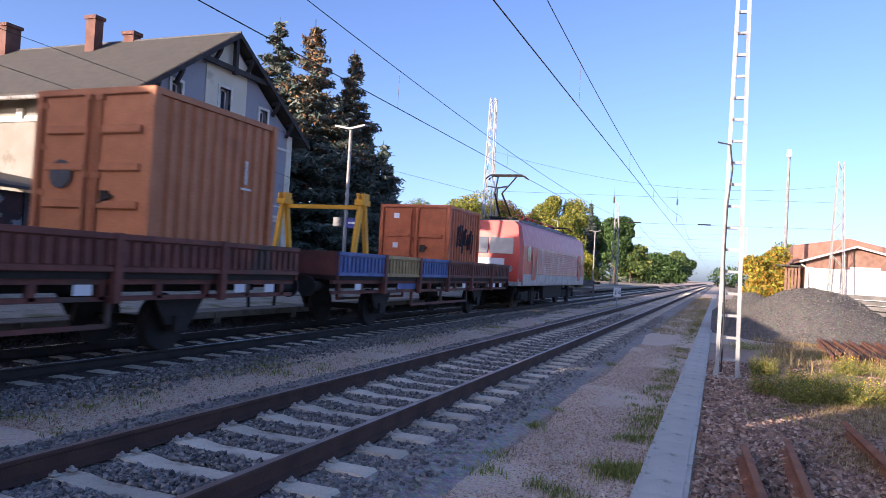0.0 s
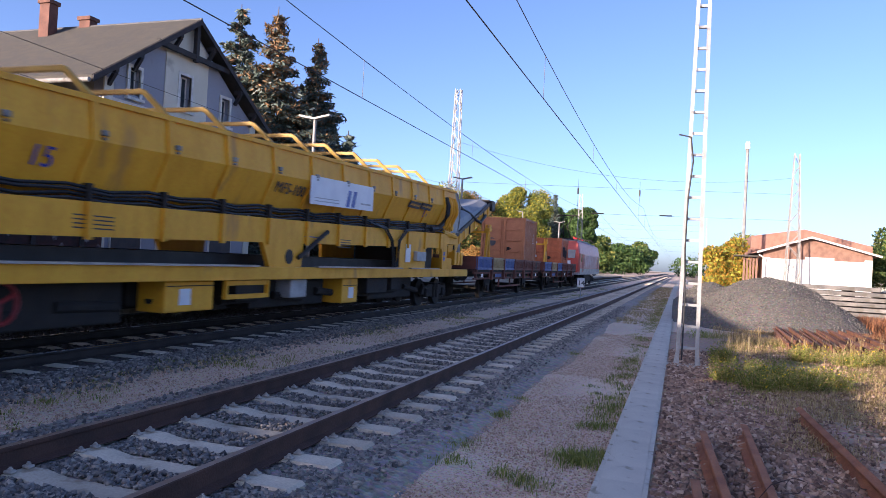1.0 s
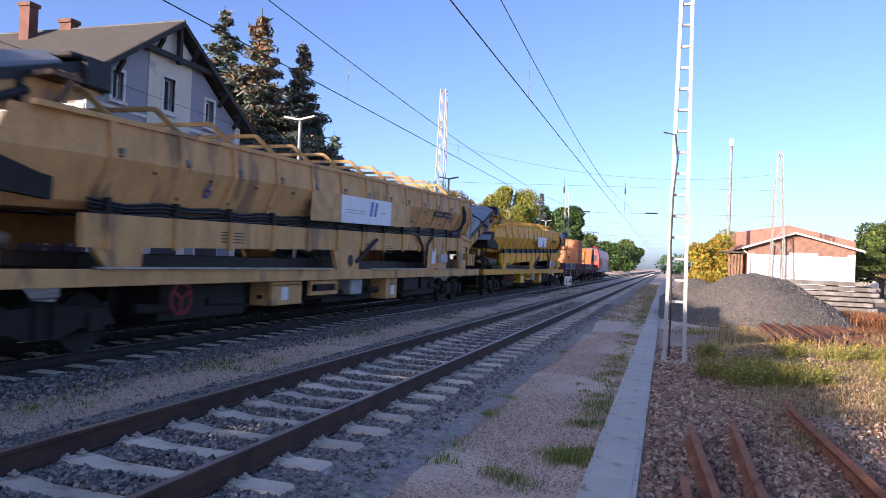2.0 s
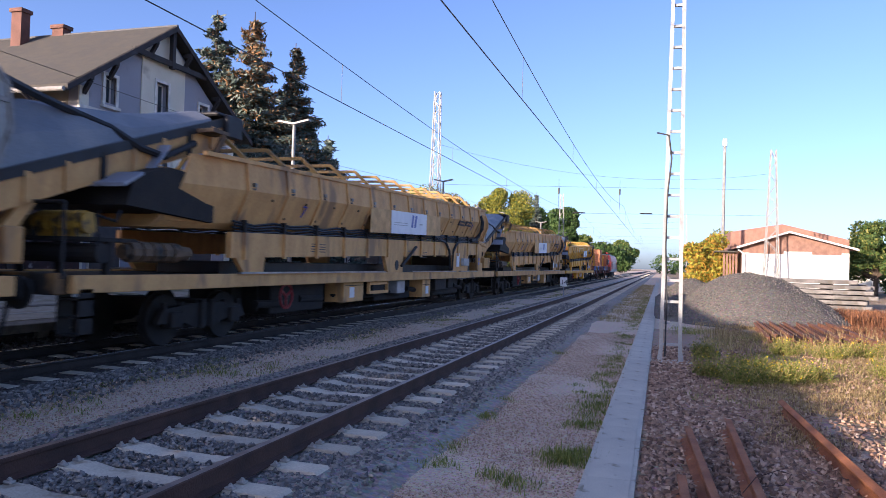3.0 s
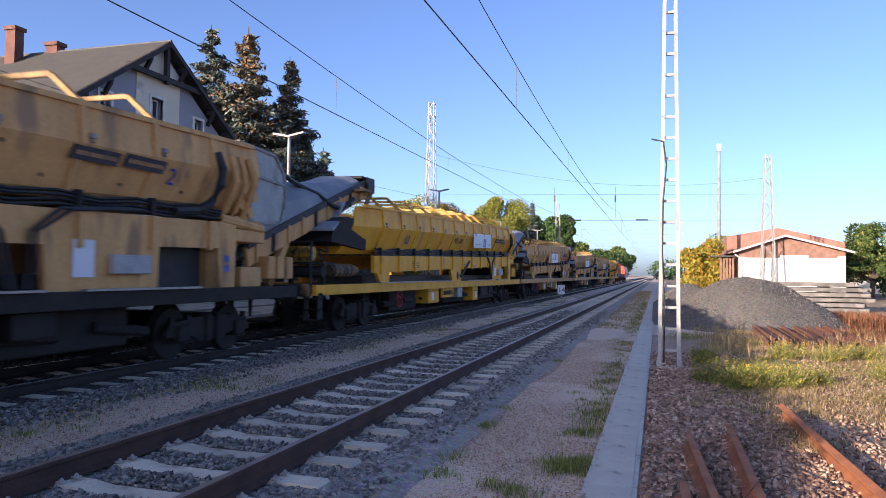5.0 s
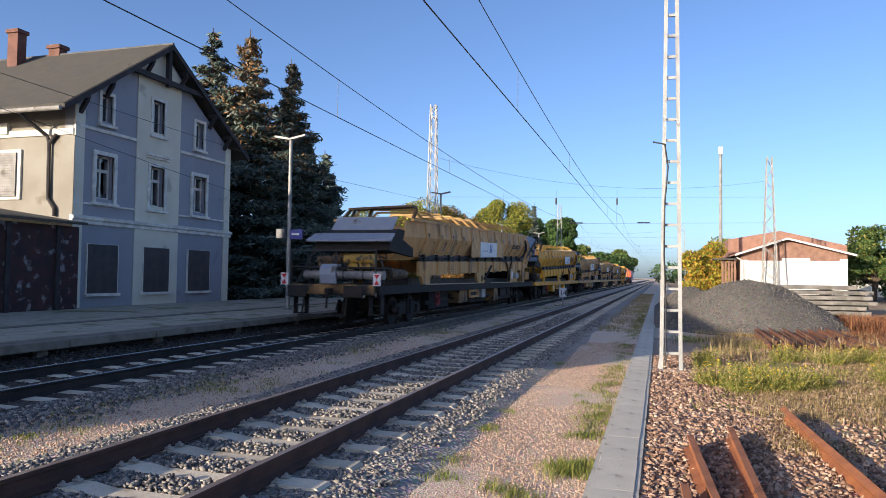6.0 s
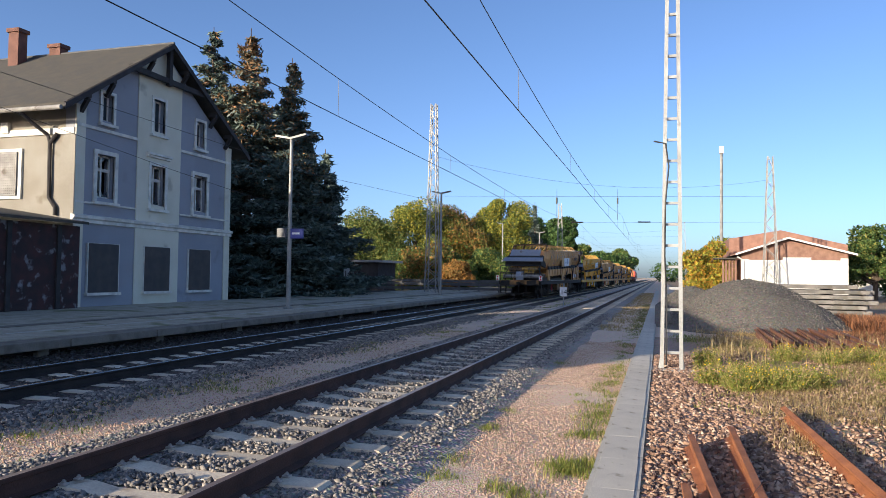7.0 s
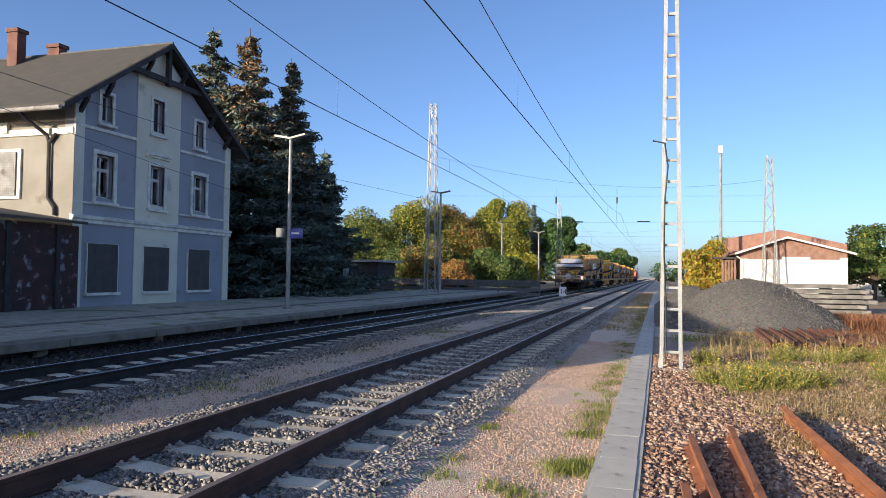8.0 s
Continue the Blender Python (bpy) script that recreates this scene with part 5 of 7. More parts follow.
def sash(parent, y0, y1, z0, z1, boarded, trim=0.13):
    fr = B()
    for a, b, c, d in ((y0 - trim, y0, z0 - trim, z1 + trim), (y1, y1 + trim, z0 - trim, z1 + trim), (y0, y1, z1, z1 + trim)):
        box(fr, HX - 0.05, HX + 0.06, a, b, c, d)
    wdw = part("window", fr, M["trim"], parent)
    bm = B()
    box(bm, HX - 0.05, HX + 0.14, y0 - trim - 0.04, y1 + trim + 0.04, z0 - trim - 0.09, z0 - trim)
    part("sill", bm, M["trim"], wdw)
    if boarded:
        bm = B()
        box(bm, HX - 0.03, HX + 0.075, y0 - 0.02, y1 + 0.02, z0 - 0.1, z1 + 0.05, 0.01)
        part("shutter_board", bm, M["shutter"], wdw, "dark boarded-up shutter")
        return wdw
    bm = B()
    ym, zt = (y0 + y1) / 2, z0 + (z1 - z0) * 0.66
    for a, b, c, d in ((y0, y0 + 0.06, z0, z1), (y1 - 0.06, y1, z0, z1), (ym - 0.035, ym + 0.035, z0, z1), (y0, y1, z0, z0 + 0.06), (y0, y1, z1 - 0.06, z1)):
        box(bm, HX - 0.24, HX - 0.18, a, b, c, d)
    if z1 - z0 > 1.3:
        box(bm, HX - 0.245, HX - 0.175, y0, y1, zt - 0.05, zt + 0.05)
    part("sash_frame", bm, M["trim"], wdw)
    # broken panes: jagged remains in the corners
    rnd = random.Random(int(y0 * 100 + z0 * 10))
    for a, b in ((y0 + 0.06, ym - 0.035), (ym + 0.035, y1 - 0.06)):
        for c, d in ((z0 + 0.06, zt - 0.05), (zt + 0.05, z1 - 0.06)) if z1 - z0 > 1.3 else ((z0 + 0.06, z1 - 0.06),):
            bm = B()
            if z1 - z0 < 1.3:
                box(bm, HX - 0.215, HX - 0.205, a, b, c, d)
            else:
                m1, m2, m3 = rnd.uniform(0.08, 0.3), rnd.uniform(0.05, 0.2), rnd.uniform(0.1, 0.5)
                if c > z0 + 0.3:
                    c, d = d, c
                prism(bm, [(a, c), (b, c), (b, c + (d - c) * m1), (a + (b - a) * 0.6, c + (d - c) * m2 * 0.5), (a + (b - a) * 0.25, c + (d - c) * m3), (a, c + (d - c) * 0.3)], "x", HX - 0.215, HX - 0.205)
            part("pane", bm, M["glass"], wdw)
    return wdw


for a, b in GROUND_W:
    sash(house, a, b, 0.85, 2.32, True, 0.06)
for a, b in UPPER_W:
    sash(house, a, b, 3.86, 5.28, False)
for h in HOLES[6:]:
    sash(house, h[0], h[1], h[2], h[3], False, 0.10)
# roof: two pitches with overhang at the gable
OV = 0.36
for s, yb in ((-1, HY0 - 0.85), (1, HY1 + 0.85)):
    bm = B()
    sl = (RIDGE_Z - EAVE_Z) / (RIDGE_Y - HY0)
    ze = EAVE_Z - 0.85 * sl * 0.55
    prism(bm, [(yb, ze), (RIDGE_Y, RIDGE_Z), (RIDGE_Y, RIDGE_Z + 0.12), (yb, ze + 0.12)], "x", HBACK - 0.9, HX + OV)
    part("roof", bm, M["rooffelt"], house, "dark felt roof pitch")
    bm = B()
    prism(bm, [(yb, ze - 0.10), (RIDGE_Y, RIDGE_Z - 0.10), (RIDGE_Y, RIDGE_Z + 0.1), (yb, ze + 0.1)], "x", HX + OV, HX + OV + 0.06)
    part("barge_board", bm, M["wood"], house)
    for py in (1.0, 2.55, 0.08):
        y = RIDGE_Y + s * (RIDGE_Y - HY0) * (1 - py * 0.3) if py != 0.08 else RIDGE_Y + s * 3.85
        z = ze + (RIDGE_Z - ze) * (1 - abs(y - RIDGE_Y) / abs(yb - RIDGE_Y)) - 0.12
        bm = B()
        bar(bm, (HX, y, z), (HX + OV, y, z), 0.14, 0.16)
        bar(bm, (HX + 0.02, y, z - 0.5), (HX + OV - 0.06, y, z - 0.08), 0.12, 0.12)
        part("bracket", bm, M["wood"], house)
bm = B()
box(bm, HX + OV - 0.2, HX + OV - 0.04, RIDGE_Y - 0.08, RIDGE_Y + 0.08, 8.25, RIDGE_Z - 0.05)
for s in (-1, 1):
    bar(bm, (HX + OV - 0.12, RIDGE_Y, 8.42), (HX + OV - 0.12, RIDGE_Y + s * 2.0, 8.42), 0.14, 0.18)
part("gable_truss", bm, M["wood"], house, "dark timber gable truss")
bm = B()
rod(bm, (HBACK - 0.9, HY0 - 0.95, 6.35), (HX + OV, HY0 - 0.95, 6.35), 0.07, 10)
part("gutter", bm, M["tankgrey"], house)
bm = B()
pts = [(HX - 1.25, HY0 - 0.9, 6.3), (HX - 1.22, HY0 - 0.6, 6.1), (HX - 0.95, HY0 - 0.14, 5.72), (HX - 0.88, HY0 - 0.12, 5.5), (HX - 0.85, HY0 - 0.12, 3.75), (HX - 0.6, HY0 - 0.12, 3.45), (HX - 0.6, HY0 - 0.12, 3.2)]
tube(bm, pts, 0.06, 8)
rod(bm, (HX - 0.85, HY0 - 0.12, 5.5), (HX - 0.62, HY0 - 0.12, 5.75), 0.06, 8)
part("downpipe", bm, M["wood"], house)
bm = B()
box(bm, HBACK, HX - 0.02, HY0 - 0.06, HY0 + 0.02, 5.75, 5.95)
for k in range(7):
    box(bm, HX - 2.9 - k * 1.4, HX - 2.6 - k * 1.4, HY0 - 0.12, HY0, 5.85, 6.2)
part("cornice", bm, M["trim"], house)
bm = B()
box(bm, HX - 4.3, HX - 2.05, HY0 - 0.07, HY0, 3.75, 5.35)
sw = part("window", bm, M["trim"], house)
bm = B()
box(bm, HX - 4.2, HX - 2.2, HY0 - 0.1, HY0 - 0.05, 3.85, 5.25)
part("lattice_panel", bm, M["greydot"], sw, "white perforated window panel")
for k in range(24):
    bm = B()
    box(bm, HX - 4.2 + 0.085 * k, HX - 4.15 + 0.085 * k, HY0 - 0.115, HY0 - 0.1, 3.85, 5.25)
    part("slat", bm, M["tankgrey"], sw)
for k in range(17):
    bm = B()
    box(bm, HX - 4.2, HX - 2.2, HY0 - 0.125, HY0 - 0.11, 3.85 + 0.083 * k, 3.90 + 0.083 * k)
    part("slat", bm, M["tankgrey"], sw)
for x0, x1, z0, z1, y0, y1 in ((-23.78, -23.30, 9.22, 10.66, 20.80, 21.2), (-22.66, -22.14, 9.6, 10.22, 21.62, 22.0), (-29.5, -28.8, 9.0, 10.9, 21.2, 21.9)):
    bm = B()
    box(bm, x0, x1, y0, y1, z0, z1)
    box(bm, x0 - 0.06, x1 + 0.06, y0 - 0.06, y1 + 0.06, z1 - 0.14, z1)
    ch = part("chimney", bm, M["brick"], house, "red brick chimney")
    bm = B()
    box(bm, x0 - 0.03, x1 + 0.03, y0 - 0.05, y1 + 0.03, z0 - 0.3, z0 - 0.02)
    part("flashing", bm, M["rooffelt"], ch)
bm = B()
rod(bm, (HBACK - 0.9, RIDGE_Y, RIDGE_Z + 0.10), (HX + OV + 0.05, RIDGE_Y, RIDGE_Z + 0.10), 0.055, 8)
part("ridge_cap", bm, M["asphalt"], house)
# lean-to beside the house
lean = thing("lean_to", "dilapidated lean-to with a flaking dark wall and felt roof", "shed", (0, 0, 0))
bm = B()
box(bm, -24.0, HX + 0.3, 9.5, HY0 - 0.02, HZ - 0.5, 2.85)
part("lean_wall", bm, M["leanwall"], lean)
bm = B()
prism(bm, [(-24.3, 3.95), (HX + 0.65, 2.9), (HX + 0.65, 2.98), (-24.3, 4.05)], "y", 9.1, HY0 - 0.03)
part("lean_roof", bm, M["rooffelt"], lean)
for k in range(5):
    bm = B()
    box(bm, HX + 0.3, HX + 0.36, 10.0 + 1.7 * k, 10.14 + 1.7 * k, HZ, 2.85)
    part("lean_post", bm, M["wood"], lean)


# ---- masts, lamps, wires ----
def platform_lamp(x, y, z0, h, arms, sign=False):
    l = thing("platform_lamp", "white steel platform lamp with two flat arms" if arms > 1 else "grey steel lamp beside the far platform", "lamp", (x, y, z0), "platform lamps")
    bm = B()
    rod(bm, (0, 0, 0), (0, 0, h), 0.085, 12, 0.06)
    rod(bm, (0, 0, 0), (0, 0, 0.05), 0.17, 12)
    part("pole", bm, M["mastpale"], l)
    for s in (-1, 1)[:arms]:
        bm = B()
        bar(bm, (0, 0, h - 0.02), (s * 0.62, 0, h + 0.10), 0.22, 0.07)
        # the middle lamp's heads get a dark grey that stands for their shade
        part("lamp_head", bm, M["mastpale"] if sign or y > 70 else M["roofgrey"], l)
    if sign:
        bm = B()
        box(bm, 0.02, 0.55, -0.045, 0.045, 2.53, 2.89, 0.01)
        s1 = part("name_sign", bm, M["signdark"], l, "dark blue station name sign")
        bm = B()
        box(bm, 0.13, 0.42, -0.05, -0.046, 2.68, 2.75)
        part("name_bar", bm, M["whitetext"], s1)
        bm = B()
        box(bm, -0.50, -0.14, -0.05, 0.05, 2.57, 2.91, 0.01)
        part("sign_box", bm, M["roofgrey"], l)
    return l


platform_lamp(-12.84, 23.0, PLAT(-12.84), 6.41 - PLAT(-12.84), 2, True)
platform_lamp(-13.35, 43.2, PLAT(-13.35), 6.72 - PLAT(-13.35), 2)
platform_lamp(-16.1, 74.4, PZ - 0.5, 7.2, 1)
platform_lamp(-12.9, 79.0, PZ, 6.0, 2)
platform_lamp(-13.6, 103.0, PZ, 6.0, 2)


def lattice_mast(x, y, z0, h, w0, w1, label, material):
    m_ = thing("catenary_mast", label, "mast", (x, y, z0), "overhead line masts")
    c = lambda k, sx, sy: Vector((sx * (w0 + (w1 - w0) * k) / 2, sy * (w0 + (w1 - w0) * k) / 2, h * k))
    for sx in (-1, 1):
        for sy in (-1, 1):
            part("corner_angle", bar(B(), c(0, sx, sy), c(1, sx, sy), 0.065, 0.065), material, m_)
    n = int(h / (w0 * 0.75))
    bm = B()
    for k in range(n):
        a, b = k / n, (k + 1) / n
        for s in (-1, 1):
            e = 1 if k % 2 else -1
            bar(bm, c(a, -e, s), c(b, e, s), 0.036, 0.036)
            bar(bm, c(a, s, -e), c(b, s, e), 0.036, 0.036)
    part("lattice", bm, material, m_)
    return m_


lattice_mast(-15.2, 47.2, PZ - 0.2, 13.3, 0.80, 0.36, "pale tapered lattice catenary mast beside the platform", M["mastpale"])
lattice_mast(7.72, 57.0, GZ, 10.85, 1.05, 0.34, "pale tapered lattice mast beside the shed", M["mastpale"])
lattice_mast(-14.8, 110.0, GZ, 13.0, 1.1, 0.42, "far lattice catenary mast", M["mastpale"])
lattice_mast(3.2, 110.0, GZ, 10.0, 0.9, 0.4, "far lattice catenary mast", M["mastpale"])
pole = thing("square_pole", "slim pale steel pole with a white cap", "mast", (4.75, 62.0, GZ))
bm = B()
rod(bm, (0, 0, 0), (0, 0, 12.5), 0.15, 8, 0.11)
part("shaft", bm, M["mastpale"], pole)
bm = B()
box(bm, -0.17, 0.17, -0.17, 0.17, 12.0, 12.6, 0.03)
part("cap", bm, M["white"], pole)

# ladder mast: two flat legs tied by rungs
lm = thing("ladder_mast", "galvanised two-legged catenary mast with flat rungs", "mast", (0.21, 14.4, -0.24))
Hm = 9.2
leg = lambda k, s: Vector((s * (0.178 - 0.10 * k), 0, Hm * k))
for s in (-1, 1):
    bm = B()
    bar(bm, leg(0, s), leg(1, s), 0.13, 0.07, (1, 0, 0))
    part("leg", bm, M["galv"], lm)
for k in range(22):
    z = 0.33 + k * 0.41
    if z < Hm:
        bm = B()
        a, b = leg(z / Hm, -1), leg(z / Hm, 1)
        bar(bm, a, b, 0.05, 0.05)
        part("rung", bm, M["galv"], lm)
bm = B()
box(bm, -0.42, 0.42, -0.3, 0.3, -0.1, 0.02, 0.02)
part("footing", bm, M["slab"], lm)
bm = B()
for s in (-1, 1):
    bar(bm, (s * 0.235, 0.0, 0.0), (s * 0.20, 0.0, 0.22), 0.03, 0.05)
part("gusset", bm, M["galv"], lm)
bm = B()
pts = [(-0.10, -0.09, 0.1), (-0.09, -0.10, 1.2), (-0.13, -0.09, 2.2), (-0.12, -0.10, 3.2), (-0.06, -0.09, 3.9), (-0.12, -0.09, 4.35), (-0.34, -0.09, 4.4)]
tube(bm, pts, 0.016, 6)
part("earth_cable", bm, M["black"], lm)


def wire(name, pts, r, label):
    bm = B()
    tube(bm, pts, r, 5)
    return solid(name, bm, M["wire"], label, "overhead wire")


def catenary(cx, zc, low, sag_y, reach):
    """Contact wire at zc and, above it, the carrier, lowest (low) at sag_y and hung every 2 * reach metres."""
    wire("contact_wire", [(cx, -60, zc), (cx, 420, zc)], 0.014, "dark contact wire above the track")
    carrier = lambda y: low + 1.15 * (((y - sag_y + reach) % (2 * reach) - reach) / reach) ** 2
    wire("carrier_wire", [(cx, y, carrier(y)) for y in np.arange(-56, 320, 3.0)], 0.012, "dark carrier wire sagging above the contact wire")
    for k in range(-6, 12):
        y = 19.5 + 12.0 * k
        wire("dropper", [(cx, y, zc), (cx, y, carrier(y))], 0.007, "thin dark wire dropper between two wires")


catenary(CX, 6.26, 6.9, 46.0, 40.0)
catenary(TRK, 6.14, 6.8, 42.0, 33.0)
# cross-span between the mast by the platform and the mast by the shed
SPAN_A, SPAN_B = Vector((-15.35, 47.4, 0)), Vector((7.6, 57.0, 0))
for za, zb, dip in ((9.9, 8.83, 1.3), (7.02, 7.62, 0.02), (5.15, 5.72, 0.02)):
    pts = []
    for k in range(17):
        u = k / 16
        p = SPAN_A.lerp(SPAN_B, u)
        pts.append((p.x, p.y, za + (zb - za) * u - dip * 4 * u * (1 - u)))
    wire("span_wire", pts, 0.008, "cross-span wire between two masts")
for u, z in ((0.36, 7.24), (0.54, 7.34)):
    p = SPAN_A.lerp(SPAN_B, u)
    bm = B()
    rod(bm, (p.x, p.y, z + 0.5), (p.x, p.y, z - 1.7), 0.010, 5)
    rod(bm, (p.x, p.y, z - 0.10), (p.x, p.y, z - 0.55), 0.06, 8)
    solid("insulator", bm, M["wire"], "dark insulator hanging from the span wires", "insulator")
for u, z in ((0.42, 5.39), (0.62, 5.51)):
    p = SPAN_A.lerp(SPAN_B, u)
    d = (SPAN_B - SPAN_A).normalized() * 0.45
    bm = B()
    rod(bm, (p.x - d.x, p.y - d.y, z), (p.x + d.x, p.y + d.y, z + 0.02), 0.05, 8)
    solid("insulator", bm, M["wire"], "dark rod insulator in the lower span wire", "insulator")
for y in (110, 175):
    for z in (8.6, 7.6, 6.35):
        wire("span_wire", [(-14.8, y, z), (-5.8, y, z - (0.5 if z > 8 else 0.05)), (3.2, y, z)], 0.008, "cross-span wire between two masts")
wire("feeder_wire", [(-16.2, -10, 6.9), (-16.2, 14.0, 6.56), (-16.2, 31.6, 6.35), (-15.6, 47, 6.75), (-16.5, 110, 7.5)], 0.008, "thin dark line wire along the platform")
wire("feeder_wire", [(-16.2, -10, 6.4), (-16.2, 14.0, 5.66), (-16.2, 20.7, 5.03), (-16.2, 25.5, 4.65), (-15.9, 36, 4.5), (-15.6, 47, 5.0), (-16.5, 110, 6.5)], 0.008, "thin dark line wire along the platform")


def number_post(x, y, z0, h, w):
    t = thing("number_post", "small white distance sign on a grey post", "sign", (x, y, z0))
    bm = B()
    rod(bm, (0, 0, 0), (0, 0, h), 0.035, 8)
    part("post", bm, M["galv"], t)
    bm = B()
    box(bm, -w / 2, w / 2, -0.06, -0.03, h - 0.55, h, 0.008)
    pl = part("plate", bm, M["white"], t)
    letters("14", 0.42, M["text"], pl, Matrix.Translation((-w * 0.42, -0.063, h - 0.44)) @ FACE_NY, "number_lettering")


number_post(-5.68, 44.0, GZ, 1.13, 0.44)
number_post(-17.2, 37.5, PZ, 1.45, 0.36)

# ---- plants and heaps ----
def leaves(name, pts, size, material, parent=None, flat=0.0, seed=0, label="", aspect=0.6):
    """A cloud of leaf quads at the given points, each its own loose piece."""
    r = np.random.RandomState(seed)
    n = len(pts)
    a = r.normal(size=(n, 3)); a[:, 2] *= 1 - flat
    a /= np.linalg.norm(a, axis=1)[:, None] + 1e-9
    b = np.cross(a, r.normal(size=(n, 3)))
    b /= np.linalg.norm(b, axis=1)[:, None] + 1e-9
    s = (size * r.uniform(0.6, 1.4, n))[:, None]
    a, b = a * s, b * s * aspect
    v = np.stack([pts - a, pts - b * 0.8, pts + a, pts + b * 0.8], 1).reshape(-1, 3)
    f = np.arange(4 * n).reshape(-1, 4)
    ob = new(name, raw_mesh(name, v, f, material))
    ob.parent = parent
    return tagged(ob, label)


def leafy_tree(x, y, h, w, mats, label, seed, trunk=0.25, leaf=0.15, n=5000, low=0.2, name="tree"):
    n, leaf = int(n * 3.4), leaf * 0.9
    t = thing(name, label, "tree", (x, y, GZ))
    r = np.random.RandomState(seed)
    bm = B()
    rod(bm, (0, 0, -0.1), (0.1, 0, h * 0.45), trunk, 9, trunk * 0.6)
    lobes = []
    for k in range(26):
        a = r.uniform(0, 2 * np.pi); u = r.uniform(low + 0.12, 0.92)
        rr = w / 2 * r.uniform(0.35, 0.9) * math.sin(min(1, (1 - u) * 1.6 + 0.25) * 1.4)
        c = np.array([math.cos(a) * rr, math.sin(a) * rr, h * u])
        lobes.append((c, w * r.uniform(0.12, 0.23)))
        rod(bm, (0, 0, h * min(0.45, u * 0.6)), tuple(c), trunk * 0.3, 6, trunk * 0.08)
    lobes.append((np.array([0, 0, h * 0.6]), w * 0.30))
    part("trunk", bm, M["bark"], t)
    for i, mt in enumerate(mats):
        pts = []
        for c, rad in lobes:
            m = int(n / len(lobes) / len(mats))
            d = r.normal(size=(m, 3)); d /= np.linalg.norm(d, axis=1)[:, None]
            pts.append(c + d * (rad * r.uniform(0.45, 1.12, m) ** 0.6)[:, None] * [1, 1, 0.85])
        pts = np.concatenate(pts)
        pts = pts[(pts[:, 2] > h * low * 0.6)]
        leaves("crown", pts, leaf, M[mt], t, seed=seed + i)
    return t


def spruce(x, y, z0, h, w, seed, brown=0.0, bare=0.0):
    t = thing("spruce_tree", "tall dark spruce with drooping branches and a bare-tipped top" if brown else "tall dark blue-green spruce beside the station house", "tree", (x, y, z0))
    r = np.random.RandomState(seed)
    bm = B()
    rod(bm, (0, 0, -0.1), (0, 0, h), 0.28, 9, 0.02)
    green, cones = [], []
    z = 0.4
    while z < h - 0.2:
        u = z / h
        reach = w / 2 * ((1 - u) ** 0.92) * 1.12 + 0.10
        nb = 4 if u > 0.8 else 7
        for k in range(nb):
            a = r.uniform(0, 2 * np.pi)
            L = reach * r.uniform(0.45, 1.22)
            d = np.array([math.cos(a), math.sin(a), 0])
            tip_z = z - L * 0.22 + 0.16 * L
            if L > 0.5:
                rod(bm, (0, 0, z), (d[0] * L * 0.9, d[1] * L * 0.9, z - L * 0.2), 0.035, 4, 0.01)
            m = int(34 + 80 * L)
            s = r.uniform(0.12, 1.0, m) ** 0.75
            p = np.outer(s * L, d)
            side = np.array([-d[1], d[0], 0])
            p += np.outer(r.normal(size=m) * 0.16 * (0.4 + s) * min(1.6, 0.5 + L * 0.45), side)
            p[:, 2] = z - s * L * 0.30 + (s ** 3) * L * 0.18 - np.abs(r.normal(size=m)) * 0.16
            is_b = r.uniform(size=m) < brown * max(0, (u - 0.42) * 2.4)
            green.append(p[~is_b]); cones.append(p[is_b])
        z += 0.38 if u > 0.5 else 0.36
    part("trunk", bm, M["bark"], t)
    leaves("needles", np.concatenate(green), 0.17, M["spruce"], t, flat=0.5, seed=seed, aspect=0.35)
    cones = np.concatenate(cones)
    if len(cones):
        leaves("cone_sprays", cones, 0.14, M["sprucebrown"], t, flat=0.2, seed=seed + 1, aspect=0.4)
    return t


spruce(-22.6, 32.0, GZ, 14.7, 10.0, 11, brown=0.15)
spruce(-20.6, 32.4, GZ, 14.6, 10.0, 12, brown=0.6)
spruce(-19.6, 35.0, GZ, 13.7, 7.4, 13, brown=0.4)
spruce(-22.6, 39.6, GZ, 12.4, 9.4, 14)
spruce(-20.2, 40.5, GZ, 9.6, 8.0, 15)
spruce(-21.5, 29.2, GZ, 9.5, 6.0, 16)
# two more, hidden behind the others, added to shade the train's rear
spruce(-23.4, 43.8, GZ, 12.0, 6.4, 17)
spruce(-26.0, 49.0, GZ, 12.5, 7.5, 18)

leafy_tree(-33.0, 78, 9.0, 10.5, ("leafgreen",), "green broadleaf tree behind the platform", 21, n=5000)
leafy_tree(-28.5, 82, 10.2, 10.5, ("leafyellow", "leafgreen"), "yellowing broadleaf tree behind the platform", 22, n=9000)
leafy_tree(-24.3, 86, 10.3, 9.5, ("leafrust", "leafgreen"), "rust-tinted autumn tree behind the platform", 23, n=9000)
leafy_tree(-19.6, 90, 11.6, 8.5, ("leafyellow", "leafgreen"), "bright yellow-green autumn tree behind the platform", 24, n=11000)
leafy_tree(-23.5, 72, 5.2, 6.0, ("leafgreen", "leafrust"), "mixed autumn bush by the fence", 25, n=3500, low=0.02, name="bush")
leafy_tree(-29.0, 62, 5.4, 6.0, ("leafgreen",), "green bush by the garden fence", 26, n=3500, low=0.02, name="bush")
leafy_tree(-19.5, 69, 3.0, 3.6, ("leafrust",), "red-brown autumn shrub by the fence", 27, n=2200, low=0.0, name="bush")
leafy_tree(-18.5, 105, 10.2, 6.0, ("leafdark",), "dark broadleaf tree by the line", 28, n=6000, leaf=0.3)
leafy_tree(-16.4, 122, 12.0, 6.2, ("leafdark",), "dark broadleaf tree by the line", 29, n=6000, leaf=0.32)
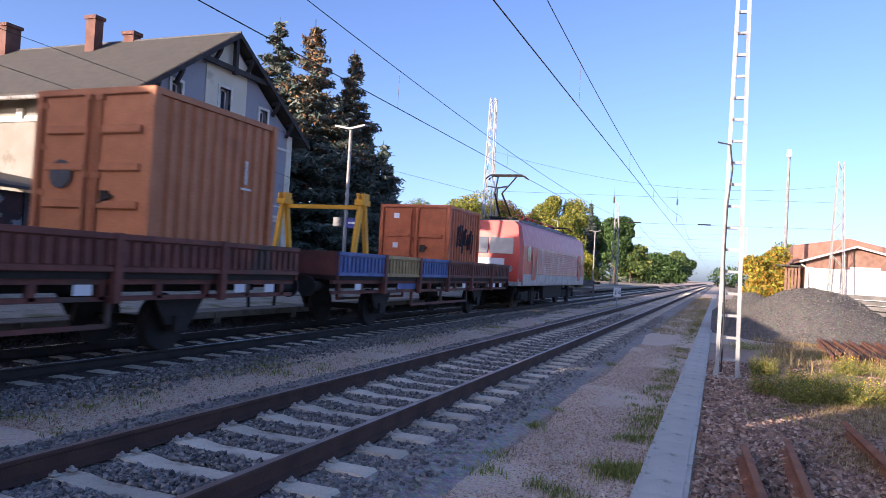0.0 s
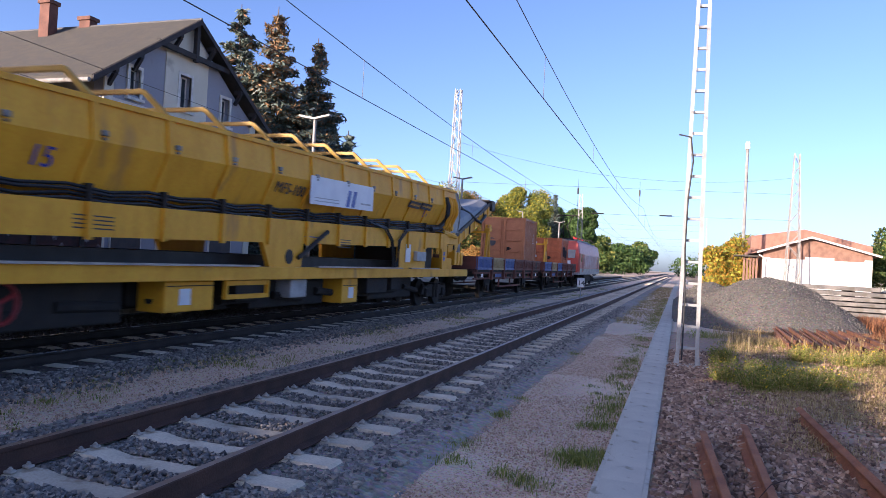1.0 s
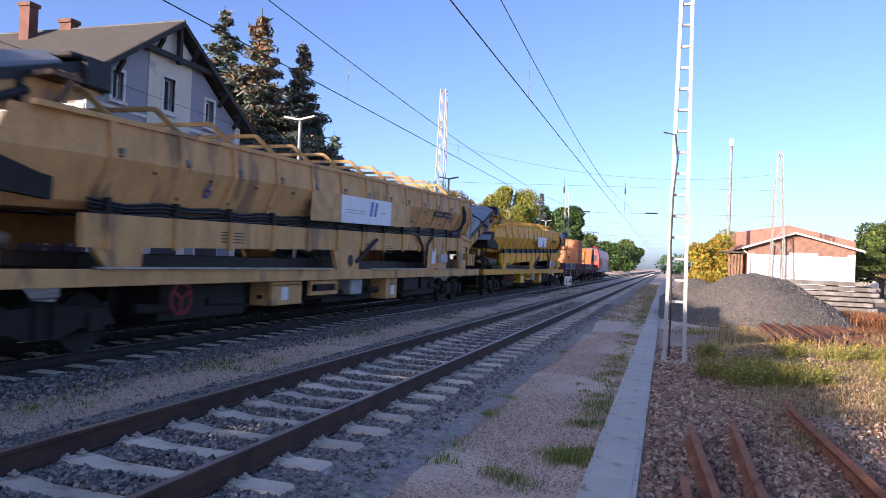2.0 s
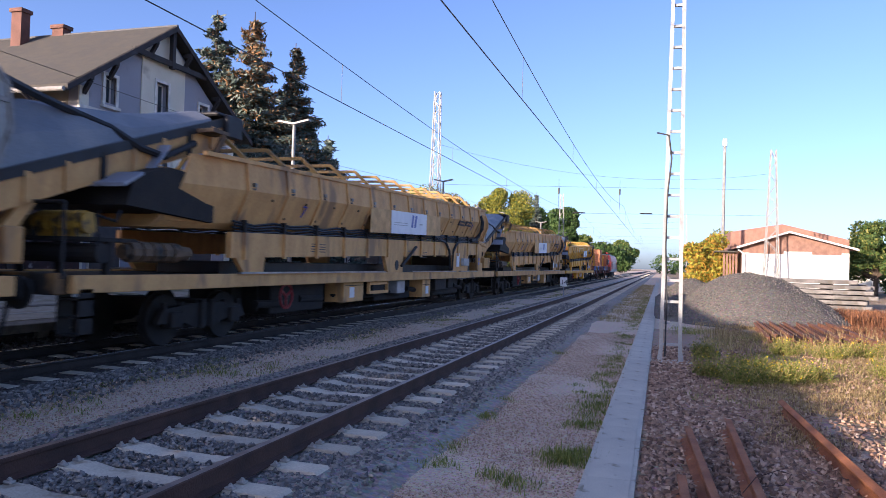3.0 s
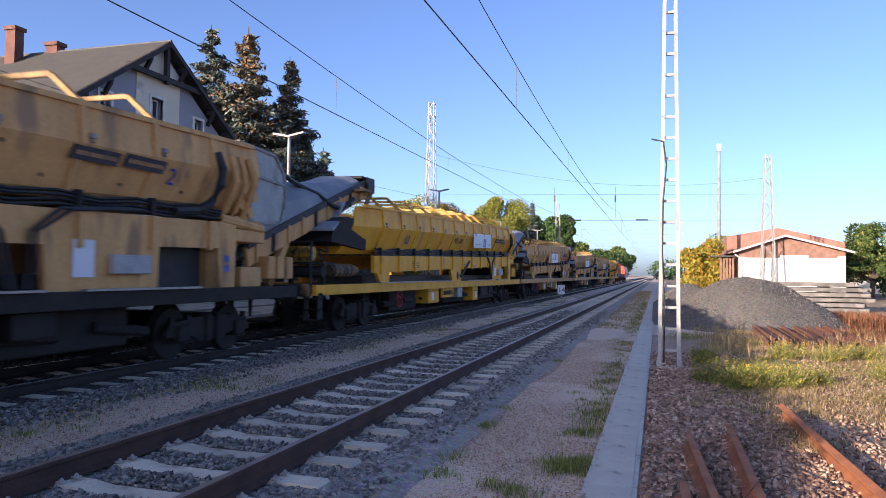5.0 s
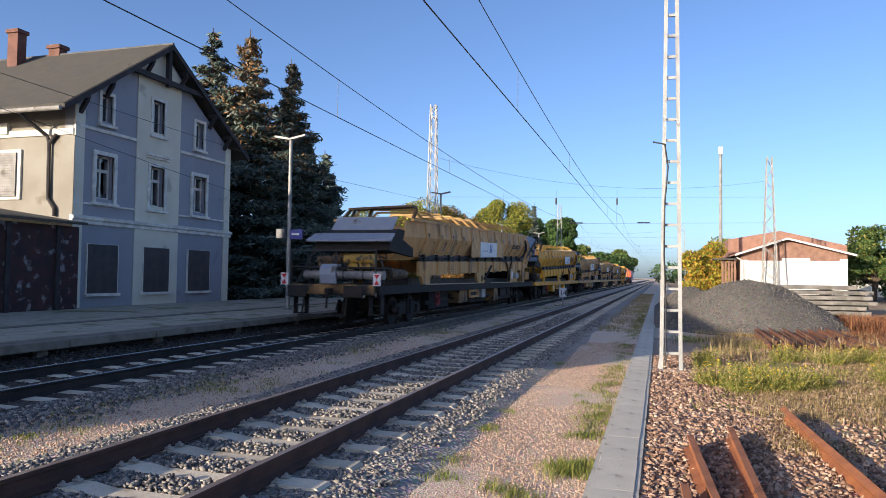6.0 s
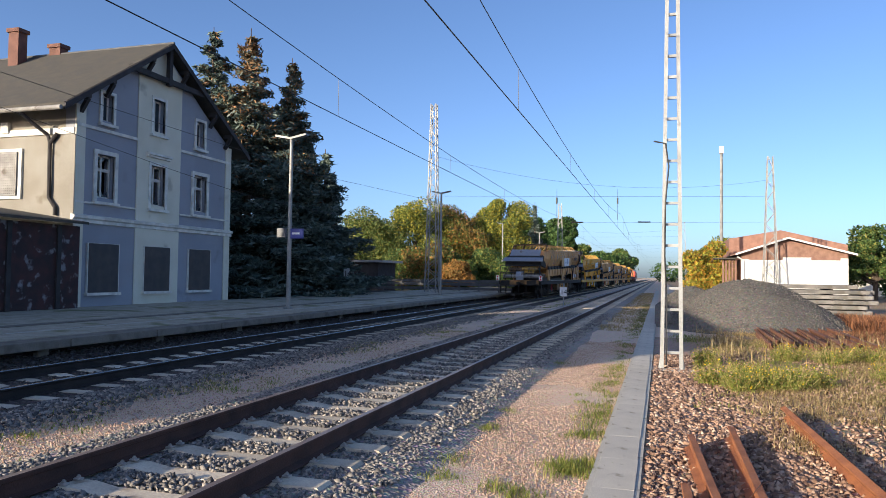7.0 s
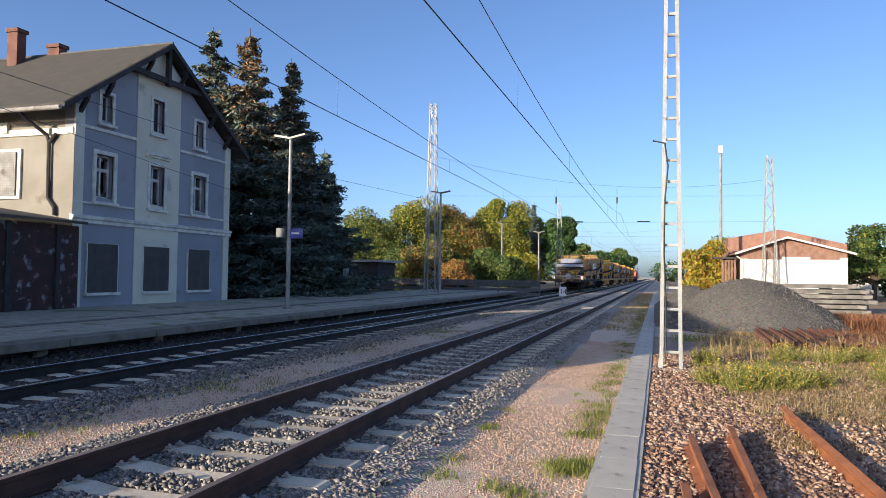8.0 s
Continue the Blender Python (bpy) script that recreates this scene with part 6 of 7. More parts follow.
leafy_tree(-17.0, 150, 8.0, 8.0, ("leafdark", "leafgreen"), "far green tree by the line", 30, n=3500, leaf=0.4)
leafy_tree(-16.0, 320, 13.0, 14.0, ("leafdark", "leafgreen"), "far green tree by the line", 31, n=4500, leaf=0.6)
leafy_tree(-20.0, 270, 9.0, 18.0, ("leafdark",), "far dark tree by the line", 32, n=3500, leaf=0.8)
spruce(-17.2, 101, GZ, 12.4, 3.6, 19)
spruce(-36.6, 80, GZ, 9.2, 4.0, 20)
leafy_tree(-36.5, 88, 8.6, 9.0, ("leafgreen",), "green broadleaf tree behind the platform", 37, n=6000)
leafy_tree(-22.0, 94, 9.6, 8.0, ("leafrust", "leafgreen"), "russet autumn tree behind the platform", 38, n=7000)
leafy_tree(-15.6, 84, 4.4, 5.0, ("leafyellow",), "yellow autumn bush behind the platform", 39, n=4000, low=0.02, name="bush")
for k in range(7):
    leafy_tree(-33.0 + 3.0 * k, 73 + 3 * (k % 2), 3.4 + 0.5 * (k % 3), 4.6, ("leafgreen", "leafdark"), "green bush behind the garden fence", 90 + k, n=2600, low=0.0, name="bush")
leafy_tree(3.7, 62, 4.6, 4.4, ("leafgold", "leafyellow"), "golden autumn bush beside the pole", 33, n=4500, low=0.02, name="bush")
leafy_tree(6.0, 74, 5.6, 5.0, ("leafgreen", "leafyellow"), "green and yellow bush beside the shed", 34, n=3500, low=0.02, name="bush")
leafy_tree(18.3, 72, 6.6, 5.4, ("leafdark", "leafgreen"), "round green tree behind the shed", 35, n=5000)
leafy_tree(22.5, 78, 4.5, 5.0, ("leafdark",), "dark shrub beside the road", 36, n=2500, low=0.02, name="bush")

# far wood that closes the horizon
r = np.random.RandomState(5)
pts = []
for xx in np.arange(-420, 300, 9.0):
    if -14 < xx < 2:
        continue
    dist = 300 + 60 * math.sin(xx * 0.03)
    c = np.array([xx, dist, 3.5 + r.uniform(-1, 2.0)])
    d = r.normal(size=(700, 3)); d /= np.linalg.norm(d, axis=1)[:, None]
    pts.append(c + d * r.uniform(0.5, 1.0, (700, 1)) * [7.5, 6, 5.0 + r.uniform(0, 2.5)])
wood = leaves("far_wood", np.concatenate(pts), 0.6, M["leafdark"], seed=6)
tagged(wood, "far line of dark woodland on the horizon", "woodland", "", "stuff")
for side, xw in (("a", -75), ("b", 75)):
    pts = []
    for yy in np.arange(-80, 300, 9.0):
        c = np.array([xw * (1.3 if yy < 150 else 1.0), yy, 3.0 + r.uniform(-1, 1.0)])
        d = r.normal(size=(600, 3)); d /= np.linalg.norm(d, axis=1)[:, None]
        pts.append(c + d * r.uniform(0.5, 1.0, (600, 1)) * [5, 6, 4.5])
    tagged(leaves("side_wood", np.concatenate(pts), 0.5, M["leafgreen"], seed=8), "line of trees beyond the gardens", "woodland", "", "stuff")

# heap of grit
xs = np.linspace(-0.2, 6.6, 46); ys = np.linspace(22.5, 36.0, 46)
def heap(x, y):
    def cone(cx, cy, h, rx, ry):
        d = math.hypot((x - cx) / rx, (y - cy) / ry)
        return h * max(0, 1 - d ** 1.6)
    z = max(cone(3.15, 28.6, 1.84, 3.5, 4.4), cone(1.25, 30.5, 1.50, 2.2, 4.0))
    return GZ - 0.06 + z + (noise.noise((x * 1.3, y * 1.3, 2)) * 0.10 + noise.noise((x * 5, y * 5, 5)) * 0.035) * (1 if z > 0.05 else 0)
hp = sheet("rubble_mound", xs, ys, heap, M["pilem"], "grey heap of crushed grit overgrown at its foot", "heap")
hp["kind"] = "thing"
for p in hp.data.polygons:
    p.use_smooth = True


def stones(name, spots, size, material, label, seed, lift=0.3):
    """Loose angular stones (squashed, jittered octahedra) at the spots."""
    r = np.random.RandomState(seed)
    n = len(spots)
    base = np.array([(1, 0, 0), (-1, 0, 0), (0, 1, 0), (0, -1, 0), (0, 0, 1), (0, 0, -1)], float)
    v = base[None] * r.uniform(0.6, 1.25, (n, 6, 1)) + r.normal(size=(n, 6, 3)) * 0.24
    q = r.normal(size=(n, 3, 3))
    q = np.linalg.qr(q)[0]
    v = np.einsum("nij,nkj->nki", q, v) * (size * r.uniform(0.55, 1.35, n))[:, None, None]
    v[:, :, 2] *= 0.8
    v += spots[:, None, :]
    v[:, :, 2] += (size * lift)
    f = np.array([(0, 2, 4), (2, 1, 4), (1, 3, 4), (3, 0, 4), (2, 0, 5), (1, 2, 5), (3, 1, 5), (0, 3, 5)])
    f = (f[None] + (np.arange(n) * 6)[:, None, None]).reshape(-1, 3)
    ob = new(name, raw_mesh(name, v.reshape(-1, 3), f, material))
    return tagged(ob, label, "stones", "", "stuff")


def scatter(n, x0, x1, y0, y1, seed, near=1.7):
    """Random spots, denser towards y0."""
    r = np.random.RandomState(seed)
    return np.stack([r.uniform(x0, x1, n), y0 + (y1 - y0) * r.uniform(0, 1, n) ** near, np.zeros(n)], 1)


def track_stones(seed, n, cx, top, y0, y1, half, name, pitch0, near=1.7, mt="stone"):
    p = scatter(n, cx - half - 0.28, cx + half + 0.28, y0, y1, seed, near)
    fringe = np.random.RandomState(seed + 9).uniform(0.0, 0.30, len(p)) ** 1.6 * 1.9
    p = p[np.abs(p[:, 0] - cx) < half - 0.12 + fringe]
    ph = np.abs(((p[:, 1] - pitch0) / 0.632 + 0.5) % 1 - 0.5) * 0.632
    inside = np.abs(p[:, 0] - cx) < 1.31
    rails_ = (np.abs(np.abs(p[:, 0] - cx) - 0.7535) < 0.09)
    keep = (~(inside & (ph < 0.125))) & (~rails_)
    p = p[keep]
    over = np.clip(np.abs(p[:, 0] - cx) - half, 0, None)
    p[:, 2] = top + 0.005 - over * 0.14
    return stones(name, p, 0.027, M[mt], "loose grey crushed stone between the sleepers", seed)


track_stones(41, 42000, TRK, -0.205, 3.5, 34, 1.6, "ballast_stones", 4.60)
track_stones(42, 14000, CX, -0.31, 5, 45, 1.45, "ballast_stones", 8.60, 1.4, "stonedark")
p = scatter(16000, CX + 1.30, CX + 2.75, 5, 42, 47, 1.5)
over = p[:, 0] - CX - 1.6
p = p[np.random.RandomState(48).uniform(size=len(p)) > np.clip(over, 0, 1) * 0.85]
p[:, 2] = np.interp(p[:, 0] - CX, [1.3, 1.6, 2.3], [-0.30, -0.30, GZ + 0.005])
stones("shoulder_stones", p, 0.032, M["stone"], "grey crushed stone on the shoulder of the main track", 49)
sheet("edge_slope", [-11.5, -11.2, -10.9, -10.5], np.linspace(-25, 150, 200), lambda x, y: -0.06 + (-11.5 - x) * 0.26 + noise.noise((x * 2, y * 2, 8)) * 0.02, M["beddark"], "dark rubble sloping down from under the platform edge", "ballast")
# the rubble's dark tone carries the shade below the edge slabs
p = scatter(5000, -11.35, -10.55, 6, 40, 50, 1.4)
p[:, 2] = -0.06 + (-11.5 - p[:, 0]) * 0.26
stones("edge_rubble", p, 0.032, M["stonedark"], "loose stones under the platform edge, coloured dark for its shade", 51)
p = scatter(17000, -0.12, 2.6, 4.5, 17, 43, 1.5)
p[:, 2] = -0.235
keep = p[:, 0] < 1.3 + 0.9 * np.random.RandomState(1).uniform(size=len(p))
stones("path_stones", p[keep], 0.034, M["stonerust"], "rust-stained loose stones beside the cable trough", 43)
p = scatter(26000, -2.3, -0.6, 4.5, 20, 44, 1.6)
p[:, 2] = GZ + 0.004
stones("grit_stones", p, 0.010, M["gritlight"], "small grit on the trodden path", 44)
p = scatter(9000, -7.3, -5.6, 5.0, 22, 45, 1.6)
p[:, 2] = GZ + 0.004
stones("grit_stones", p, 0.012, M["gritlight"], "small grit between the tracks", 45)
p = np.array([(x, y, heap(x, y)) for x, y in np.random.RandomState(46).uniform((0, 23.5), (6.2, 32), (14000, 2))])
stones("heap_stones", p[p[:, 2] > GZ + 0.1], 0.026, M["heapstone"], "stones lying on the grit heap", 46)


def blades(name, roots, height, material, label, seed, per=9, lean=0.5, width=0.006, spread=0.06, kind="stuff", category="grass", z=GZ):
    """Tufts of grass: thin bent blades (two quads each would be costly, so one long triangle pair)."""
    r = np.random.RandomState(seed)
    n = len(roots) * per
    base = np.repeat(roots, per, 0) + np.concatenate([r.normal(size=(n, 2)) * spread, np.zeros((n, 1))], 1)
    a = r.uniform(0, 2 * np.pi, n)
    d = np.stack([np.cos(a), np.sin(a), np.zeros(n)], 1)
    s = np.stack([-np.sin(a), np.cos(a), np.zeros(n)], 1) * width
    hh = (height * r.uniform(0.5, 1.25, n))[:, None]
    ln_ = r.uniform(0.1, lean, n)[:, None]
    up = np.array([0, 0, 1.0])
    mid = base + up * hh * 0.6 + d * hh * ln_ * 0.35
    tip = base + up * hh * (1 - ln_ * 0.25) + d * hh * ln_
    v = np.stack([base - s, base + s, mid + s * 0.8, mid - s * 0.8, tip + s * 0.15, tip - s * 0.15], 1).reshape(-1, 3)
    k = np.arange(n)[:, None] * 6
    f = np.concatenate([k + [0, 1, 2, 3], k + [3, 2, 4, 5]])
    return tagged(new(name, raw_mesh(name, v, f, material)), label, category, "", kind)


def on_ground(xy, z):
    return np.column_stack([xy, np.full(len(xy), z)])


R = np.random.RandomState(50)


def clumps(centres, count, rad, z):
    c = np.array(centres)
    return on_ground(np.concatenate([p + R.normal(size=(count, 2)) * rad for p in c]), z)


# sparse green tufts on the trodden strip and beside the trough
blades("grass_tufts", clumps([(-0.78, 6.55), (-0.86, 6.75), (-0.68, 6.9)], 20, 0.11, GZ), 0.085, M["grass"], "green grass tufts beside the trough covers", 51, per=14, lean=1.3, width=0.004)
tufts = [(-2.0, 6.6), (-1.3, 5.9), (-1.8, 6.1), (-2.1, 9.3), (-2.35, 10.2), (-2.0, 14.6), (-2.2, 14.9), (-1.9, 8.2), (-2.45, 7.4), (-1.05, 5.75)]
blades("grass_tufts", clumps(tufts, 9, 0.09, GZ), 0.065, M["grass"], "small green tufts on the grit path", 52, per=16, lean=1.3, width=0.004)
edge_xy = np.column_stack([R.normal(-0.78, 0.14, 260), 8 + 42 * R.uniform(size=260) ** 1.5])
blades("grass_tufts", on_ground(edge_xy, GZ), 0.06, M["grass"], "straggling weeds along the trough covers", 53, per=22, spread=0.07, lean=1.4, width=0.005)
mid_xy = np.column_stack([R.uniform(-7.3, -5.7, 420), 5 + 60 * R.uniform(size=420) ** 1.2])
blades("grass_tufts", on_ground(mid_xy[noise_mask := np.array([noise.noise((a * 0.8, b * 0.45, 4)) > 0.02 for a, b in mid_xy])], GZ), 0.055, M["grass"], "low weeds between the two tracks", 54, per=26, spread=0.12, lean=1.5, width=0.006)
far_xy = np.column_stack([R.uniform(-2.2, -0.6, 500), 24 + 60 * R.uniform(size=500)])
blades("grass_tufts", on_ground(far_xy, GZ), 0.08, M["drygrass"], "dry grass on the strip further along", 55, per=18, spread=0.2, width=0.010, lean=1.4)

# waste ground: dry grass, flowering ragweed, rusty brown weeds
xy = np.column_stack([R.uniform(1.2, 9.5, 5200), 8.0 + 24 * R.uniform(size=5200) ** 1.25])
xy = xy[np.array([noise.noise((a * 0.6, b * 0.4, 9)) > -0.12 for a, b in xy])]
rough = scatter(16000, 1.6, 9.0, 6.5, 24, 52, 1.5)
rough = rough[np.array([noise.noise((a * 0.5, b * 0.35, 29)) < 0.12 for a, b, _ in rough])]
rough[:, 2] = GZ + 0.05
stones("waste_stones", rough, 0.03, M["stonerust"], "brown stones and clods among the dry grass", 53)
blades("dry_grass", on_ground(xy, GZ + 0.03), 0.10, M["drygrass"], "bleached dry grass on the waste ground", 56, per=30, spread=0.2, lean=1.8, width=0.004)
xy = np.column_stack([R.uniform(0.5, 9.0, 1300), 10 + 13 * R.uniform(size=1300)])
xy = xy[np.array([noise.noise((a * 0.7, b * 0.5, 19)) > 0.06 for a, b in xy])]
blades("green_weeds", on_ground(xy, GZ + 0.02), 0.10, M["grass"], "low green weeds among the dry grass", 57, per=24, spread=0.16, lean=1.6, width=0.005)
tall = np.column_stack([R.uniform(1.0, 9.0, 55), 15.5 + 6 * R.uniform(size=55)])
blades("tall_grass", on_ground(tall, GZ + 0.02), 0.42, M["drygrass"], "tall dry grass stalks", 58, per=16, spread=0.16, lean=0.6)
xy = np.column_stack([R.uniform(4.3, 9.5, 380), 21.5 + 7 * R.uniform(size=380)])
blades("brown_weeds", on_ground(xy, GZ + 0.02), 0.22, M["brownweed"], "rusty brown dead weeds round the rail stack", 59, per=20, spread=0.25, lean=1.5, width=0.007)
xy = np.column_stack([R.uniform(4.0, 8.5, 260), 27 + 5 * R.uniform(size=260)])
blades("brown_weeds", on_ground(xy, GZ + 0.1), 0.42, M["brownweed"], "dark dead weeds at the foot of the heap", 60, per=26, spread=0.3, lean=1.3, width=0.010)


def ragweed(x, y, h, w, seed):
    t = thing("flowering_weed", "bushy green weed with small yellow flowers on stony ground", "weed", (x, y, GZ), "flowering weeds")
    r = np.random.RandomState(seed)
    n = 95
    bm = B()
    tips = []
    for k in range(n):
        a = r.uniform(0, 2 * np.pi); rr = w / 2 * math.sqrt(r.uniform())
        b0 = (math.cos(a) * rr * 0.35, math.sin(a) * rr * 0.35, 0)
        tp = (math.cos(a) * rr, math.sin(a) * rr, h * r.uniform(0.3, 1.05))
        rod(bm, b0, tp, 0.004, 3, 0.002)
        tips.append((np.array(b0), np.array(tp)))
    part("stem", bm, M["drygrass"], t)
    pts = np.concatenate([b + (e - b) * r.uniform(0.1, 1.0, (26, 1)) + r.normal(size=(26, 3)) * 0.03 for b, e in tips])
    leaves("foliage", pts, 0.024, M["grass"], t, seed=seed, aspect=0.4)
    fl = np.concatenate([e + r.normal(size=(1, 3)) * 0.03 for b, e in tips])
    leaves("blossom", fl, 0.012, M["flower"], t, seed=seed + 1, flat=0.3, aspect=0.9)
    return t


for k, (x, y, h, w) in enumerate(((0.85, 12.6, 0.42, 0.8), (1.2, 12.0, 0.36, 0.7), (1.75, 12.7, 0.36, 0.9), (1.6, 12.2, 0.34, 0.7), (2.35, 12.9, 0.34, 0.8), (2.9, 9.6, 0.40, 0.6), (3.0, 8.9, 0.34, 0.5), (3.4, 16.5, 0.4, 1.0), (4.2, 17.2, 0.4, 1.0), (2.6, 16.8, 0.4, 0.9), (0.9, 15.2, 0.4, 0.6), (1.5, 13.6, 0.34, 0.8), (3.9, 14.0, 0.35, 0.9), (2.0, 12.4, 0.4, 0.8))):
    ragweed(x, y, h, w, 70 + k)


# ---- loose rails, stacks ----
def loose_rail(p, q, top, tilt, label):
    """A discarded rail lying from p to q (x, y), rolled by tilt degrees."""
    p, q = Vector((p[0], p[1], 0)), Vector((q[0], q[1], 0))
    d = q - p
    bm = B()
    prism(bm, [(a, b - 0.07) for a, b in rail_profile(0.15)], "y", 0, d.length)
    ob = solid("loose_rail", bm, M["rustbright"] if p.y < 3 else M["rustdark"], label, "rail", "", "discarded rails")
    ob.matrix_world = Matrix.Translation((p.x, p.y, top)) @ Matrix.Rotation(math.atan2(-d.x, d.y), 4, "Z") @ Matrix.Rotation(radians(tilt), 4, "Y")
    return ob


loose_rail((0.56, 2.0), (0.30, 7.73), -0.15, 0, "rust-orange discarded rail lying on the stones")
loose_rail((0.71, 2.0), (0.73, 8.32), -0.15, 0, "rust-orange discarded rail lying on the stones")
loose_rail((0.28, 2.0), (0.19, 5.89), -0.15, 0, "short rust-orange discarded rail lying on the stones")
loose_rail((1.74, 2.0), (1.49, 9.75), -0.13, -28, "thick rust-orange discarded rail tilted on the stones")
random.seed(9)
for k in range(15):
    x, y = 2.62 + 0.175 * k, 19.2 - 0.02 * k + random.uniform(-0.3, 0.5)
    loose_rail((x, y), (x + 0.55 + random.uniform(-0.25, 0.25), y + 9.3), -0.14 + 0.05 * (k % 2), random.uniform(-25, 25), "dark rusty discarded rail in a stack in the grass")
bm = B()
random.seed(3)
pts = [Vector((0.62, 5.75, -0.12)), Vector((0.72, 5.85, -0.02)), Vector((0.9, 6.05, 0.0)), Vector((1.02, 6.2, -0.06)), Vector((0.95, 6.12, -0.13)), Vector((0.78, 5.95, -0.11))]
tube(bm, pts, 0.0035, 5)
solid("wire_scrap", bm, M["rust"], "tangled grey scrap wire across the loose rails", "wire")

stk = mesh_of("sleeper_beam", box(B(), -1.85, 1.85, -0.13, 0.13, 0.0, 0.2, 0.02), M["oldconc"])
sg = thing("sleeper_stack", "stack of old grey concrete sleepers behind the heap", "stack", (8.4, 42.0, GZ))
random.seed(12)
for lay in range(6):
    for k in range(7):
        b_ = new("sleeper_beam", stk)
        b_.parent = sg
        b_.matrix_basis = pose(random.uniform(-0.3, 0.3) + (0.0 if lay < 5 else -0.45), -1.1 + 0.36 * k, 0.26 * lay + 0.03, 0, 0, random.uniform(-2, 2))
    for x in (-0.6, 0.9):
        bm = B()
        box(bm, x - 0.05 + 0.6, x + 0.05 + 0.6, -1.3, 1.4, 0.26 * lay - 0.03, 0.26 * lay + 0.03)
        part("batten", bm, M["wood"], sg)

# ---- shed ----
SY = 58.0
sx0, sx1 = 5.85, 13.05
shed = thing("storage_shed", "white-walled shed with brown gable boards and red tiled roof", "shed", (0, 0, 0))
ze, zr = 3.45, 4.55
xm = 9.0
bm = B()
box(bm, sx0, sx1, SY, SY + 0.3, GZ - 0.1, 2.95)
part("front_wall", bm, M["shedwhite"], shed, "white painted front wall")
for a, b, z in ((sx0, sx0 + 0.5, 3.0), (xm - 0.3, xm + 1.6, 3.15), (sx1 - 0.5, sx1, 3.1)):
    bm = B()
    box(bm, a, b, SY - 0.01, SY + 0.2, 2.95, z)
    part("wall_edge", bm, M["shedwhite"], shed)
bm = B()
prism(bm, [(sx0, 2.95), (sx1, 2.95), (sx1, ze + 0.05), (xm, zr - 0.12), (sx0, ze - 0.05)], "y", SY + 0.02, SY + 0.25)
part("gable_cladding", bm, M["shedbrown"], shed, "brown gable cladding")
bm = B()
box(bm, sx0, sx0 + 0.3, SY + 0.3, SY + 22, GZ - 0.1, ze - 0.1)
box(bm, sx1 - 0.3, sx1, SY + 0.3, SY + 22, GZ - 0.1, ze - 0.1)
part("side_wall", bm, M["brick"], shed)
for a, b in ((sx0 - 0.45, xm), (sx1 + 0.5, xm)):
    bm = B()
    za = ze - 0.12 if a < xm else ze - 0.12
    prism(bm, [(a, za), (b, zr), (b, zr + 0.12), (a, za + 0.12)], "y", SY - 0.5, SY + 22)
    part("roof", bm, M["shedroof"], shed, "red-brown tiled roof pitch")
    bm = B()
    prism(bm, [(a, za - 0.04), (b, zr - 0.04), (b, zr + 0.10), (a, za + 0.10)], "y", SY - 0.56, SY - 0.5)
    part("verge_board", bm, M["shedwhite"], shed)
bm = B()
prism(bm, [(5.6, 4.92), (9.6, 5.62), (14.6, 4.4), (14.6, 3.9), (5.6, 3.5)], "y", SY + 7, SY + 20)
part("rear_roof", bm, M["shedroof"], shed)
for k in range(5):
    bm = B()
    box(bm, sx0 - 1.3 + 0.22 * k, sx0 - 1.16 + 0.22 * k, SY + 0.6, SY + 0.7, GZ, 3.0 - 0.1 * (k % 2))
    part("side_plank", bm, M["shedbrown"], shed)
bm = B()
box(bm, sx0 - 1.9, sx0 - 0.3, SY + 0.2, SY + 2.2, 3.0, 3.12)
part("porch_roof", bm, M["rooffelt"], shed)
bm = B()
rod(bm, (sx0 - 0.3, SY - 0.1, 3.2), (sx0 + 0.15, SY - 0.1, 2.9), 0.05, 6)
rod(bm, (sx0 + 0.15, SY - 0.1, 2.9), (sx0 + 0.15, SY - 0.1, GZ), 0.05, 6)
part("downpipe", bm, M["shedwhite"], shed)

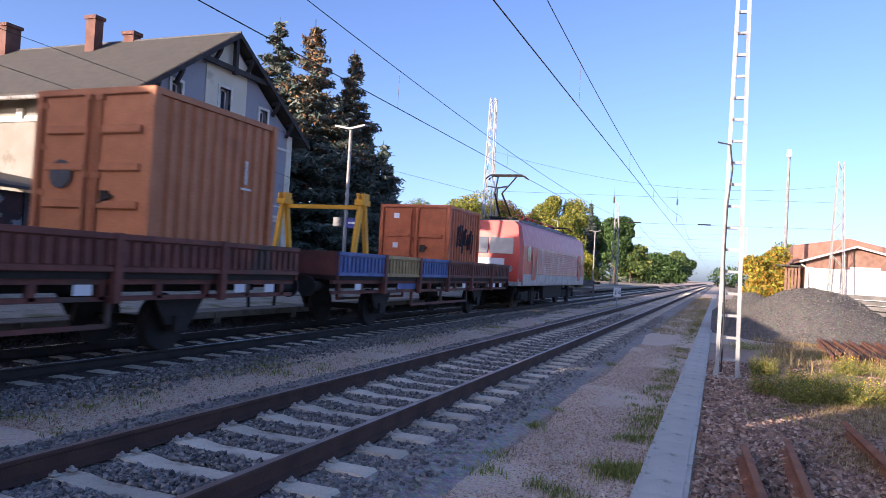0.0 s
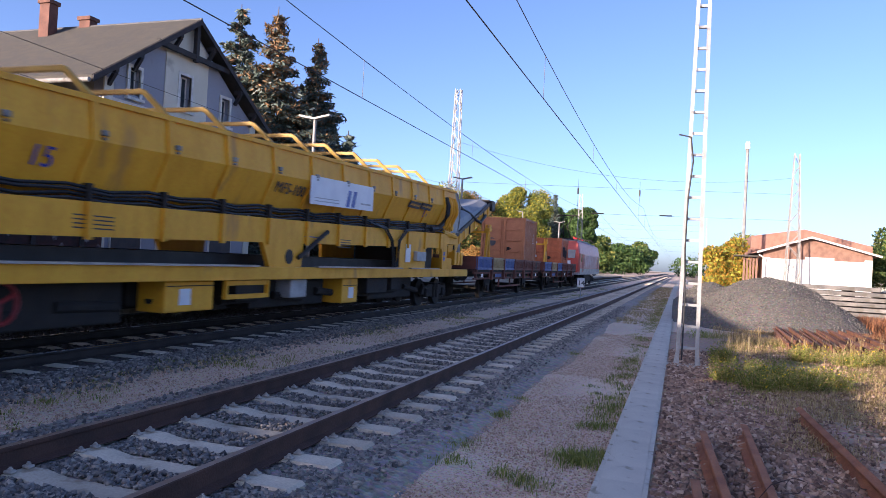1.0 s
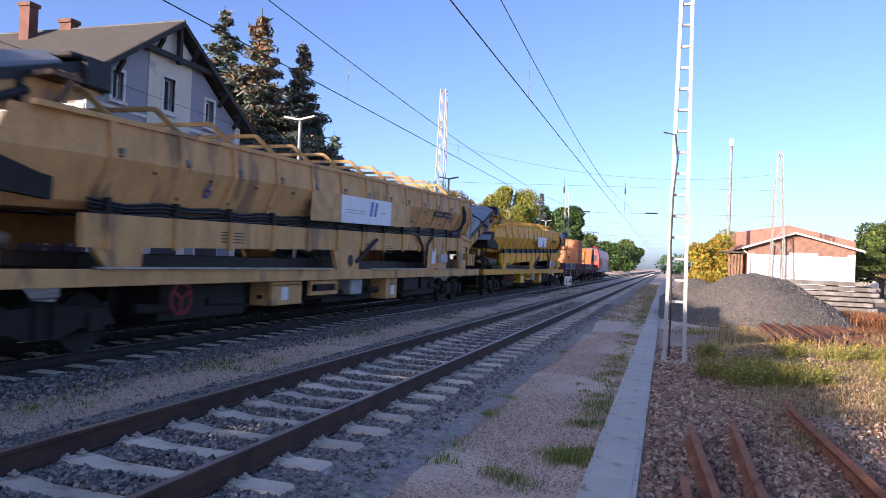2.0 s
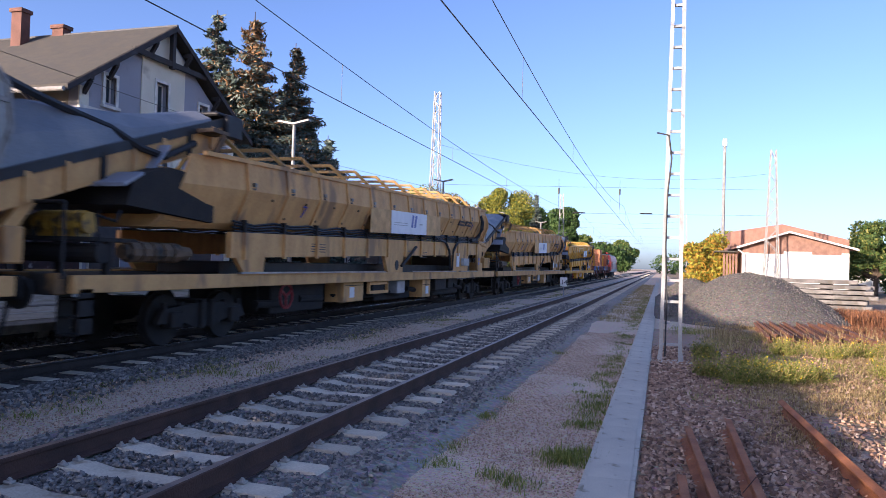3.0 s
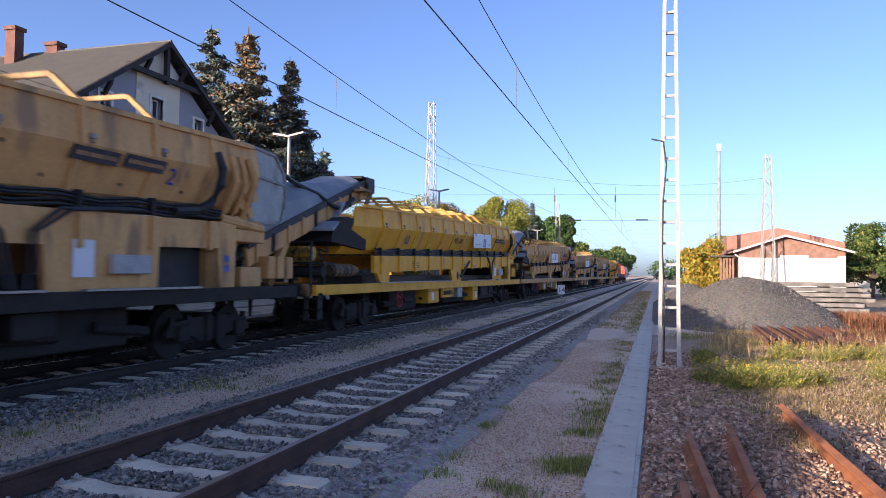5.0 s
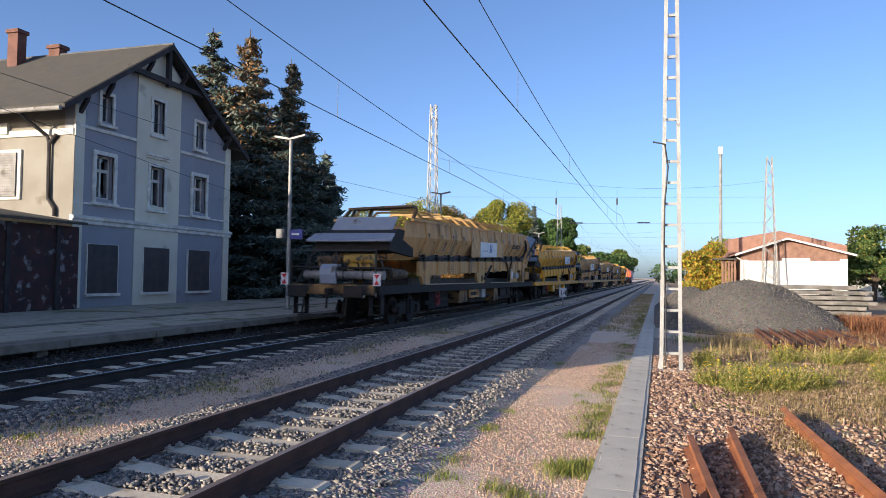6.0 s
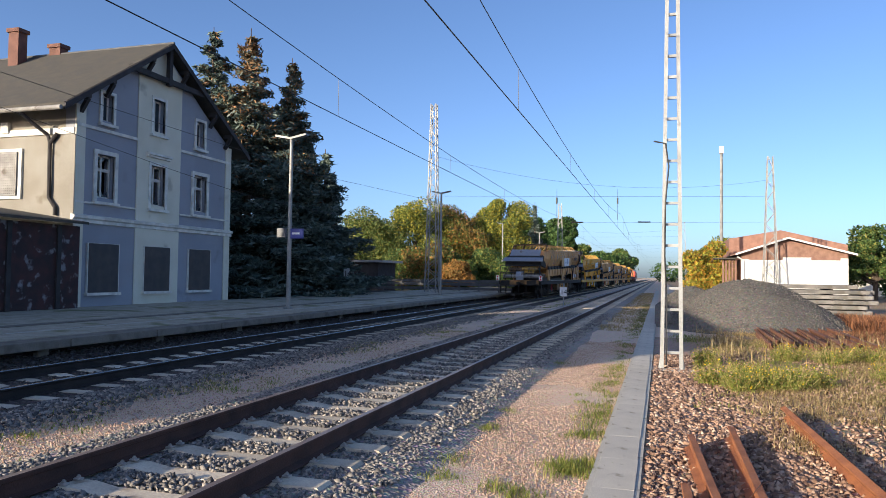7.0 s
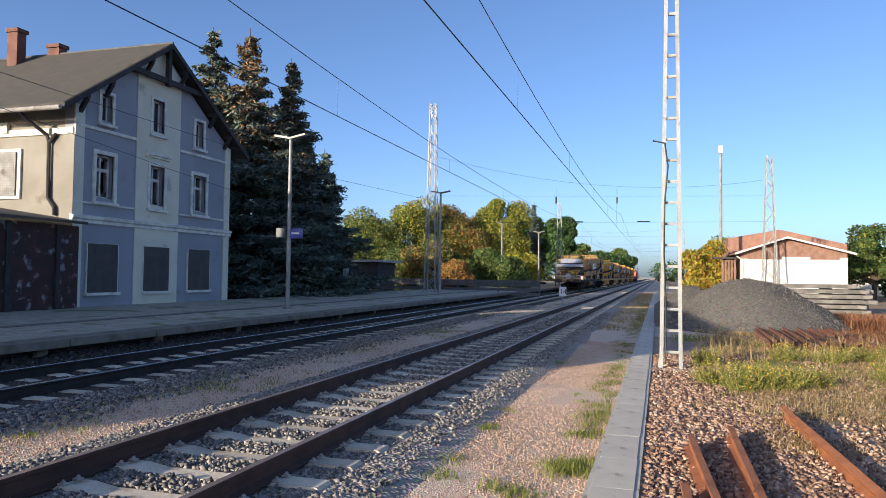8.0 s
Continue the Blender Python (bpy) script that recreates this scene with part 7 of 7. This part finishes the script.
# parked car and far house at the road
car = thing("parked_car", "small white car parked by the road", "car", (19.3, 66, GZ))
bm = B()
loft(bm, [[(x * s, y, z) for x, z in ((-0.8, 0.3), (0.8, 0.3), (0.82, zt), (-0.82, zt))] for y, s, zt in ((-2.0, 0.9, 0.75), (-1.2, 1, 0.85), (1.6, 1, 0.9), (2.0, 0.92, 0.8))])
part("body", bm, M["white"], car)
bm = B()
loft(bm, [[(x, y, z) for x, z in ((-0.74 * s, 0.85), (0.74 * s, 0.85), (0.62 * s, zt), (-0.62 * s, zt))] for y, s, zt in ((-0.9, 0.95, 0.9), (-0.3, 1, 1.4), (1.2, 1, 1.42), (1.8, 0.95, 0.95))])
part("cabin", bm, M["glass"], car)
for x in (-0.72, 0.72):
    for y in (-1.25, 1.25):
        bm = B()
        disc(bm, (x, y, 0.3), (1, 0, 0), 0.3, 0.18, 16)
        part("tyre", bm, M["black"], car)
fh = thing("far_house", "far red-roofed house beyond the road", "house", (27.0, 92, GZ))
bm = B()
box(bm, -4, 6, 0, 9, -0.1, 2.6)
part("wall", bm, M["wallcream"], fh)
bm = B()
prism(bm, [(-0.6, 2.5), (9.6, 2.5), (4.5, 5.2)], "x", -4.5, 6.5)
part("roof", bm, M["shedroof"], fh)

# low shelter, fence and hut behind the platform
hut = thing("garden_hut", "dark low flat-roofed hut behind the platform", "hut", (-26.0, 56.0, GZ))
bm = B()
box(bm, -4.0, 3.2, 0, 4, 0, 2.75)
part("wall", bm, M["wood"], hut)
bm = B()
box(bm, -4.4, 3.8, -0.4, 4.4, 2.75, 2.95, 0.02)
part("flat_roof", bm, M["galv"], hut)
fence = thing("garden_fence", "grey slatted garden fence behind the platform", "fence", (0, 0, GZ))
for k in range(13):
    bm = B()
    box(bm, -28.0 + 1.6 * k, -27.9 + 1.6 * k, 54.0, 54.1, 0, 1.35)
    part("post", bm, M["asphalt"], fence)
for k in range(12):
    bm = B()
    for z in (0.25, 0.6, 0.95, 1.2):
        box(bm, -27.9 + 1.6 * k, -26.4 + 1.6 * k, 54.03, 54.07, z, z + 0.22)
    part("panel", bm, M["asphalt"], fence)

# unseen shade caster added south of the house, beyond the view
ob_ = thing("unseen_shade_block", "unseen brick block added to cast shade over the tracks", "building", (0, 0, 0))
bm = B()
box(bm, -22.0, -17.6, -12.3, 8.2, GZ - 0.2, 7.5)
part("wall", bm, M["brick"], ob_)
bm = B()
prism(bm, [(-22.3, 7.5), (-17.3, 7.5), (-17.3, 7.6), (-19.8, 8.4), (-22.3, 7.6)], "y", -12.6, 8.5)
part("roof", bm, M["rooffelt"], ob_)

build_train()
motions()
